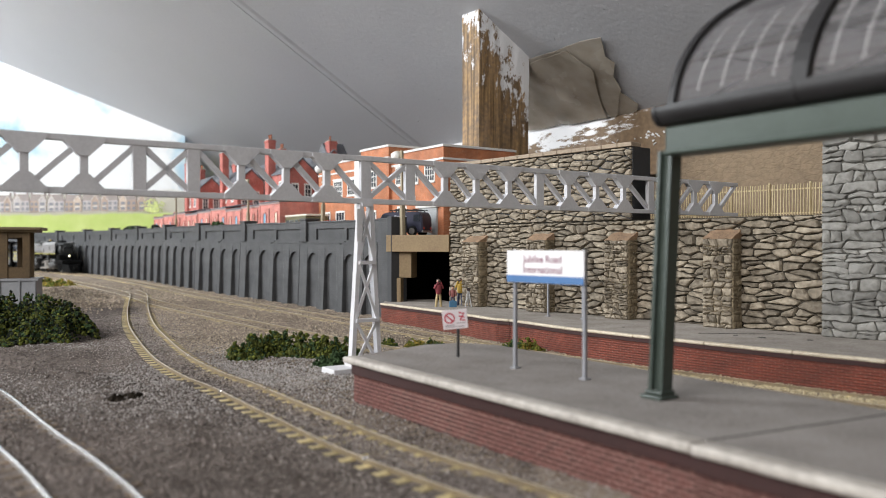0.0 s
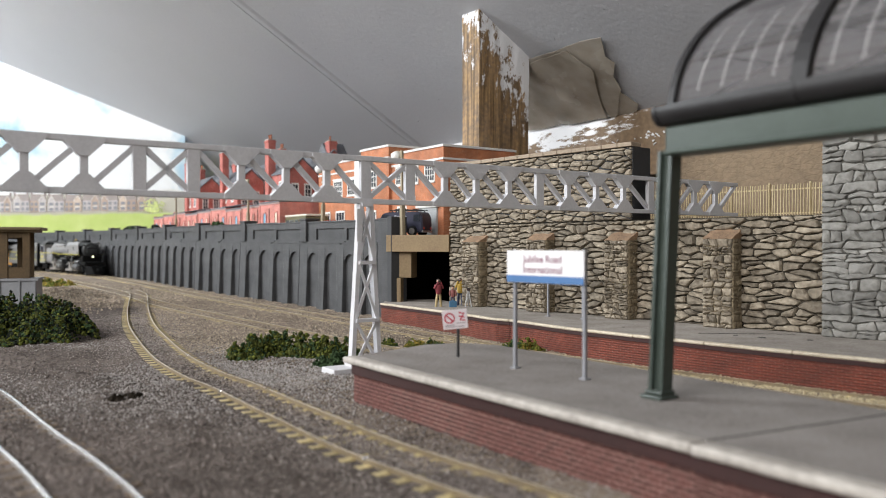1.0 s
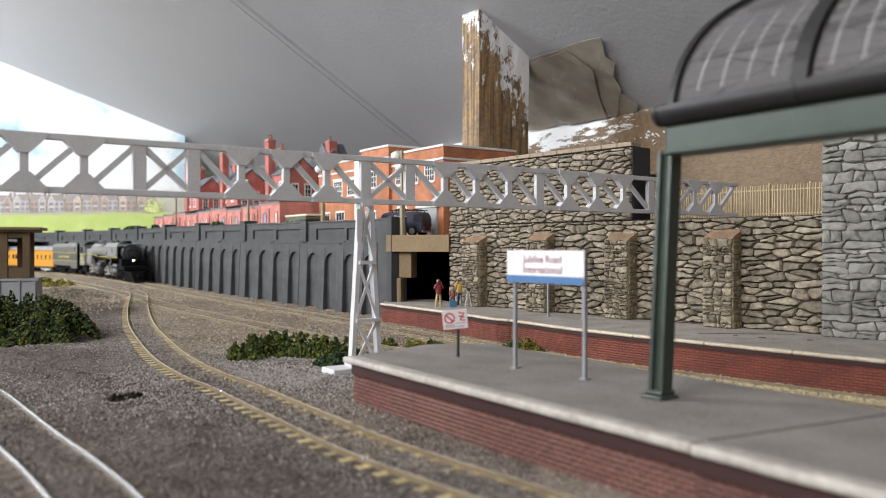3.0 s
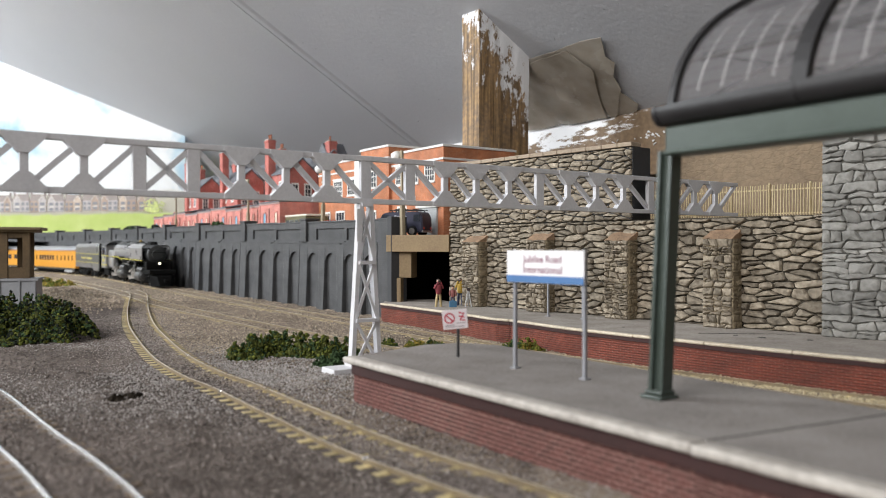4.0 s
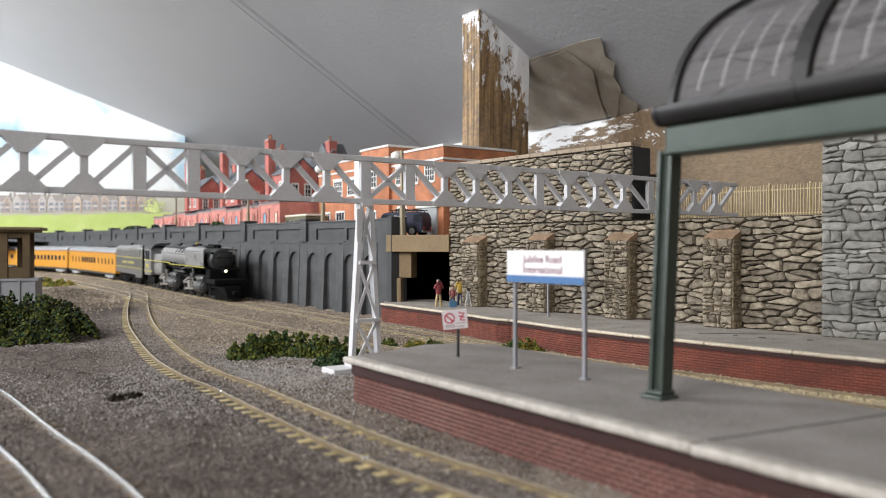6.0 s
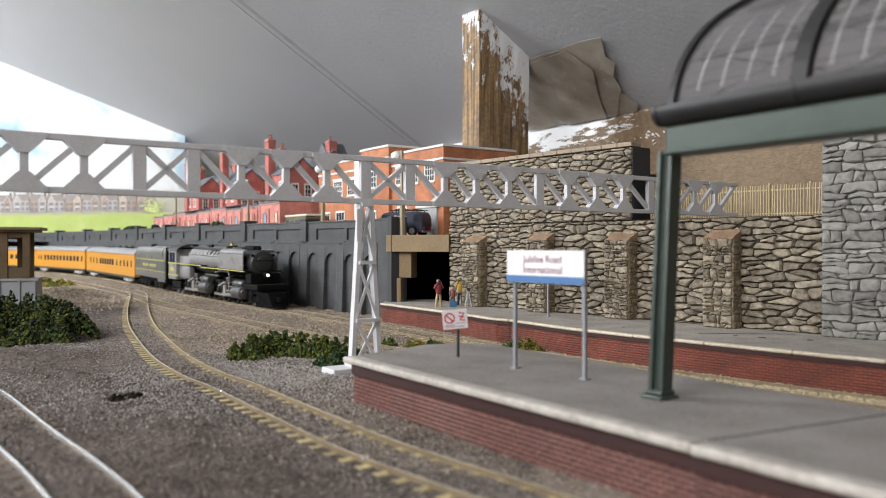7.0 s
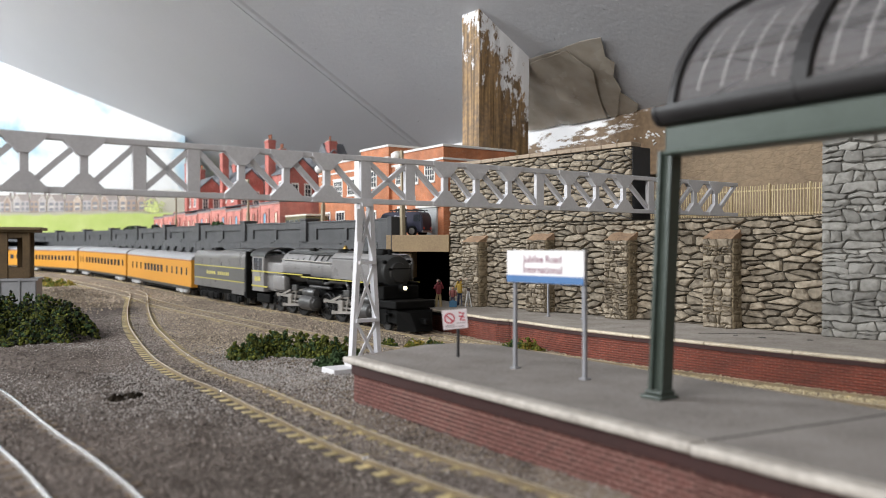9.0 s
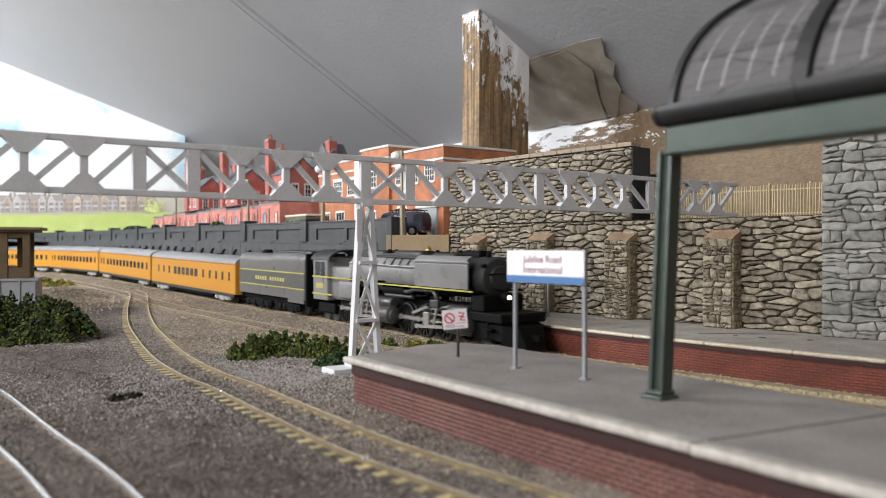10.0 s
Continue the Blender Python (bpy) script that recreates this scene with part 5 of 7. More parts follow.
for y in (CF + 1.2, CF - 38, CF - 76):
    slab(bm, [(x * 1.06 + 0.1, 93.6 + (z - 93.6) * 1.06) for x, z in half] + [(3.4, 95.3), (3.4, 90.1)], y - 0.7, y + 0.7)
part("gutter", bm, M_DARK, canopy, "dark grey half-round gutter", smooth=40)
VWID, VHGT, VZ = 90.0, 48.0, 91.5


def vault(a, inset=0.0):
    return (-2 + VWID - (VWID - inset) * math.cos(a), VZ + (VHGT - inset) * math.sin(a))


def vault_strip(bm, a0, a1, y0, y1, thick, n=18, inset=0.0):
    for k in range(n):
        u, w = a0 + (a1 - a0) * k / n, a0 + (a1 - a0) * (k + 1) / n
        p, q, r_, s_ = vault(u, inset), vault(w, inset), vault(w, inset + thick), vault(u, inset + thick)
        slab(bm, [p, q, r_, s_], y0, y1)
    bmesh.ops.remove_doubles(bm, verts=bm.verts, dist=0.001)
    return bm


RIBS = [CF - 2.6, CF - 38, CF - 73.5, CF - 109]
for y in RIBS:
    part("rib", vault_strip(bmesh.new(), 0, math.pi / 2, y - (2.0 if y < CF - 5 else 0.4), y + (2.0 if y < CF - 5 else 1.6), 2.4, inset=-0.4), M_DARK, canopy, "dark grey curved rib", smooth=40)
for y0, y1 in zip(RIBS[1:], RIBS):
    pane = part("pane", vault_strip(bmesh.new(), 0.09, math.pi / 2, y0 + 2.7, y1 - (2.7 if y1 < CF - 5 else 0.5), 0.5, inset=0.9), glass_mat("smoky_glass", (0.55, 0.54, 0.55), 0.12), canopy, "curved smoky clear glazing", smooth=40)
    pane.visible_shadow = False
    part("sill", vault_strip(bmesh.new(), 0.02, 0.09, y0 + 2.6, y1 - 2.6, 1.8), M_DARK, canopy)
    # Pale strips just under the glass stand for the reflections streaking it.
    for f in (0.22, 0.42, 0.62, 0.82):
        part("glazing_bar", vault_strip(bmesh.new(), 0.14, 0.62, y0 + (y1 - y0) * f - 0.4, y0 + (y1 - y0) * f + 0.4, 0.3, inset=1.6), mat("glazing_bar", (0.27, 0.27, 0.265), 0.4), canopy, "thin pale strip coloured as a reflection in the glass")
for y0, y1 in zip(RIBS[1:], RIBS):
    bm = bmesh.new()
    for a, b, ya, yb in ((0.12, 0.5, y1, y0), (0.5, 0.2, y1, y0), (0.5, 0.9, y1, y0), (0.9, 0.5, y1, y0)):
        p, q = vault(a, 9), vault(b, 9)
        bar(bm, (p[0], ya, p[1]), (q[0], yb, q[1]), 0.8, 0.8)
    part("truss", bm, M_DARK, canopy, "dark thin roof bracing under the glass")
for a in (0.36, 0.8, 1.5):
    part("purlin", vault_strip(bmesh.new(), a, a + 0.045, CN, CF - 5, 1.2, n=1, inset=2.4), M_DARK, canopy)

# ---------------------------------------------------------------- signs
M_SIGN = mat("sign_white", (0.84, 0.83, 0.85), 0.35, vary=0.03, bump=0)
M_BLUE = mat("sign_blue", (0.09, 0.2, 0.42), 0.4, vary=0.05, bump=0)
M_POST = mat("sign_post_grey", (0.27, 0.275, 0.3), 0.4, vary=0.1)
M_MAGENTA = mat("sign_letters", (0.17, 0.012, 0.06), 0.5, bump=0)


def words(body, size, place, parent, material, name="lettering"):
    cu = bpy.data.curves.new(name, 'FONT')
    cu.body, cu.size, cu.align_x, cu.extrude = body, size * S, 'CENTER', 0.00004
    cu.offset = 0.00002
    ob = new(name, cu)
    me = bpy.data.meshes.new_from_object(ob)
    bpy.data.objects.remove(ob)
    me.materials.append(material)
    ob = new(name, me)
    ob.parent = parent
    ob.matrix_basis = at(*place, rx=90)
    return ob


def station_sign(a, b, z, height, over, lettered, label):
    th = thing("station_sign", facing(a, b, z), label, "sign", "station name signs")
    L = dist(a, b)
    for x in (0, L):
        part("post", boxes((x - 0.6, x + 0.6, -0.6, 0.6, -0.2, height + 0.3), bevel=0.15), M_POST, th, "slate grey square post")
        part("post_foot", boxes((x - 1.3, x + 1.3, -1.3, 1.3, -0.2, 0.5), bevel=0.1), M_POST, th)
    board = part("board", boxes((-over, L + 1.0, -1.6, -0.75, height - 10.6, height), bevel=0.15), M_SIGN, th, "white sign board")
    part("blue_band", boxes((-over + 0.05, L + 0.95, -1.72, -1.5, height - 10.5, height - 8.2)), M_BLUE, board)
    mid = (L + 1 - over) / 2
    if lettered:
        words("Jubilee Road", 3.3, (mid - 0.6, -1.63, height - 3.9), board, M_MAGENTA)
        words("International", 3.3, (mid - 0.6, -1.63, height - 7.3), board, M_MAGENTA)
    return th


station_sign((24.3, 265.7), (43.6, 243.2), ZN, 39.6, 2.4, True, "white station name sign with blue band on two grey posts")
station_sign((64.5, 485), (82.5, 466), ZF, 35, 2.0, True, "white station name sign on thin grey posts on the far platform")

warn = thing("warning_sign", at(5.6, 292.9, ZN, 3), "small white no-trespass sign with red symbols on a black post", "sign")
part("post", rod(bmesh.new(), (0, 0, -0.2), (0, 0, 14), 0.55), mat("black_paint", (0.02, 0.02, 0.022), 0.5), warn)
bd = part("board", boxes((-4.6, 4.6, -1.1, -0.4, 10.5, 17.6), bevel=0.1), mat("sign_pinkish", (0.74, 0.68, 0.7), 0.4, vary=0.04), warn, m=at(0, 0, 0, 0, 0, 0) @ pose(0, 0, 0, 0, -5, 0))
M_RED = mat("sign_red", (0.5, 0.05, 0.08), 0.5, bump=0)
bm = bmesh.new()
for k in range(24):
    a, b = 2 * math.pi * k / 24, 2 * math.pi * (k + 1) / 24
    slab(bm, [(-2 + 2.0 * math.cos(a), 14.6 + 2.0 * math.sin(a)), (-2 + 2.0 * math.cos(b), 14.6 + 2.0 * math.sin(b)), (-2 + 1.5 * math.cos(b), 14.6 + 1.5 * math.sin(b)), (-2 + 1.5 * math.cos(a), 14.6 + 1.5 * math.sin(a))], -1.18, -1.0)
bar(bm, (-3.2, -1.1, 15.8), (-0.8, -1.1, 13.4), 0.15, 0.5)
part("red_ring", bm, M_RED, bd)
bm = bmesh.new()
for a, b in (((1.6, 16.4), (3.6, 16.0)), ((3.4, 16.0), (1.8, 13.6)), ((1.8, 13.8), (3.8, 13.4)), ((1.4, 15.2), (3.6, 14.6))):
    bar(bm, (a[0], -1.1, a[1]), (b[0], -1.1, b[1]), 0.15, 0.45)
part("red_symbol", bm, M_RED, bd)
part("text_bar", boxes((-3.8, -0.4, -1.15, -1.0, 11.8, 12.1), (-3.8, 3.6, -1.15, -1.0, 11.2, 11.5), (0.4, 3.8, -1.15, -1.0, 12.5, 12.8)), mat("print_grey", (0.35, 0.3, 0.32), 0.6), bd)

# ---------------------------------------------------------------- figures on the far platform
def figure(x, y, turn, colours, pose_up, label):
    """A painted model figure: one plain mesh."""
    bm = bmesh.new()
    n_before = 0
    marks = []

    def mark(slot):
        nonlocal n_before
        marks.extend([slot] * (len(bm.faces) - n_before))
        n_before = len(bm.faces)
    for sx in (-1, 1):
        rod(bm, (sx * 1.9, 0, 0), (sx * 0.9, 0, 9.6), 0.95)
    mark(0)
    lathe(bm, [(1.7, 9), (2.2, 11), (2.5, 15.5), (1.0, 16.6)], 10)
    for sx in (-1, 1):
        rod(bm, (sx * 2.5, 0, 15.6), (sx * 3.3, -0.8, 13), 0.75)
        rod(bm, (sx * 3.3, -0.8, 13), (sx * (0.9 if pose_up else 2.6), -2, 17.8 if pose_up else 10.5), 0.65)
    mark(1)
    bmesh.ops.create_icosphere(bm, subdivisions=2, radius=1.45, matrix=Matrix.Translation((0, 0, 18.2)))
    mark(2)
    bmesh.ops.create_icosphere(bm, subdivisions=2, radius=1.5, matrix=Matrix.Translation((0, 0.3, 18.7)) @ Matrix.Diagonal((1, 1, 0.8, 1)))
    if pose_up:
        box(bm, -1, 1, -2.6, -1.3, 17.6, 19, bevel=0.2)
    mark(3)
    bm.faces.ensure_lookup_table()
    for f_, s_ in zip(bm.faces, marks):
        f_.material_index = s_
    ob = part("figurine", bm, colours[0], None, smooth=50)
    for c in colours[1:]:
        ob.data.materials.append(c)
    ob.matrix_basis = at(x, y, ZF - 0.1, turn)
    return tagged(ob, label, "figurine", "model figures on the platform")


SKIN = mat("doll_skin", (0.5, 0.3, 0.2), 0.6)
HAIR = mat("doll_dark", (0.05, 0.035, 0.03), 0.6)
figure(-3.2, 562, 20, [mat("khaki", (0.42, 0.33, 0.17), 0.7), mat("maroon", (0.2, 0.03, 0.04), 0.7), SKIN, HAIR], True, "painted model figure in maroon jacket and khaki trousers")
figure(12.5, 575, -20, [mat("navy_cloth", (0.05, 0.06, 0.11), 0.7), mat("mustard", (0.42, 0.28, 0.05), 0.7), SKIN, HAIR], True, "painted model figure in mustard top and navy trousers")
small = figure(7, 568, 0, [mat("navy_cloth", (0.05, 0.06, 0.11)), mat("brown_cloth", (0.28, 0.1, 0.09), 0.7), SKIN, HAIR], False, "small painted model figure in brown top")
small.scale = (0.72, 0.72, 0.72)
tagged(part("suitcase", boxes((-2.6, 2.6, -1.2, 1.2, 0, 4.4), (-0.9, 0.9, -0.3, 0.3, 4.3, 5.2), bevel=0.3), mat("blue_case", (0.06, 0.16, 0.27), 0.5), None, m=at(7.0, 559, ZF - 0.05, 8)), "small blue suitcase on the platform", "suitcase")
tri = thing("tripod", at(18, 563, ZF), "tiny silver camera tripod on the platform", "tripod")
for k in range(3):
    a = math.radians(90 + 120 * k)
    part("leg", rod(bmesh.new(), (2.6 * math.cos(a), 2.6 * math.sin(a), 0), (0.3 * math.cos(a), 0.3 * math.sin(a), 11.5), 0.45, 6), mat("silver_paint", (0.62, 0.62, 0.62), 0.35, 0.3), tri)
part("camera_head", boxes((-1, 1, -1.3, 1.0, 11.3, 13.4), bevel=0.2), HAIR, tri)

# ---------------------------------------------------------------- foliage
M_LEAF = [mat("foam_%s" % n, c, 0.95, vary=0.35, grain=1500, blotch=180, bump=0.8, island=-0.4, spec=0.1) for n, c in
          (("green", (0.12, 0.135, 0.03)), ("deep", (0.045, 0.075, 0.034)), ("yellow", (0.26, 0.2, 0.045)), ("dark", (0.02, 0.025, 0.018)), ("olive", (0.075, 0.085, 0.024)))]


def bush(x, y, rx, ry, h, n, shades, label, seed, size=(1.2, 2.6)):
    """A clump of torn foam: hundreds of ragged crumbs on an uneven mound."""
    r = random.Random(seed)
    th = thing("bush", at(x, y, ground_height(x, y) - 0.4), label, "bush", "foam bushes")
    base = bmesh.new()
    bmesh.ops.create_icosphere(base, subdivisions=1, radius=1)
    bv = np.array([v.co for v in base.verts])
    bf = np.array([[v.index for v in f.verts] for f in base.faces])
    base.free()
    g = np.random.RandomState(seed)
    for shade in shades:
        vs, fs = [], []
        for j in range(n // len(shades)):
            a, d = r.uniform(0, 2 * math.pi), math.sqrt(r.random())
            u, w = d * math.cos(a), d * math.sin(a)
            lump = 0.5 + 0.9 * noise.noise((u * 1.8 + seed, w * 1.8, 0.3)) + 1.3 * noise.noise((u * 5 + seed, w * 5, 2.3)) + 0.5 * noise.noise((u * 11 + seed, w * 11, 5.3))
            edge = 1 + 0.35 * noise.noise((math.cos(a) * 1.7 + seed, math.sin(a) * 1.7, 7)) + 0.25 * noise.noise((math.cos(a) * 5 + seed, math.sin(a) * 5, 3))
            top = h * 0.78 * max(0.06, (1 - d * d) ** 0.6) * max(0.12, min(1.25, lump))
            z = top * (1 - r.random() ** 2 * 0.75)
            s_ = r.uniform(*size)
            vs.append(bv * s_ + g.uniform(-1, 1, bv.shape) * s_ * 0.5 + (u * rx * edge, w * ry * edge, z))
            fs.append(bf + len(bv) * j)
        me = bpy.data.meshes.new("foliage")
        me.from_pydata((np.vstack(vs) * S).tolist(), [], np.vstack(fs).tolist())
        me.materials.append(shade)
        ob = new("foliage", me)
        ob.parent = th
    return th


bush(-284, 497, 58, 56, 34, 15000, [M_LEAF[4], M_LEAF[1], M_LEAF[0], M_LEAF[3]], "large dark green foam bush by the tracks", 1, (0.4, 1.15))
bush(-100, 408, 13, 13, 13, 2000, [M_LEAF[0], M_LEAF[4], M_LEAF[1]], "green foam bush beside the gantry", 2, (0.35, 1.0))
bush(-85, 420, 22, 15, 14, 2800, [M_LEAF[0], M_LEAF[4], M_LEAF[1]], "deep green foam bush beside the gantry", 3, (0.35, 1.0))
bush(-60, 412, 17, 14, 13, 2000, [M_LEAF[0], M_LEAF[4], M_LEAF[1]], "deep green foam bush at the gantry foot", 4, (0.35, 1.0))
bush(-52, 380, 11, 9, 8, 800, [M_LEAF[1]], "low deep green foam bush at the gantry foot", 5, (0.35, 0.9))
bush(-500, 985, 45, 20, 11, 900, [M_LEAF[2], M_LEAF[0]], "yellowing foam bush at the far track side", 6, (0.9, 2.0))
bush(-340, 645, 24, 14, 13, 700, [M_LEAF[3]], "black-green foam scrap behind the bush", 7, (0.7, 1.6))
for k, (x, y, s_) in enumerate(((-31, 447, 5), (-16, 446, 7), (-5, 440, 7.5), (6, 436, 4), (38, 428, 8), (46, 424, 8.5))):
    bush(x, y, s_, s_ * 0.8, s_ * 1.0, 450, [M_LEAF[0], M_LEAF[2]] if k % 2 else [M_LEAF[1], M_LEAF[0]], "small green foam tuft between the tracks", 20 + k, (0.3, 0.8))
for k, (px, py) in enumerate(((232, 708), (205, 712))):
    yy = 81200 / (py - 436)
    bush((px - 784) / 1400 * yy, yy, 4.6 - 1.6 * k, 2.2, 2.6, 320, [mat("scrap_brown", (0.03, 0.024, 0.018), 0.95, vary=0.4, spec=0.1)], "dark foam scrap on the ballast", 40 + k, (0.3, 0.7))

# ---------------------------------------------------------------- town on the upper level
# Terrace brick with the shade of the upper walls put into its colour.
M_TERRACE_UP = brick_mat("terrace_brick_shaded", (0.45, 0.125, 0.1), (0.38, 0.1, 0.082), (0.5, 0.23, 0.195), 2.9, 1.0, 0.07, bump=0.3)
M_TERRACE = brick_mat("terrace_brick", (0.56, 0.2, 0.165), (0.49, 0.165, 0.135), (0.62, 0.34, 0.29), 2.9, 1.0, 0.07, bump=0.2)
M_OFFICE = brick_mat("office_brick", (0.47, 0.165, 0.07), (0.41, 0.14, 0.06), (0.5, 0.27, 0.17), 2.9, 1.0, 0.06, bump=0.2)
M_SLATE = mat("slate_roof", (0.13, 0.135, 0.15), 0.6, vary=0.2, grain=600, blotch=100)
M_FRAME = mat("window_white", (0.78, 0.77, 0.74), 0.4, vary=0.05, bump=0)
M_PANE = mat("window_pane_dark", (0.035, 0.04, 0.05), 0.08, bump=0, vary=0.3)
M_POT = mat("chimney_pot", (0.3, 0.11, 0.06), 0.8)
M_DOORS = [mat("door_%s" % n, c, 0.5) for n, c in (("cream", (0.6, 0.52, 0.42)), ("blue", (0.16, 0.36, 0.5)), ("brick_pink", (0.5, 0.3, 0.25)))]
# In these frames x runs along the street towards the eye, y away from it, so that the -y side faces the tracks.
STREET = ALONG - 90


def street(v, w):
    p = VW(v, w)
    return at(p[0], p[1], DECK - 0.1, STREET)


def window(parent, x, z, w, h, y=0.0, nx=2, nz=2, end=False, frame_mat=None):
    """A recessed pane with white frame, bars and sill. end: on the wall whose face looks along +x, at that x."""
    m = at(x, y, z) @ (pose(0, 0, 0, 0, 0, 90) if end else Matrix())
    fm = frame_mat or M_FRAME
    win = part("window", boxes((-w / 2, w / 2, -0.15, 0.3, 0, h)), M_PANE, parent, m=m)
    bm = bmesh.new()
    for a, b, c, d in ((-w / 2 - .8, -w / 2 + .5, 0, h), (w / 2 - .5, w / 2 + .8, 0, h), (-w / 2 - .8, w / 2 + .8, h - .5, h + 1.2), (-w / 2 - .8, w / 2 + .8, -.6, .6)):
        box(bm, a, b, -0.5, 0.2, c, d)
    for k in range(1, nx):
        xx = -w / 2 + w * k / nx
        box(bm, xx - .28, xx + .28, -0.35, 0.1, 0, h)
    for k in range(1, nz):
        zz = h * k / nz
        box(bm, -w / 2, w / 2, -0.35, 0.1, zz - .28, zz + .28)
    part("window_frame", bm, fm, win)
    part("sill", boxes((-w / 2 - 1, w / 2 + 1, -1.1, 0, -1.4, -0.3)), M_FRAME, win)
    return win


def gabled(bm, x0, x1, y0, y1, z, rise_, over=1.5):
    """Two roof planes with the ridge along x."""
    ym = (y0 + y1) / 2
    for ya, yb in ((y0 - over, ym), (y1 + over, ym)):
        zb = z - over * rise_ / (ym - y0)
        vs = [(x0 - over, ya, zb), (x1 + over, ya, zb), (x1 + over, yb, z + rise_), (x0 - over, yb, z + rise_)]
        lo = [bm.verts.new(p) for p in vs]
        hi = [bm.verts.new((p[0], p[1], p[2] + 1.4)) for p in vs]
        bm.faces.new(lo), bm.faces.new(hi[::-1])
        for i in range(4):
            bm.faces.new((lo[i], hi[i], hi[(i + 1) % 4], lo[(i + 1) % 4]))
    return bm


def chimney(parent, x, y, z0, z1, w=8, d=6, pots=2):
    ch = part("chimney", boxes((x - w / 2, x + w / 2, y - d / 2, y + d / 2, z0, z1), (x - w / 2 - .8, x + w / 2 + .8, y - d / 2 - .8, y + d / 2 + .8, z1 - 3, z1 - 1), bevel=0.15), M_TERRACE_UP, parent)
    part("cap", boxes((x - w / 2 - .5, x + w / 2 + .5, y - d / 2 - .5, y + d / 2 + .5, z1, z1 + 1)), mat("cap_stone", (0.45, 0.4, 0.36), 0.8), ch)
    for k in range(pots):
        part("chimney_pot", lathe(bmesh.new(), [(1.3, 0), (1.1, 5), (1.4, 6)], 10, Matrix.Translation((x - w / 4 + k * w / 2, y, z1 + 0.8))), M_POT, ch)
    return ch


def wedge_roof(bm, x0, x1, y0, y1, z0, z1):
    vs = [bm.verts.new(p) for p in ((x0, y0, z0), (x1, y0, z0), (x1, y1, z1), (x0, y1, z1), (x0, y0, z0 + 1.2), (x1, y0, z0 + 1.2), (x1, y1, z1 + 1.2), (x0, y1, z1 + 1.2))]
    for q in ((0, 3, 2, 1), (4, 5, 6, 7), (0, 1, 5, 4), (1, 2, 6, 5), (2, 3, 7, 6), (3, 0, 4, 7)):
        bm.faces.new([vs[i] for i in q])
    return bm


def terrace_house(v, w, label, end, first_door):
    """A two-storey terraced house: a long single-storey back range on the street, a rear wing and the main block behind."""
    h = thing("terraced_house", street(v, w), label, "house", "terraced houses")
    L, A = 162.5, -84.0
    # the back range: three units that step down one after another, each with its own lean-to roof
    for k, (x0, x1, top) in enumerate(((-L, -110, 35), (-109.5, -55, 36.5), (-54.5, 0, 38))):
        part("outhouse_wall", boxes((x0, x1, 0, 44, 0, top)), M_TERRACE, h, "pale red brick back range")
        part("outhouse_roof", wedge_roof(bmesh.new(), x0 - 0.2, x1 + 0.8, -1.6, 45, top - 0.2, top + 8), M_SLATE, h)
        part("eaves_board", boxes((x0, x1 + 0.4, -0.9, 0, top - 1.8, top)), mat("eaves_grey", (0.42, 0.3, 0.27), 0.7), h)
        part("party_wall", boxes((x0 - 0.8, x0 + 1.2, -0.8, 44, 0, top + 2.5), bevel=0.2), M_TERRACE, h)
    for k, x in enumerate((-9, -40, -73, -92, -127, -148)):
        bm = bmesh.new()
        arch = [(x - 3.4, 0), (x + 3.4, 0), (x + 3.4, 24)] + [(x + 3.4 * math.cos(a), 24 + 3.4 * math.sin(a)) for a in np.linspace(0.2, math.pi - 0.2, 7)] + [(x - 3.4, 24)]
        dr = part("door", slab(bm, arch, -0.35, 0.4), M_DOORS[(k + first_door) % 3], h)
        bm = bmesh.new()
        ring = [(x + 4.1 * math.cos(a), 24 + 4.1 * math.sin(a)) for a in np.linspace(0, math.pi, 9)]
        for p, q in zip(ring, ring[1:]):
            bar(bm, (p[0], -0.4, p[1]), (q[0], -0.4, q[1]), 0.9, 1.1)
        for sx in (-1, 1):
            bar(bm, (x + sx * 4.1, -0.4, 0), (x + sx * 4.1, -0.4, 24), 0.9, 1.1)
        part("door_surround", bm, M_TERRACE, dr)
    for x in (-27, -60, -112):
        part("drain_pipe", rod(bmesh.new(), (x, -0.8, 0.3), (x, -0.8, 32), 0.5, 6), mat("pipe_brown", (0.2, 0.09, 0.07), 0.6), h)
    part("wing_wall", boxes((A - 66, A, 44, 82, 0, 77)), M_TERRACE_UP, h)
    part("wing_roof", gabled(bmesh.new(), A - 66, A, 44, 82, 77, 17), M_SLATE, h)
    part("house_wall", boxes((A - L, A - 4, 82, 130, 0, 84)), M_TERRACE_UP, h)
    part("roof", gabled(bmesh.new(), A - L, A - 4, 82, 130, 84, 23), M_SLATE, h)
    for x0, yy0, yy1, z0, z1 in ((A, 44, 82, 77, 94), (A - 4, 82, 130, 84, 107)):
        bm = bmesh.new()
        ym = (yy0 + yy1) / 2
        vs = [bm.verts.new(p) for p in ((x0, yy0, z0), (x0, yy1, z0), (x0, ym, z1), (x0 - 1, yy0, z0), (x0 - 1, yy1, z0), (x0 - 1, ym, z1))]
        for q in ((0, 1, 2), (3, 5, 4), (0, 3, 4, 1), (1, 4, 5, 2), (2, 5, 3, 0)):
            bm.faces.new([vs[i] for i in q])
        part("gable", bm, M_TERRACE_UP, h)
    for x, z in ((A - 18, 52), (A - 44, 52)):
        window(h, x, z, 7.5, 15, y=44, nx=2, nz=3)
    window(h, A - 88, 52, 7.5, 15, y=82, nx=2, nz=3)
    window(h, A - 124, 52, 7.5, 15, y=82, nx=2, nz=3)
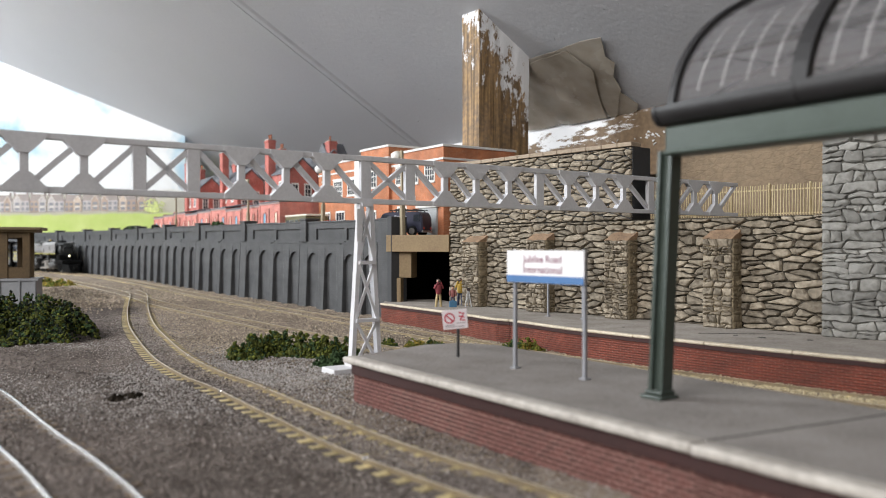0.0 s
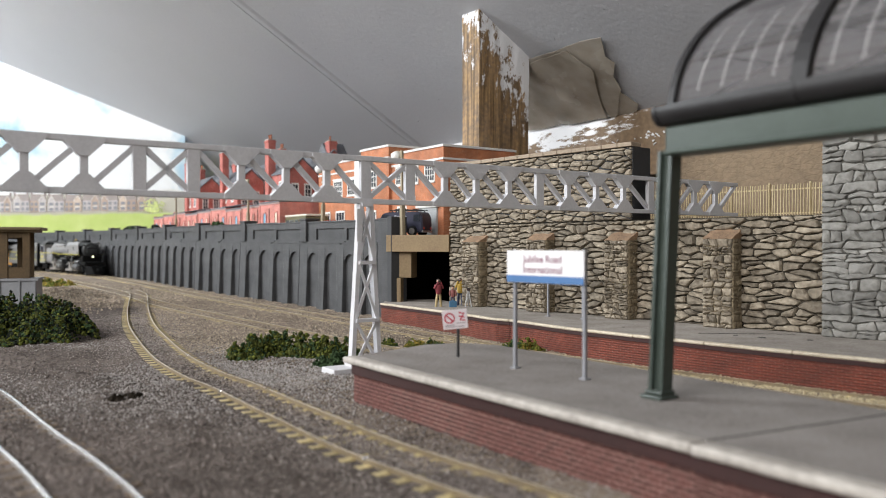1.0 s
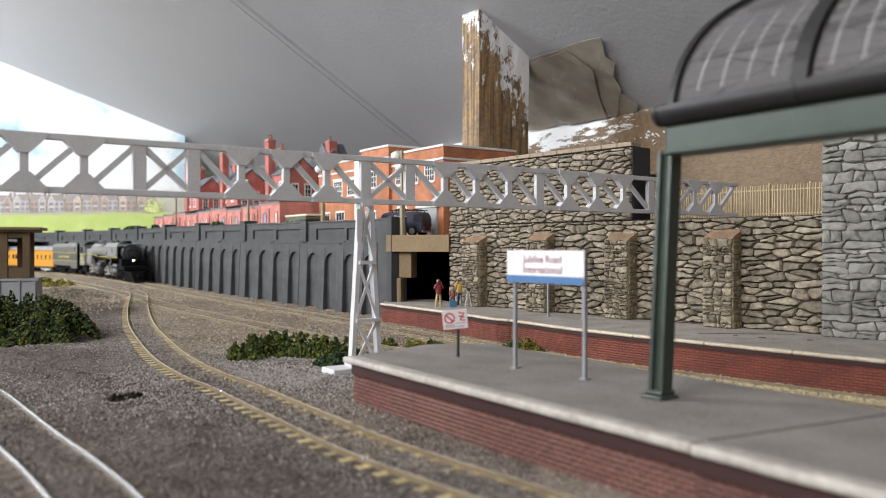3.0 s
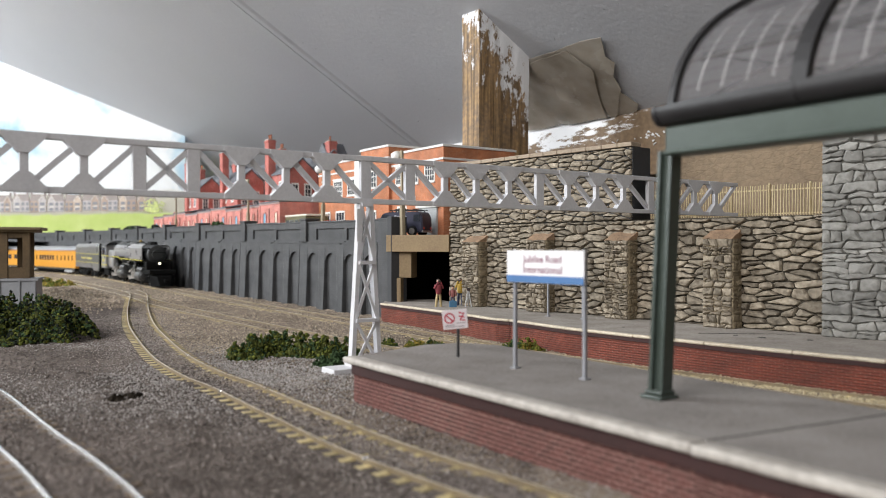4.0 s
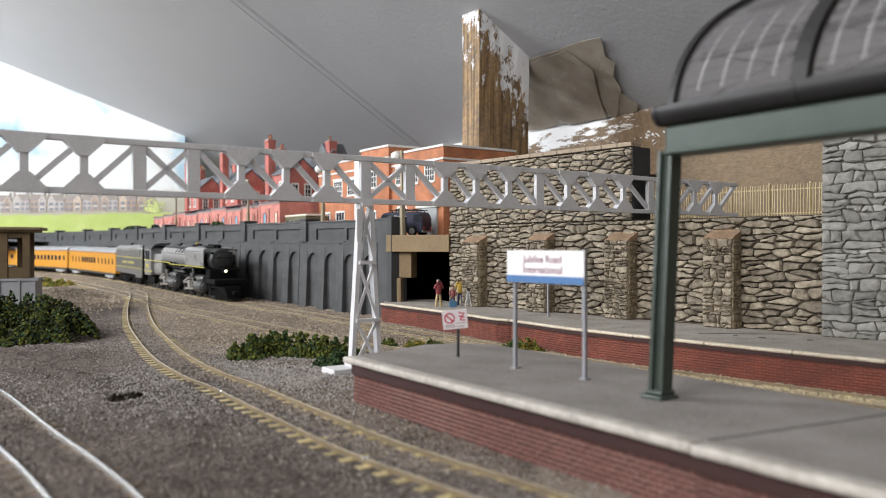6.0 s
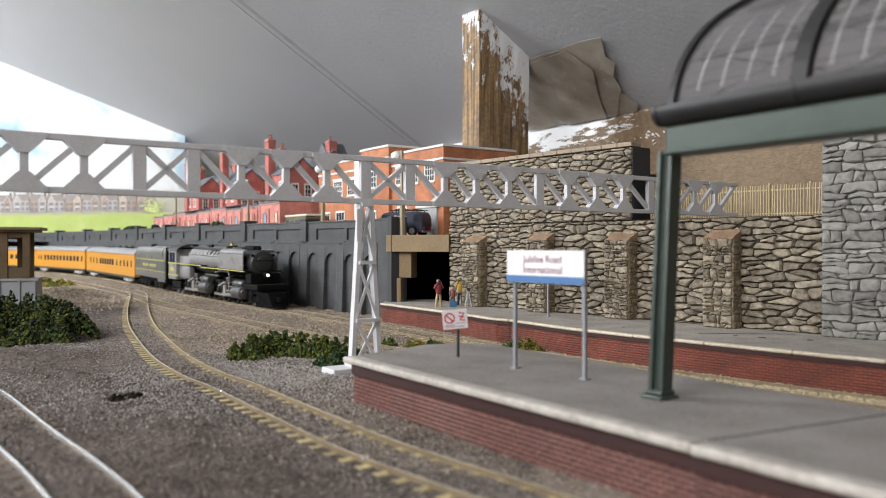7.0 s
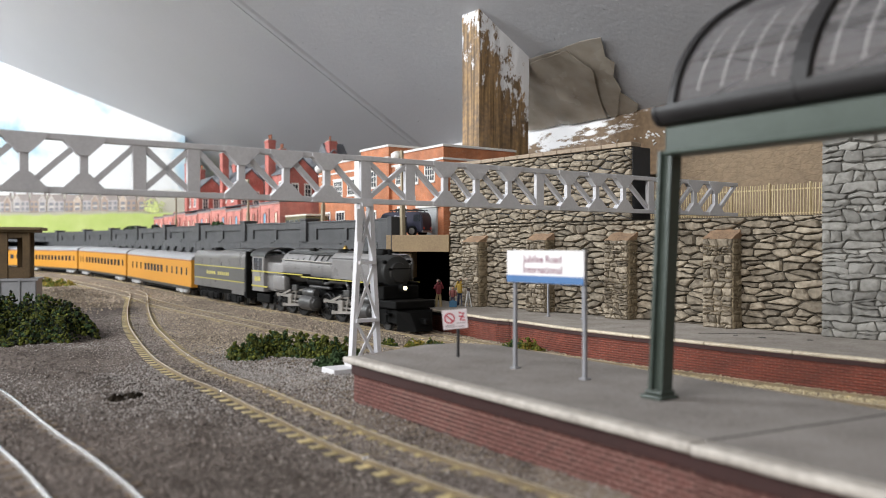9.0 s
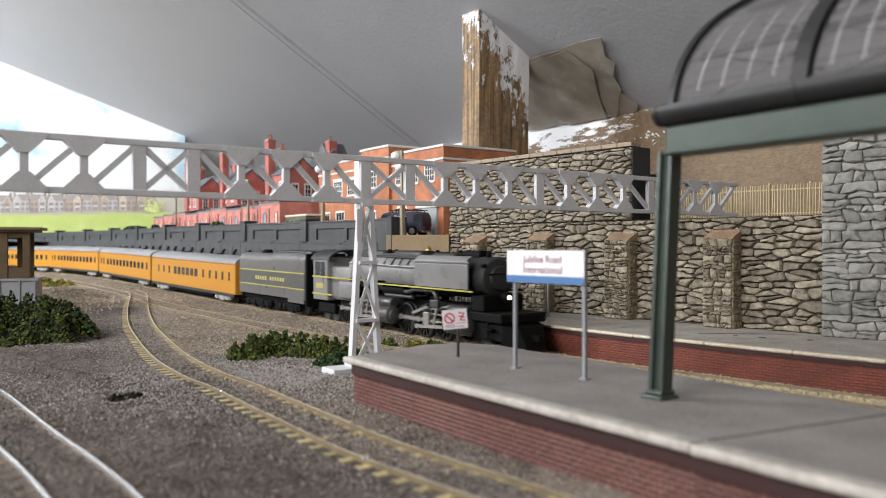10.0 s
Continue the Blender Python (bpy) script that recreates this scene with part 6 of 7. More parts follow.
    for yy in (54, 70):
        window(h, A, 48, 7.5, 16, y=yy, end=True, nx=2, nz=3)
    chimney(h, A - 50, 44, 30, 119, 11, 9)
    chimney(h, A - 12, 106, 60, 118, 11, 10, 1)
    chimney(h, A - 100, 80, 40, 116, 9, 8)
    part("downpipe", rod(bmesh.new(), (A - 66.8, 43, 36), (A - 66.8, 43, 77), 0.6), mat("black_paint", (0.02, 0.02, 0.022)), h)
    # coped gable between two roofs
    bm = slab(bmesh.new(), [(A - 40, 100), (A - 8, 100), (A - 24, 118)], 100, 128)
    part("dormer_roof", bm, M_SLATE, h)
    return h


terrace_house(322, 768, "red brick terraced house with slate roof and white sash windows", True, 0)
terrace_house(322, 931.5, "red brick terraced house with long back range and tall chimney", False, 1)
terrace_house(322, 1095, "red brick end terraced house beside the painted field", False, 2)

office = thing("office_building", street(362, 760), "orange brick flat-roofed office building with white trim", "building")
COPE_W = mat("white_coping", (0.74, 0.73, 0.71), 0.5, vary=0.06)
for x0, x1, y0, top in ((0, 98, 0, 75), (98, 150, -3, 81), (150, 232, 0, 73)):
    wl = part("wall", boxes((x0, x1, y0, 75, 0, top)), M_OFFICE, office)
    part("coping", boxes((x0 - 0.6, x1 + 0.6, y0 - 1, 76, top, top + 2.0), bevel=0.2), COPE_W, wl, "white coping")
    part("string_course", boxes((x0 - 0.4, x1 + 0.5, y0 - 0.8, 75.6, top - 10.5, top - 8.8), bevel=0.15), COPE_W, wl, "white string course")
for x, z, w in ((18, 42, 14), (45, 42, 18), (75, 42, 18), (118, 46, 20), (165, 46, 14), (187, 46, 14), (212, 46, 14)):
    window(office, x, z, w, 15, y=-3.02 if 98 < x < 150 else 0, nx=4, nz=3)
    part("lintel", boxes((x - w / 2 - 1.5, x + w / 2 + 1.5, -4 if 98 < x < 150 else -0.9, 0.2, z + 15.8, z + 17.4)), COPE_W, office)
for x, z, w in ((20, 10, 14), (50, 10, 18), (118, 8, 18), (168, 10, 14)):
    window(office, x, z, w, 16, y=-3.02 if 98 < x < 150 else 0, nx=3, nz=2)
part("white_panel", boxes((84, 97.5, -2.5, 0.2, 0, 78), bevel=0.2), COPE_W, office, "tall white entrance panel")
shutter = part("roller_shutter", boxes((196, 224, -0.6, 0.3, 0, 24)), mat("shutter_grey", (0.45, 0.46, 0.47), 0.4, 0.3), office, "grey corrugated roller shutter")
for k in range(12):
    part("slat", boxes((196.2, 223.8, -1.4, -0.5, k * 2 + 0.2, k * 2 + 1.6)), MATS["shutter_grey"], shutter)
part("shutter_box", boxes((194, 226, -3, 0.2, 24, 29), bevel=0.3), COPE_W, office)
part("fascia_sign", boxes((176, 190, -1.0, 0.2, 30, 35)), M_SIGN, office, "blank white wall sign")

# street lamps
def street_lamp(w, v=320, lean=0.0):
    th = thing("street_lamp", street(v, w) @ pose(0, 0, 0, 0, lean, 0), "tan wooden lamp post with round white lamp", "street lamp", "street lamps on the upper road")
    part("post", boxes((-1.9, 1.9, -1.5, 1.5, 0, 30), (-1.2, 1.2, -1.0, 1.0, 30, 66), bevel=0.3), mat("lamp_post_tan", (0.3, 0.25, 0.17), 0.7), th)
    part("arm", bar(bmesh.new(), (0, 0, 65), (-6, -1, 66), 1.0, 1.0), MATS["lamp_post_tan"], th)
    bm = bmesh.new()
    bmesh.ops.create_uvsphere(bm, u_segments=16, v_segments=10, radius=4.2, matrix=Matrix.Translation((-6, -1.5, 62)) @ Matrix.Diagonal((1, 1, 0.95, 1)))
    part("globe", bm, mat("lamp_globe", (0.85, 0.84, 0.82), 0.3, vary=0.03), th, smooth=60)
    return th


for w, v, lean in ((521, 319, -1), (655, 316, 2), (842, 316, 0), (1120, 316, 0)):
    street_lamp(w, v, lean)


# parked vehicles
M_TYRE = mat("tyre", (0.015, 0.015, 0.016), 0.8)
M_HUB = mat("hub", (0.7, 0.69, 0.66), 0.5)


def vehicle(name, v, w, turn, length, width, height, paint, label, profile, glass_rows, category):
    th = thing(name, street(v, w) @ pose(0, 0, 0, 0, 0, turn), label, category)
    bm = slab(bmesh.new(), [(x * length, z * height) for x, z in profile], -width / 2, width / 2)
    bmesh.ops.bevel(bm, geom=bm.edges[:], offset=0.7, segments=2, affect='EDGES')
    body = part("body", bm, paint, th, smooth=40)
    for x0, x1, z0, z1 in glass_rows:
        for sy in (-1, 1):
            y = sy * width / 2
            part("side_window", boxes((x0 * length, x1 * length, min(y, y + sy * .25), max(y, y + sy * .25), z0 * height, z1 * height)), M_PANE, body)
    for x in (0.2, 0.8):
        for sy in (-1, 1):
            wh = part("wheel", lathe(bmesh.new(), [(2.6, 0), (4.0, 0.2), (4.2, 1.2), (4.0, 2.4), (2.6, 2.6)], 18, mm(x * length, sy * (width / 2 - 1.0), 4.2) @ (LEVEL_Y if sy > 0 else pose(0, 0, 0, 90))), M_TYRE, th, smooth=40)
            part("hub", lathe(bmesh.new(), [(2.6, 2.5), (2.4, 2.8), (0.8, 3.0)], 14, mm(x * length, sy * (width / 2 - 1.0), 4.2) @ (LEVEL_Y if sy > 0 else pose(0, 0, 0, 90))), M_HUB, wh)
    part("bumper", boxes((-0.8, 0.6, -width / 2, width / 2, 3, 4.6), (length - 0.6, length + 0.8, -width / 2, width / 2, 3, 4.6), bevel=0.3), mat("chrome_grey", (0.3, 0.3, 0.31), 0.3, 0.6), th)
    for sy in (-1, 1):
        part("lamp", boxes((length - 0.2, length + 0.5, sy * width * 0.36 - 1, sy * width * 0.36 + 1, 5.5, 7.5), bevel=0.2), mat("lamp_red", (0.4, 0.04, 0.03), 0.3), th)
    return th


VAN = [(0, 0.16), (1, 0.16), (1, 0.75), (0.94, 1.0), (0.28, 1.0), (0.16, 0.92), (0.07, 0.58), (0, 0.5)]
van = vehicle("van", 337, 520, 4, 43, 18, 19.5, mat("navy_van", (0.012, 0.013, 0.04), 0.55, vary=0.15), "navy blue parked van with white lettering bars and roof rack", VAN, ((0.16, 0.3, 0.6, 0.9), (0.82, 0.95, 0.6, 0.88)), "van")
van.matrix_basis = at(-52, 652, DECK - 0.1, -24)
part("lettering_bar", boxes((21, 29, -9.4, -9.1, 15.2, 16.2), (21, 28, -9.4, -9.1, 13.4, 14.2), (18, 20, -9.4, -9.1, 12, 16.6)), mat("pale_print", (0.55, 0.57, 0.65), 0.5), van)
for yy in (-7, 0, 7):
    part("rack_bar", boxes((13, 40, yy - .4, yy + .4, 20.6, 21.3), (15, 15.8, yy - .4, yy + .4, 19.2, 20.6), (37, 37.8, yy - .4, yy + .4, 19.2, 20.6)), M_TYRE, van)
for xx in (18, 26, 34):
    part("rack_bar", boxes((xx, xx + 1, -8, 8, 21.2, 21.9)), M_TYRE, van)
BUS = [(0, 0.12), (1, 0.12), (1, 0.86), (0.96, 1.0), (0.04, 1.0), (0, 0.86)]
bus = vehicle("minibus", 338, 764, 0, 52, 24, 23, mat("olive_bus", (0.11, 0.1, 0.045), 0.35), "olive and cream parked minibus", BUS, ((0.06, 0.2, 0.55, 0.8), (0.25, 0.42, 0.55, 0.8), (0.47, 0.64, 0.55, 0.8), (0.69, 0.9, 0.55, 0.8)), "minibus")
part("roof", boxes((-0.3, 52.3, -12.4, 12.4, 21.6, 23.8), bevel=0.9), mat("cream_paint", (0.72, 0.68, 0.58), 0.4), bus, "cream roof")
CAR = [(0, 0.25), (1, 0.25), (1, 0.6), (0.86, 0.66), (0.72, 1.0), (0.3, 1.0), (0.16, 0.66), (0, 0.58)]
vehicle("car", 335, 686, 3, 40, 18, 16, mat("red_car", (0.32, 0.03, 0.03), 0.25, coat=0.5), "small red parked car", CAR, ((0.3, 0.5, 0.68, 0.93), (0.53, 0.73, 0.68, 0.93)), "car")

# scraps of scenic foam lodged on the parapet
for k, s_ in enumerate((330, 560, 640, 650, 665, 690)):
    p = wall_at(s_)
    r = random.Random(60 + k)
    bm = bmesh.new()
    for _ in range(26):
        got = bmesh.ops.create_icosphere(bm, subdivisions=1, radius=r.uniform(1, 2.4), matrix=Matrix.Translation((r.gauss(0, 4.5), r.gauss(3, 2), r.uniform(0, 3))))
        for v in got["verts"]:
            v.co += Vector((r.uniform(-1, 1), r.uniform(-1, 1), r.uniform(-1, 1))) * 0.7
    ob = part("foam_scrap", bm, M_LEAF[3 if k % 2 else 1])
    zr = min(rise(p[1]) - 0.5, 9)
    ob.matrix_basis = at(p[0], p[1], ZT + 1.4 + zr * 0.4, STREET)
    tagged(ob, "scrap of dark green foam on the parapet", "foam scrap", "foam scraps on the parapet")

# ---------------------------------------------------------------- lineside hut
hut = thing("lineside_hut", at(-375, 712, rise(712), 20), "brown timber lineside hut on a pale panelled base", "hut")
M_HUTW = mat("hut_timber", (0.1, 0.064, 0.028), 0.7, vary=0.25, blotch=60)
part("base", boxes((-80, 8, 0, 40, -2, 24), bevel=0.4), mat("hut_base", (0.27, 0.28, 0.3), 0.6, vary=0.12, blotch=60), hut, "pale blue-grey panelled base")
part("base_cap", boxes((-82, 9.5, -1.5, 41, 24, 26.2), bevel=0.3), MATS["hut_base"], hut)
for x in (-70, -54, -38, -22, -6, 6.4):
    part("batten", boxes((x - 0.9, x + 0.9, -1.2, 0.2, 0, 24)), MATS["hut_base"], hut)
for x0, x1 in ((-4, 2), (-26, -16), (-50, -41), (-78, -70)):
    part("corner_post", boxes((x0, x1, 6, 10, 26.2, 70), bevel=0.3), M_HUTW, hut)
part("back_wall", boxes((-78, -23, 32, 35, 26.2, 70), (-12, 2, 32, 35, 26.2, 70), (-23, -12, 32, 35, 26.2, 36), (-23, -12, 32, 35, 62, 70)), M_HUTW, hut)
part("boarding", boxes((-78, 2, 7, 9, 26.2, 36), (-78, 2, 7, 9, 63, 70)), M_HUTW, hut)
part("window_post", boxes((-20.5, -19, 7.2, 8.8, 36, 63), (-32, -31, 7.2, 8.8, 36, 63)), mat("cream_paint", (0.72, 0.68, 0.58)), hut)
part("roof", boxes((-90, 12, -2, 46, 70, 72.4), (-86, 8, 2, 42, 68, 70), bevel=0.3), mat("hut_roof", (0.14, 0.1, 0.05), 0.7), hut, "flat overhanging timber roof")

# ---------------------------------------------------------------- the train
M_GREY = mat("loco_grey", (0.2, 0.195, 0.195), 0.3, vary=0.12, blotch=70, spec=0.5)
M_GRAPH = mat("loco_graphite", (0.026, 0.027, 0.027), 0.5, vary=0.2, blotch=70, spec=0.4)
M_BLK = mat("loco_black", (0.005, 0.005, 0.005), 0.65, vary=0.3, blotch=90, spec=0.1)
M_STRIPE = mat("loco_yellow", (0.44, 0.39, 0.075), 0.4, vary=0.05)
M_RODS = mat("rod_steel", (0.34, 0.32, 0.295), 0.4, 0.5, vary=0.2)
M_WHEEL = mat("wheel_dark", (0.012, 0.012, 0.012), 0.5, 0.1, vary=0.3)
M_CYL = mat("cylinder_grey", (0.075, 0.075, 0.075), 0.38, 0.3, vary=0.2)


def tube_x(bm, x0, x1, z, r0, r1=None, y=0.0, n=28):
    """A turned form along x."""
    return lathe(bm, [(r0, x0), (r1 or r0, x1)], n, mm(0, y, z) @ LEVEL_X)


def build_loco():
    th = thing("steam_locomotive", Matrix(), "two-tone grey articulated steam locomotive with yellow stripes", "locomotive")
    part("boiler", lathe(bmesh.new(), [(12.8, -62), (12.6, -20), (11.8, -10), (11.5, 34)], 36, mm(0, 0, 37.5) @ LEVEL_X), M_GREY, th, "light grey boiler jacket", smooth=40)
    part("smokebox", lathe(bmesh.new(), [(11.8, 34), (11.8, 87), (10.6, 90), (4, 92)], 36, mm(0, 0, 37.5) @ LEVEL_X), M_GRAPH, th, "graphite smokebox", smooth=40)
    for x in (-50, -32, -12, 6, 22):
        part("boiler_band", lathe(bmesh.new(), [(12.9 if x < -15 else 12.1, x), (12.9 if x < -15 else 12.1, x + 0.7)], 36, mm(0, 0, 37.5) @ LEVEL_X, cap=False), M_GREY, th)
    bm = boxes((-92, -58, -13, 13, 16, 40), bevel=2.0)
    part("firebox", bm, M_GREY, th, smooth=40)
    for x, l, h in ((-40, 30, 52), (4, 34, 52), (44, 26, 51)):
        bm = bmesh.new()
        box(bm, x - l / 2, x + l / 2, -6.2, 6.2, 44, h, bevel=2.2)
        part("sand_dome", bm, M_GRAPH, th, smooth=50)
    part("smoke_stack", boxes((60, 78, -4, 4, 46, 52.6), bevel=1.4), M_BLK, th, smooth=50)
    part("bell", lathe(bmesh.new(), [(2.0, 0), (1.6, 1.4), (0.8, 2.6)], 12, mm(20, 0, 52)), mat("brass", (0.22, 0.15, 0.04), 0.4, 0.7), th)
    for sy in (-1, 1):
        bm = bmesh.new()
        for a, b in (((-58, 5.5, 49.5), (30, 5.2, 49)), ((-58, 8, 48), (32, 7.6, 47.4))):
            rod(bm, (a[0], sy * a[1], a[2]), (b[0], sy * b[1], b[2]), 0.7)
        for x in np.arange(-56, 30, 9.5):
            rod(bm, (x, sy * 4.6, 50), (x + 2.5, sy * 11.6, 43), 0.45, 6)
        part("sand_pipe", bm, M_GRAPH, th, "dark boiler-top piping", smooth=50)
        part("top_casing", boxes((-60, 34, min(sy * 2, sy * 7), max(sy * 2, sy * 7), 47.6, 49.4), bevel=0.5), M_GRAPH, th)
    for x in (-24, -16, 30, 54, 84):
        part("top_fitting", lathe(bmesh.new(), [(1.6, 0), (1.6, 3), (0.8, 4)], 10, mm(x, rnd.uniform(-3, 3), 48.6)), M_BLK, th)
    for sy in (-1, 1):
        lo, hi = min(sy * 15, sy * 18), max(sy * 15, sy * 18)
        part("running_board", boxes((-60, -14, min(sy * 11, sy * 17.6), max(sy * 11, sy * 17.6), 31.4, 32.4), (-14, 90, min(sy * 11, sy * 17.6), max(sy * 11, sy * 17.6), 30, 31)), M_BLK, th)
        y0, y1 = min(sy * 17.5, sy * 17.9), max(sy * 17.5, sy * 17.9)
        part("stripe", boxes((-88, -14, y0, y1, 31.6, 32.5), (-16, 90, y0, y1, 30.2, 31.1)), M_STRIPE, th, "yellow running-board stripe")
        # the deflector stands upright and curls inwards along its top
        bm = bmesh.new()
        outer = [(16.6, 31.4), (16.6, 44.5)] + [(11.6 + 5 * math.cos(a), 44.5 + 5 * math.sin(a)) for a in np.linspace(0.2, 1.5, 7)]
        inner = [(15.8, 31.4), (15.8, 44.5)] + [(11.6 + 4.2 * math.cos(a), 44.5 + 4.2 * math.sin(a)) for a in np.linspace(0.2, 1.5, 7)]
        for (p, q), (u, w) in zip(zip(outer, outer[1:]), zip(inner, inner[1:])):
            vs = [bm.verts.new((x, sy * y, z)) for x in (30, 84 if q[1] < 47 else 82.5) for y, z in (p, q, w, u)]
            for f_ in ((0, 1, 5, 4), (2, 3, 7, 6), (0, 3, 2, 1), (4, 5, 6, 7), (0, 4, 7, 3), (1, 2, 6, 5)):
                bm.faces.new([vs[i] for i in f_])
        bmesh.ops.remove_doubles(bm, verts=bm.verts, dist=0.01)
        part("smoke_deflector", bm, M_GREY, th, "light grey smoke deflector", smooth=40)
        bm = bmesh.new()
        rod(bm, (-60, sy * 13.4, 43), (30, sy * 12.8, 42), 0.45)
        part("handrail", bm, M_RODS, th)
        bm = bmesh.new()
        for a, b in (((-8, 27), (20, 27)), ((20, 27), (28, 29)), ((28, 29), (48, 29)), ((48, 29), (51, 26)), ((51, 26), (51, 21))):
            rod(bm, (a[0], sy * 14.5, a[1]), (b[0], sy * 14.5, b[1]), 1.3)
        rod(bm, (-6, sy * 15, 24), (26, sy * 15, 24), 1.1)
        part("steam_pipe", bm, M_CYL, th, smooth=50)
        part("air_tank", tube_x(bmesh.new(), -10, 16, 27.5, 2.9, y=sy * 13.2), M_BLK, th, smooth=50)
        part("ash_pan", boxes((-72, -50, min(sy * 10, sy * 16), max(sy * 10, sy * 16), 18, 30), bevel=1.5), M_GREY, th, smooth=40)
        for cx in (74, -7):
            cyl = part("cylinder", lathe(bmesh.new(), [(4.6, -10), (5.6, -9.2), (5.6, 9.2), (4.6, 10), (2.2, 10.4)], 24, mm(cx, sy * 14.6, 11.5) @ LEVEL_X), M_CYL, th, smooth=40)
            part("valve_chest", lathe(bmesh.new(), [(2.6, -9), (3.4, -8), (3.4, 8), (2.6, 9)], 18, mm(cx, sy * 14.2, 19) @ LEVEL_X), M_CYL, cyl, smooth=40)
            bm = bmesh.new()
            bar(bm, (cx - 10, sy * 15.4, 11.5), (cx - 32, sy * 15.4, 11.5), 1.2, 1.0)
            bar(bm, (cx - 10, sy * 14, 15.4), (cx - 34, sy * 14, 15.4), 1.0, 1.2)
            bar(bm, (cx - 10, sy * 14, 21), (cx - 38, sy * 14, 17), 0.9, 1.2)
            bar(bm, (cx - 20, sy * 16, 22), (cx - 24, sy * 16, 8), 0.9, 1.2)
            bar(bm, (cx - 12, sy * 17, 9.2), (cx - 40, sy * 17, 7.6), 1.0, 1.9)
            bar(bm, (cx - 30, sy * 16.4, 19.5), (cx - 46, sy * 16.4, 15.0), 0.9, 1.5)
            lathe(bm, [(1.5, -0.8), (1.5, 0.8)], 12, mm(cx - 40, sy * 17, 7.6) @ LEVEL_Y)
            part("valve_gear", bm, M_RODS, th)
            part("cylinder_cover", lathe(bmesh.new(), [(4.0, 10.2), (3.6, 11.2), (1.2, 11.8)], 20, mm(cx, sy * 14.6, 11.5) @ LEVEL_X), M_CYL, cyl, "grey domed cylinder cover", smooth=40)
            part("gear_hanger", boxes((cx - 27, cx - 19, min(sy * 14.4, sy * 16.8), max(sy * 14.4, sy * 16.8), 19.5, 24), bevel=0.5), M_CYL, th)
            part("crosshead", boxes((cx - 34, cx - 28, min(sy * 14.8, sy * 17), max(sy * 14.8, sy * 17), 9, 16.5), bevel=0.4), M_RODS, th)
    part("chassis", boxes((-84, 84, -6, 6, 6, 22), bevel=0.6), M_BLK, th)
    cab = part("cab", boxes((-112, -88, -16.6, 16.6, 15, 46), bevel=0.8), M_GREY, th, "grey cab")
    bm = bmesh.new()
    n = 12
    ring = [(17.4 * math.cos(a), 44.5 + 7.5 * math.sin(a)) for a in np.linspace(0, math.pi, n)]
    for p, q in zip(ring, ring[1:]):
        vs = [bm.verts.new((x, y, z)) for x in (-114, -84) for y, z in (p, q, (q[0] * .94, q[1] - 1), (p[0] * .94, p[1] - 1))]
        for f_ in ((0, 1, 5, 4), (2, 3, 7, 6), (0, 3, 2, 1), (4, 5, 6, 7)):
            bm.faces.new([vs[i] for i in f_])
    bmesh.ops.remove_doubles(bm, verts=bm.verts, dist=0.01)
    part("cab_roof", bm, M_GRAPH, cab, smooth=50)
    for sy in (-1, 1):
        y0, y1 = min(sy * 16.5, sy * 16.9), max(sy * 16.5, sy * 16.9)
        part("cab_window", boxes((-108, -100, y0, y1, 33, 43), (-98.5, -92, y0, y1, 33, 43)), M_PANE, cab)
        part("number_bar", boxes(*[(-106 + k * 3.1, -104 + k * 3.1, y0, y1 + .05, 23.5, 27.5) for k in range(4)]), mat("lettering_yellow", (0.5, 0.44, 0.12)), cab)
        part("stripe", boxes((-112, -80, min(sy * 16.6, sy * 17.1), max(sy * 16.6, sy * 17.1), 19, 20.2), (-112, -86, min(sy * 16.6, sy * 17.1), max(sy * 16.6, sy * 17.1), 31.4, 32.6)), M_STRIPE, cab)
    # pilot
    part("pilot_deck", boxes((84, 112, -15.5, 15.5, 15, 20), (84, 95, -14, 14, 20, 29), (84, 111, -12.5, 12.5, 5, 15), bevel=0.8), M_BLK, th)
    bm = bmesh.new()
    vs = [bm.verts.new(p) for p in ((111, -14, 14), (111, 14, 14), (111, -14, 1.5), (111, 14, 1.5), (121, -4, 4), (121, 4, 4), (122, -6, 1.5), (122, 6, 1.5), (117, -8, 13), (117, 8, 13))]
    bmesh.ops.convex_hull(bm, input=bm.verts)
    part("pilot", bm, M_BLK, th)
    for k in range(9):
        part("pilot_bar", bar(bmesh.new(), (112.2, -12 + 3 * k, 13), (121.5 - abs(k - 4) * 1.6, (-12 + 3 * k) * 0.55, 2), 0.7, 0.7), M_GRAPH, th)
    part("coupler", boxes((118, 125, -1.6, 1.6, 6, 9.5), bevel=0.5), M_BLK, th)
    part("headlight_case", lathe(bmesh.new(), [(2.6, 95), (3.0, 99.5)], 18, mm(0, 0, 27.5) @ LEVEL_X), M_BLK, th)
    part("headlight", lathe(bmesh.new(), [(1.3, 99.4), (0.95, 100.2)], 18, mm(0, 0, 27.5) @ LEVEL_X), mat("headlamp_glow", (1, 0.9, 0.7), 0.3, bump=0, emit=((1.0, 0.88, 0.6), 5)), th, "lit warm white headlight")
    for sy in (-1, 1):
        part("classification_lamp", lathe(bmesh.new(), [(1.2, 0), (1.2, 2.4)], 10, mm(88, sy * 9.6, 44.5) @ LEVEL_X), M_BLK, th)
        part("step", boxes((96, 104, min(sy * 13, sy * 16), max(sy * 13, sy * 16), 5, 6), (96, 104, min(sy * 13, sy * 16), max(sy * 13, sy * 16), 11, 12), (99, 100, min(sy * 14, sy * 15), max(sy * 14, sy * 15), 5, 17)), M_BLK, th)
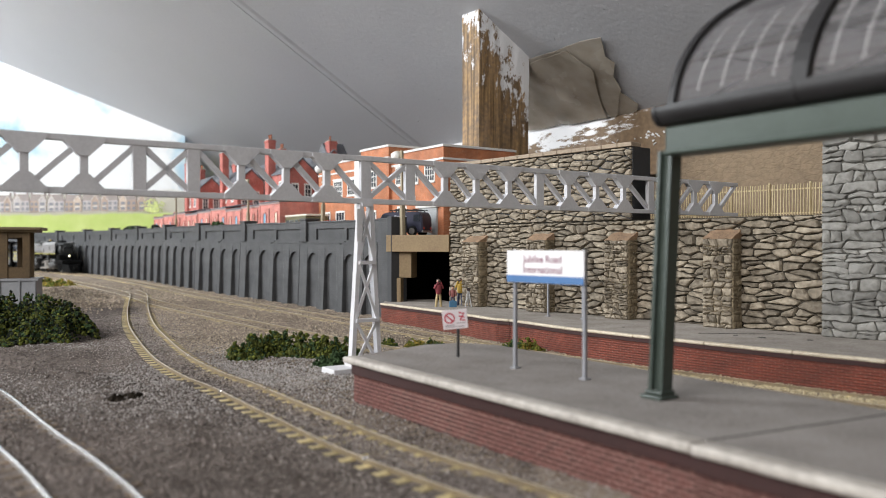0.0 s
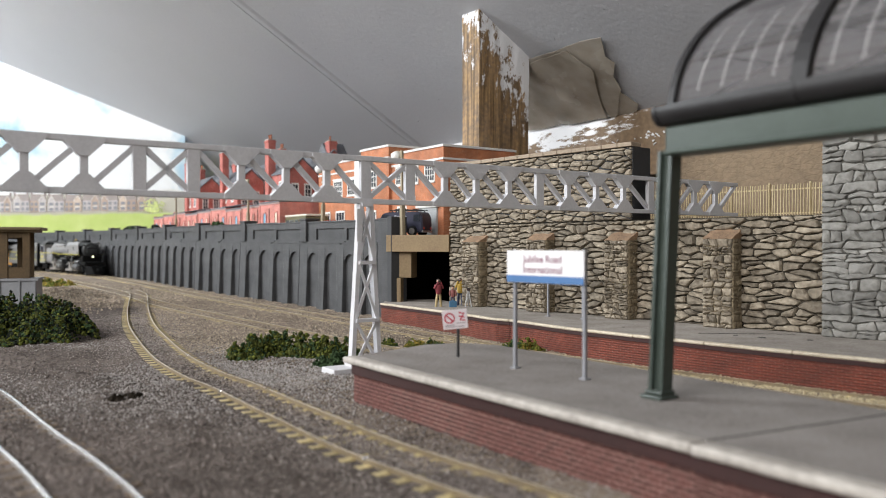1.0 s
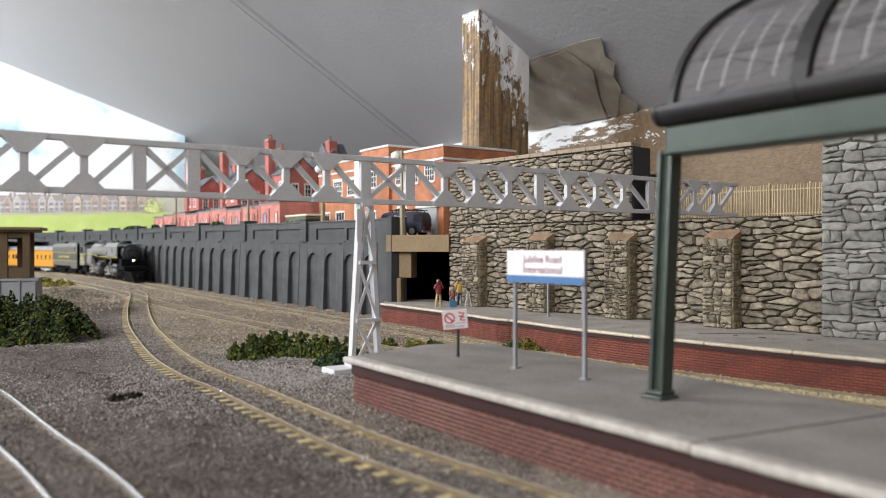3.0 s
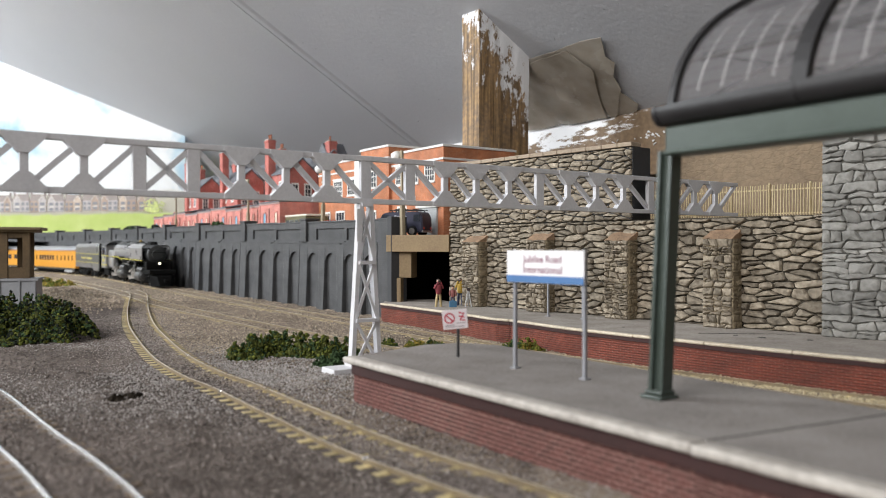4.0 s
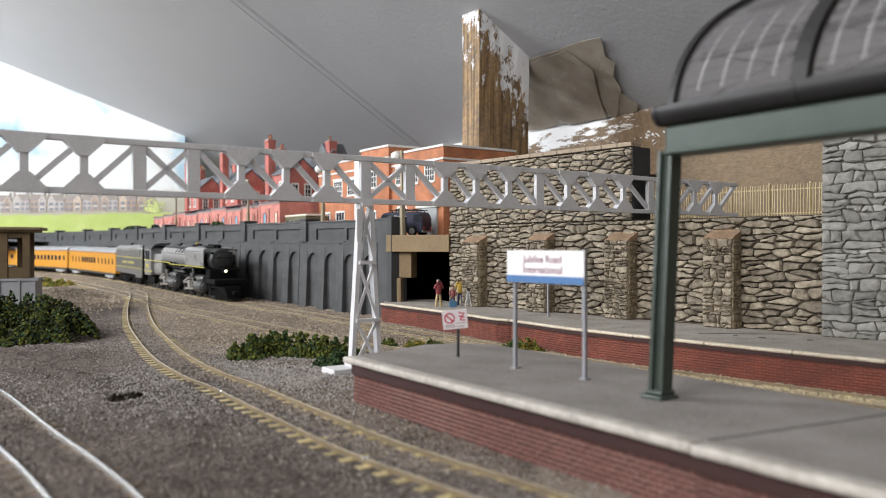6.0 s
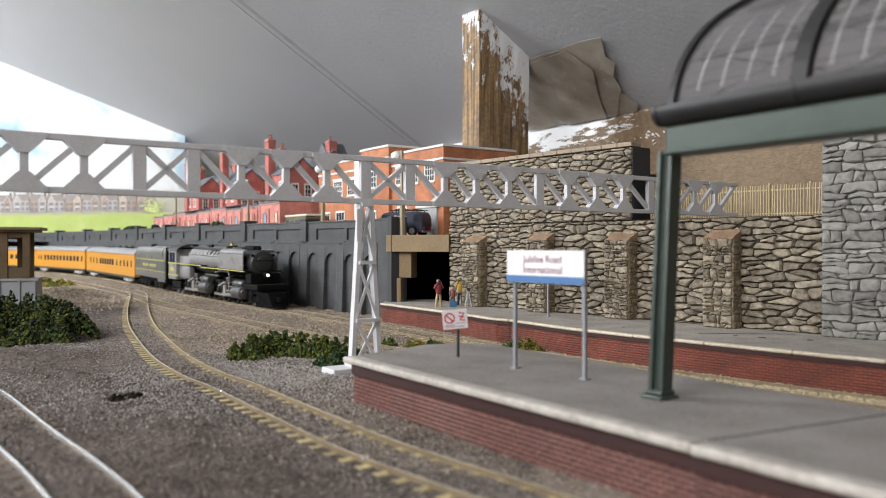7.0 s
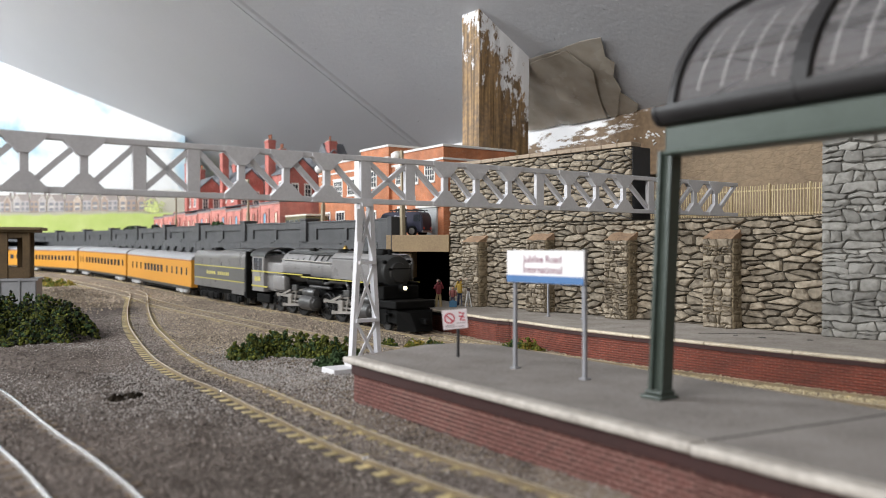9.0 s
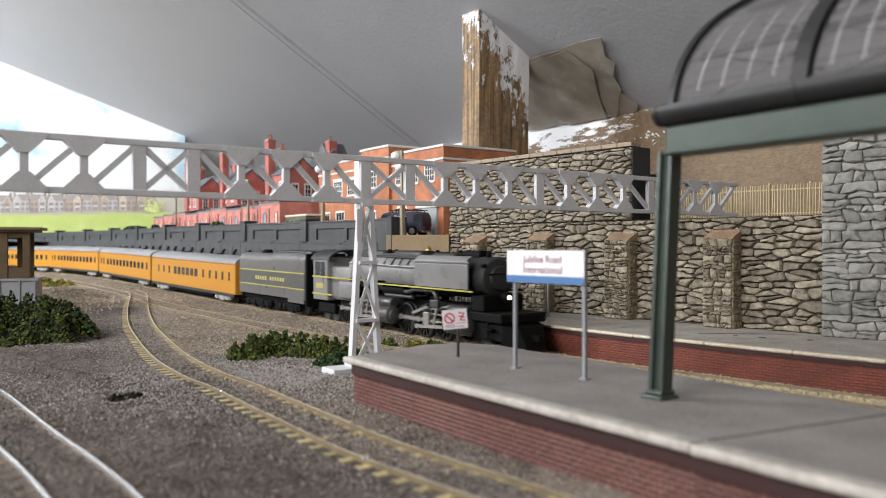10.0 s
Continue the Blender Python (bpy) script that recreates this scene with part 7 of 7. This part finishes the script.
    part("smokebox_door", lathe(bmesh.new(), [(7.2, 90.6), (6.4, 92.4), (1.5, 93)], 24, mm(0, 0, 37.5) @ LEVEL_X), M_GRAPH, th, smooth=40)
    part("door_bar", boxes((91, 93, -8.5, 8.5, 39.6, 40.3)), M_BLK, th)
    # small wheels of the leading and trailing trucks
    for x, r_ in ((92, 5.0), (-88, 5.6), (-102, 5.6)):
        for sy in (-1, 1):
            part("truck_wheel", lathe(bmesh.new(), [(r_ + 0.7, 0), (r_, 0.5), (r_, 2.2), (r_ * 0.8, 2.4), (r_ * .75, 1.8), (1.2, 1.8), (1.2, 3)], 20, mm(x, sy * 7.0, r_) @ (LEVEL_Y if sy > 0 else pose(0, 0, 0, 90))), M_CYL, th, smooth=40)
    part("trailing_frame", boxes((-108, -82, -14, -11, 6, 13), (-108, -82, 11, 14, 6, 13), bevel=0.8), M_BLK, th)
    # driving wheels: keyed parts
    wheels = []
    R = 9.9
    bm = lathe(bmesh.new(), [(R + 0.8, 0), (R, 0.6), (R, 2.6), (R - 1.2, 2.7), (R - 1.3, 1.9)], 32, cap=False)
    lathe(bm, [(2.4, 0.6), (2.4, 3.0), (1.2, 3.4)], 14)
    for k in range(14):
        a = 2 * math.pi * k / 14
        bar(bm, (2 * math.cos(a), 2 * math.sin(a), 1.5), ((R - 1.2) * math.cos(a), (R - 1.2) * math.sin(a), 1.5), 0.8, 1.2)
    slab(bm, [(-5, -(R - 1.5)), (5, -(R - 1.5)), (6.6, -4.5), (-6.6, -4.5)], 0, 0.01)
    bmesh.ops.delete(bm, geom=bm.faces[-6:], context='FACES_ONLY')
    wedge = [bm.verts.new((R * 0.85 * math.cos(a), R * 0.85 * math.sin(a), z)) for z in (1.0, 2.5) for a in np.linspace(math.pi * 1.25, math.pi * 1.75, 6)]
    bm.faces.new(wedge[:6][::-1]), bm.faces.new(wedge[6:])
    for k in range(6):
        bm.faces.new((wedge[k], wedge[(k + 1) % 6], wedge[6 + (k + 1) % 6], wedge[6 + k]))
    rod(bm, (0, 4.2, 2), (0, 4.2, 4.6), 1.0)
    first = part("driving_wheel", bm, M_WHEEL, th, smooth=35)
    spots = [(x, sy) for x in (52, 31, 10, -29, -50, -71) for sy in (-1, 1)]
    for k, (x, sy) in enumerate(spots):
        ob = first
        if k:
            ob = new("driving_wheel", first.data)
            ob.parent = th
        wheels.append((ob, x, sy, R))
    rods = []
    for c in (31, -50):
        for sy in (-1, 1):
            bm = bmesh.new()
            bar(bm, (-21, 0, 0), (21, 0, 0), 0.8, 2.0)
            for x in (-21, 0, 21):
                lathe(bm, [(1.7, -0.7), (1.7, 0.7)], 12, mm(x, 0, 0) @ LEVEL_Y)
            rods.append((part("coupling_rod", bm, M_RODS, th, "bright steel coupling rod"), c, sy, R))
    return th, wheels, rods


def bogie(parent, x, material, wheels=(-10, 10), side=True):
    if side:
        for sy in (-1, 1):
            part("bogie_frame", boxes((x + wheels[0] - 5, x + wheels[-1] + 5, min(sy * 12, sy * 15.2), max(sy * 12, sy * 15.2), 3.6, 8.5), (x - 5, x + 5, min(sy * 12, sy * 15.8), max(sy * 12, sy * 15.8), 2.4, 9),
                                      *[(x + w - 2.2, x + w + 2.2, min(sy * 12, sy * 16), max(sy * 12, sy * 16), 2.8, 7.6) for w in wheels], bevel=0.5), material, parent)
    for w in wheels:
        for sy in (-1, 1):
            part("wheel", lathe(bmesh.new(), [(5.9, 0), (5.2, 0.5), (5.2, 2.2), (4.2, 2.4), (4, 1.8), (1, 2)], 18, mm(x + w, sy * 7.0, 5.2) @ (LEVEL_Y if sy > 0 else pose(0, 0, 0, 90))), M_CYL, parent, smooth=40)


def build_tender():
    th = thing("tender", Matrix(), "two-tone grey locomotive tender with yellow stripes", "tender")
    L = 61
    prof = [(-17, 13), (17, 13), (17, 40)] + [(11 + 6 * math.cos(a), 41 + 6 * math.sin(a)) for a in np.linspace(0.15, 1.5, 7)] + [(-11 - 6 * math.cos(a), 41 + 6 * math.sin(a)) for a in np.linspace(1.5, 0.15, 7)] + [(-17, 40)]

    def shell(x0, x1, lift=0.0):
        bm = bmesh.new()
        n = len(prof)
        a = [bm.verts.new((x0, y, z + lift * (z > 20))) for y, z in prof]
        b = [bm.verts.new((x1, y, z + lift * (z > 20))) for y, z in prof]
        bm.faces.new(a[::-1]), bm.faces.new(b)
        for i in range(n):
            bm.faces.new((a[i], a[(i + 1) % n], b[(i + 1) % n], b[i]))
        return bm
    grey = mat("tender_grey", (0.125, 0.122, 0.12), 0.3, vary=0.1, blotch=50)
    part("body", shell(-L, 4), grey, th, "mid grey tender tank", smooth=50)
    part("body", shell(4.2, L, 1.4), grey, th, "mid grey fuel bunker, a little higher", smooth=50)
    for x in (-40, -18, 26, 48):
        part("seam", boxes((x - 0.2, x + 0.2, -17.15, 17.15, 13.5, 40)), grey, th)
    part("front_bulkhead", boxes((L, L + 2.5, -16.8, 16.8, 8, 48), bevel=0.4), M_BLK, th)
    part("coal_bunker", boxes((2, L - 1, -11, 11, 46, 50), bevel=1.2), M_GRAPH, th)
    part("tank_hatch", lathe(bmesh.new(), [(4, 0), (4, 2.6), (3, 3.4)], 16, mm(-40, 0, 46.6)), M_BLK, th)
    for sy in (-1, 1):
        y0, y1 = min(sy * 16.95, sy * 17.3), max(sy * 16.95, sy * 17.3)
        part("band", boxes((-L + .5, L - .5, y0, y1 - .1 * (sy > 0), 21.4, 32.6)), mat("tender_dark_grey", (0.085, 0.085, 0.082), 0.4), th, "darker grey lettering band")
        z0, z1 = min(sy * 17.0, sy * 17.5), max(sy * 17.0, sy * 17.5)
        part("stripe", boxes((-L + 1, L - 1, z0, z1, 32.6, 33.4)), M_STRIPE, th)
        part("stripe", boxes((-L + 1, L - 1, z0, z1, 20.6, 21.4)), M_STRIPE, th)
        bm = bmesh.new()
        for k in range(12):
            if k != 5:
                box(bm, -27 + k * 4.6, -27 + k * 4.6 + 2.4, z0, z1, 25.4, 28.4)
        part("lettering_bar", bm, mat("lettering_yellow", (0.5, 0.44, 0.12), 0.5), th)
        part("skirt", boxes((L - 28, L - 1, y0, y1, 10, 20), bevel=0.15), MATS["tender_grey"], th)
    part("underframe", boxes((-L, L, -12, 12, 8.5, 13.2), bevel=0.4), M_BLK, th)
    bogie(th, 34, M_BLK, (-10, 10))
    bogie(th, -20, M_BLK, (-26, -13, 0, 13))
    return th


def build_coach(pattern, label):
    th = thing("passenger_coach", Matrix(), label, "railway coach", "passenger coaches of the train")
    L = 122.0
    part("body", boxes((-L, L, -16.5, 16.5, 9, 37), bevel=0.6), mat("coach_yellow", (0.5, 0.225, 0.024), 0.4, vary=0.06, blotch=30), th, "yellow-orange coach sides")
    bm = bmesh.new()
    ring = [(16.7 * math.cos(a), 36.6 + 6.6 * math.sin(a)) for a in np.linspace(0, math.pi, 14)]
    for p, q in zip(ring, ring[1:]):
        vs = [bm.verts.new((x, y, z)) for x in (-L, L) for y, z in (p, q)]
        bm.faces.new((vs[0], vs[1], vs[3], vs[2]))
    for x in (-L, L):
        bm.faces.new([bm.verts.new((x, y, z)) for y, z in ring])
    part("roof", bm, mat("coach_roof", (0.23, 0.23, 0.24), 0.35, vary=0.06), th, "light grey rounded roof", smooth=40)
    for sy in (-1, 1):
        y0, y1 = min(sy * 16.45, sy * 16.75), max(sy * 16.45, sy * 16.75)
        for x, w in pattern:
            part("window", boxes((x - w / 2, x + w / 2, y0, y1, 21, 28.5)), M_PANE, th)
        part("stripe", boxes((-L + .5, L - .5, y0, y1, 35.4, 36.3)), mat("coach_red", (0.3, 0.11, 0.03), 0.5), th)
        part("skirt", boxes((-L + 2, L - 2, y0, y1, 6.8, 9.6)), mat("coach_skirt", (0.04, 0.04, 0.04), 0.4), th)
    for x in (L, -L - 4):
        part("gangway", boxes((x, x + 4, -10, 10, 7, 40), bevel=0.4), M_BLK, th)
    part("underframe", boxes((-60, 60, -13, 13, 3.5, 9), (-L, L, -10, 10, 6, 9.2), bevel=0.5), M_BLK, th)
    bogie(th, 88, mat("bogie_silver", (0.4, 0.4, 0.4), 0.4, 0.1), (-13, 13))
    bogie(th, -88, MATS["bogie_silver"], (-13, 13))
    part("roof_vent", boxes((-60, -52, -3, 3, 42.6, 44), (40, 46, -3, 3, 42.6, 44.2), bevel=0.3), M_BLK, th)
    return th


loco, loco_wheels, loco_rods = build_loco()
tender = build_tender()
FRONT_PATTERN = [(108, 3.4), (92, 4), (76, 4), (60, 4), (42, 4)] + [(22 - k * 12.5, 8.2) for k in range(6)] + [(-60, 4), (-78, 4), (-96, 4)]
SEAT_PATTERN = [(108, 5)] + [(90 - k * 16.2, 9.0) for k in range(11)] + [(-94, 5), (-108, 4)]
coaches = [build_coach(FRONT_PATTERN, "yellow passenger coach with few square and narrow windows"), build_coach(SEAT_PATTERN, "yellow passenger coach with a row of square windows")]
coaches.append(copy_thing(coaches[1], Matrix()))
coaches.append(copy_thing(coaches[1], Matrix()))

# where the headlight stands along the main track, by seconds
RUN_T = np.array([0, 0.5, 1, 1.5, 2, 2.5, 4, 4.5, 5, 5.5, 7, 7.5, 8, 9, 9.5, 10])
RUN_S = np.array([1331, 1268, 1209, 1154, 1108, 1060, 890, 830, 776, 725, 585, 533, 479, 372, 317, 262.0])


def run_at(t):
    """Smooth place along the track at t seconds."""
    slope = np.gradient(RUN_S, RUN_T)
    i = min(len(RUN_T) - 2, max(0, int(np.searchsorted(RUN_T, t, side='right')) - 1))
    h = RUN_T[i + 1] - RUN_T[i]
    u = (t - RUN_T[i]) / h
    return ((2 * u ** 3 - 3 * u ** 2 + 1) * RUN_S[i] + (u ** 3 - 2 * u ** 2 + u) * h * slope[i] + (-2 * u ** 3 + 3 * u ** 2) * RUN_S[i + 1] + (u ** 3 - u ** 2) * h * slope[i + 1])


MAIN_S = np.arange(len(MAIN)) * 6.0


def main_at(s_):
    x, y = float(np.interp(s_, MAIN_S, MAIN[:, 0])), float(np.interp(s_, MAIN_S, MAIN[:, 1]))
    return Vector((x, y, 3.0 + rise(y)))


def stand(middle, half):
    """The pose of a vehicle whose bogies stand half in front of and behind its middle."""
    a, b = main_at(middle - half), main_at(middle + half)
    c, d = (a + b) / 2, a - b
    return at(c.x, c.y, c.z, math.degrees(math.atan2(d.y, d.x)), 0, -math.degrees(math.asin(d.z / d.length)))


def motions():
    times = [k * 0.25 for k in range(41)]
    fine = [k * 0.1 for k in range(101)]
    walk(loco, [(t, stand(run_at(t) + 100, 62)) for t in times])
    walk(tender, [(t, stand(run_at(t) + 221 + 63, 34)) for t in times])
    for k, c in enumerate(coaches):
        walk(c, [(t, stand(run_at(t) + 349 + 127 + 254.5 * k, 88)) for t in times])
    for ob, x, sy, r_ in loco_wheels:
        rows = []
        for t in fine:
            turn = math.degrees(-run_at(t) / r_)
            rows.append((t, at(x, sy * 7.0, r_) @ pose(0, 0, 0, 0, turn, 0) @ (LEVEL_Y if sy > 0 else pose(0, 0, 0, 90))))
        walk(ob, rows)
    for ob, x, sy, r_ in loco_rods:
        rows = []
        for t in fine:
            a = -run_at(t) / r_
            # the crank pin of a wheel on that side
            pin = (Matrix.Rotation(a, 3, 'Y') @ ((LEVEL_Y if sy > 0 else pose(0, 0, 0, 90)).to_3x3() @ Vector((0, 4.2, 0))))
            rows.append((t, at(x + pin.x, sy * 11.2, r_ + pin.z)))
        walk(ob, rows)


motions()
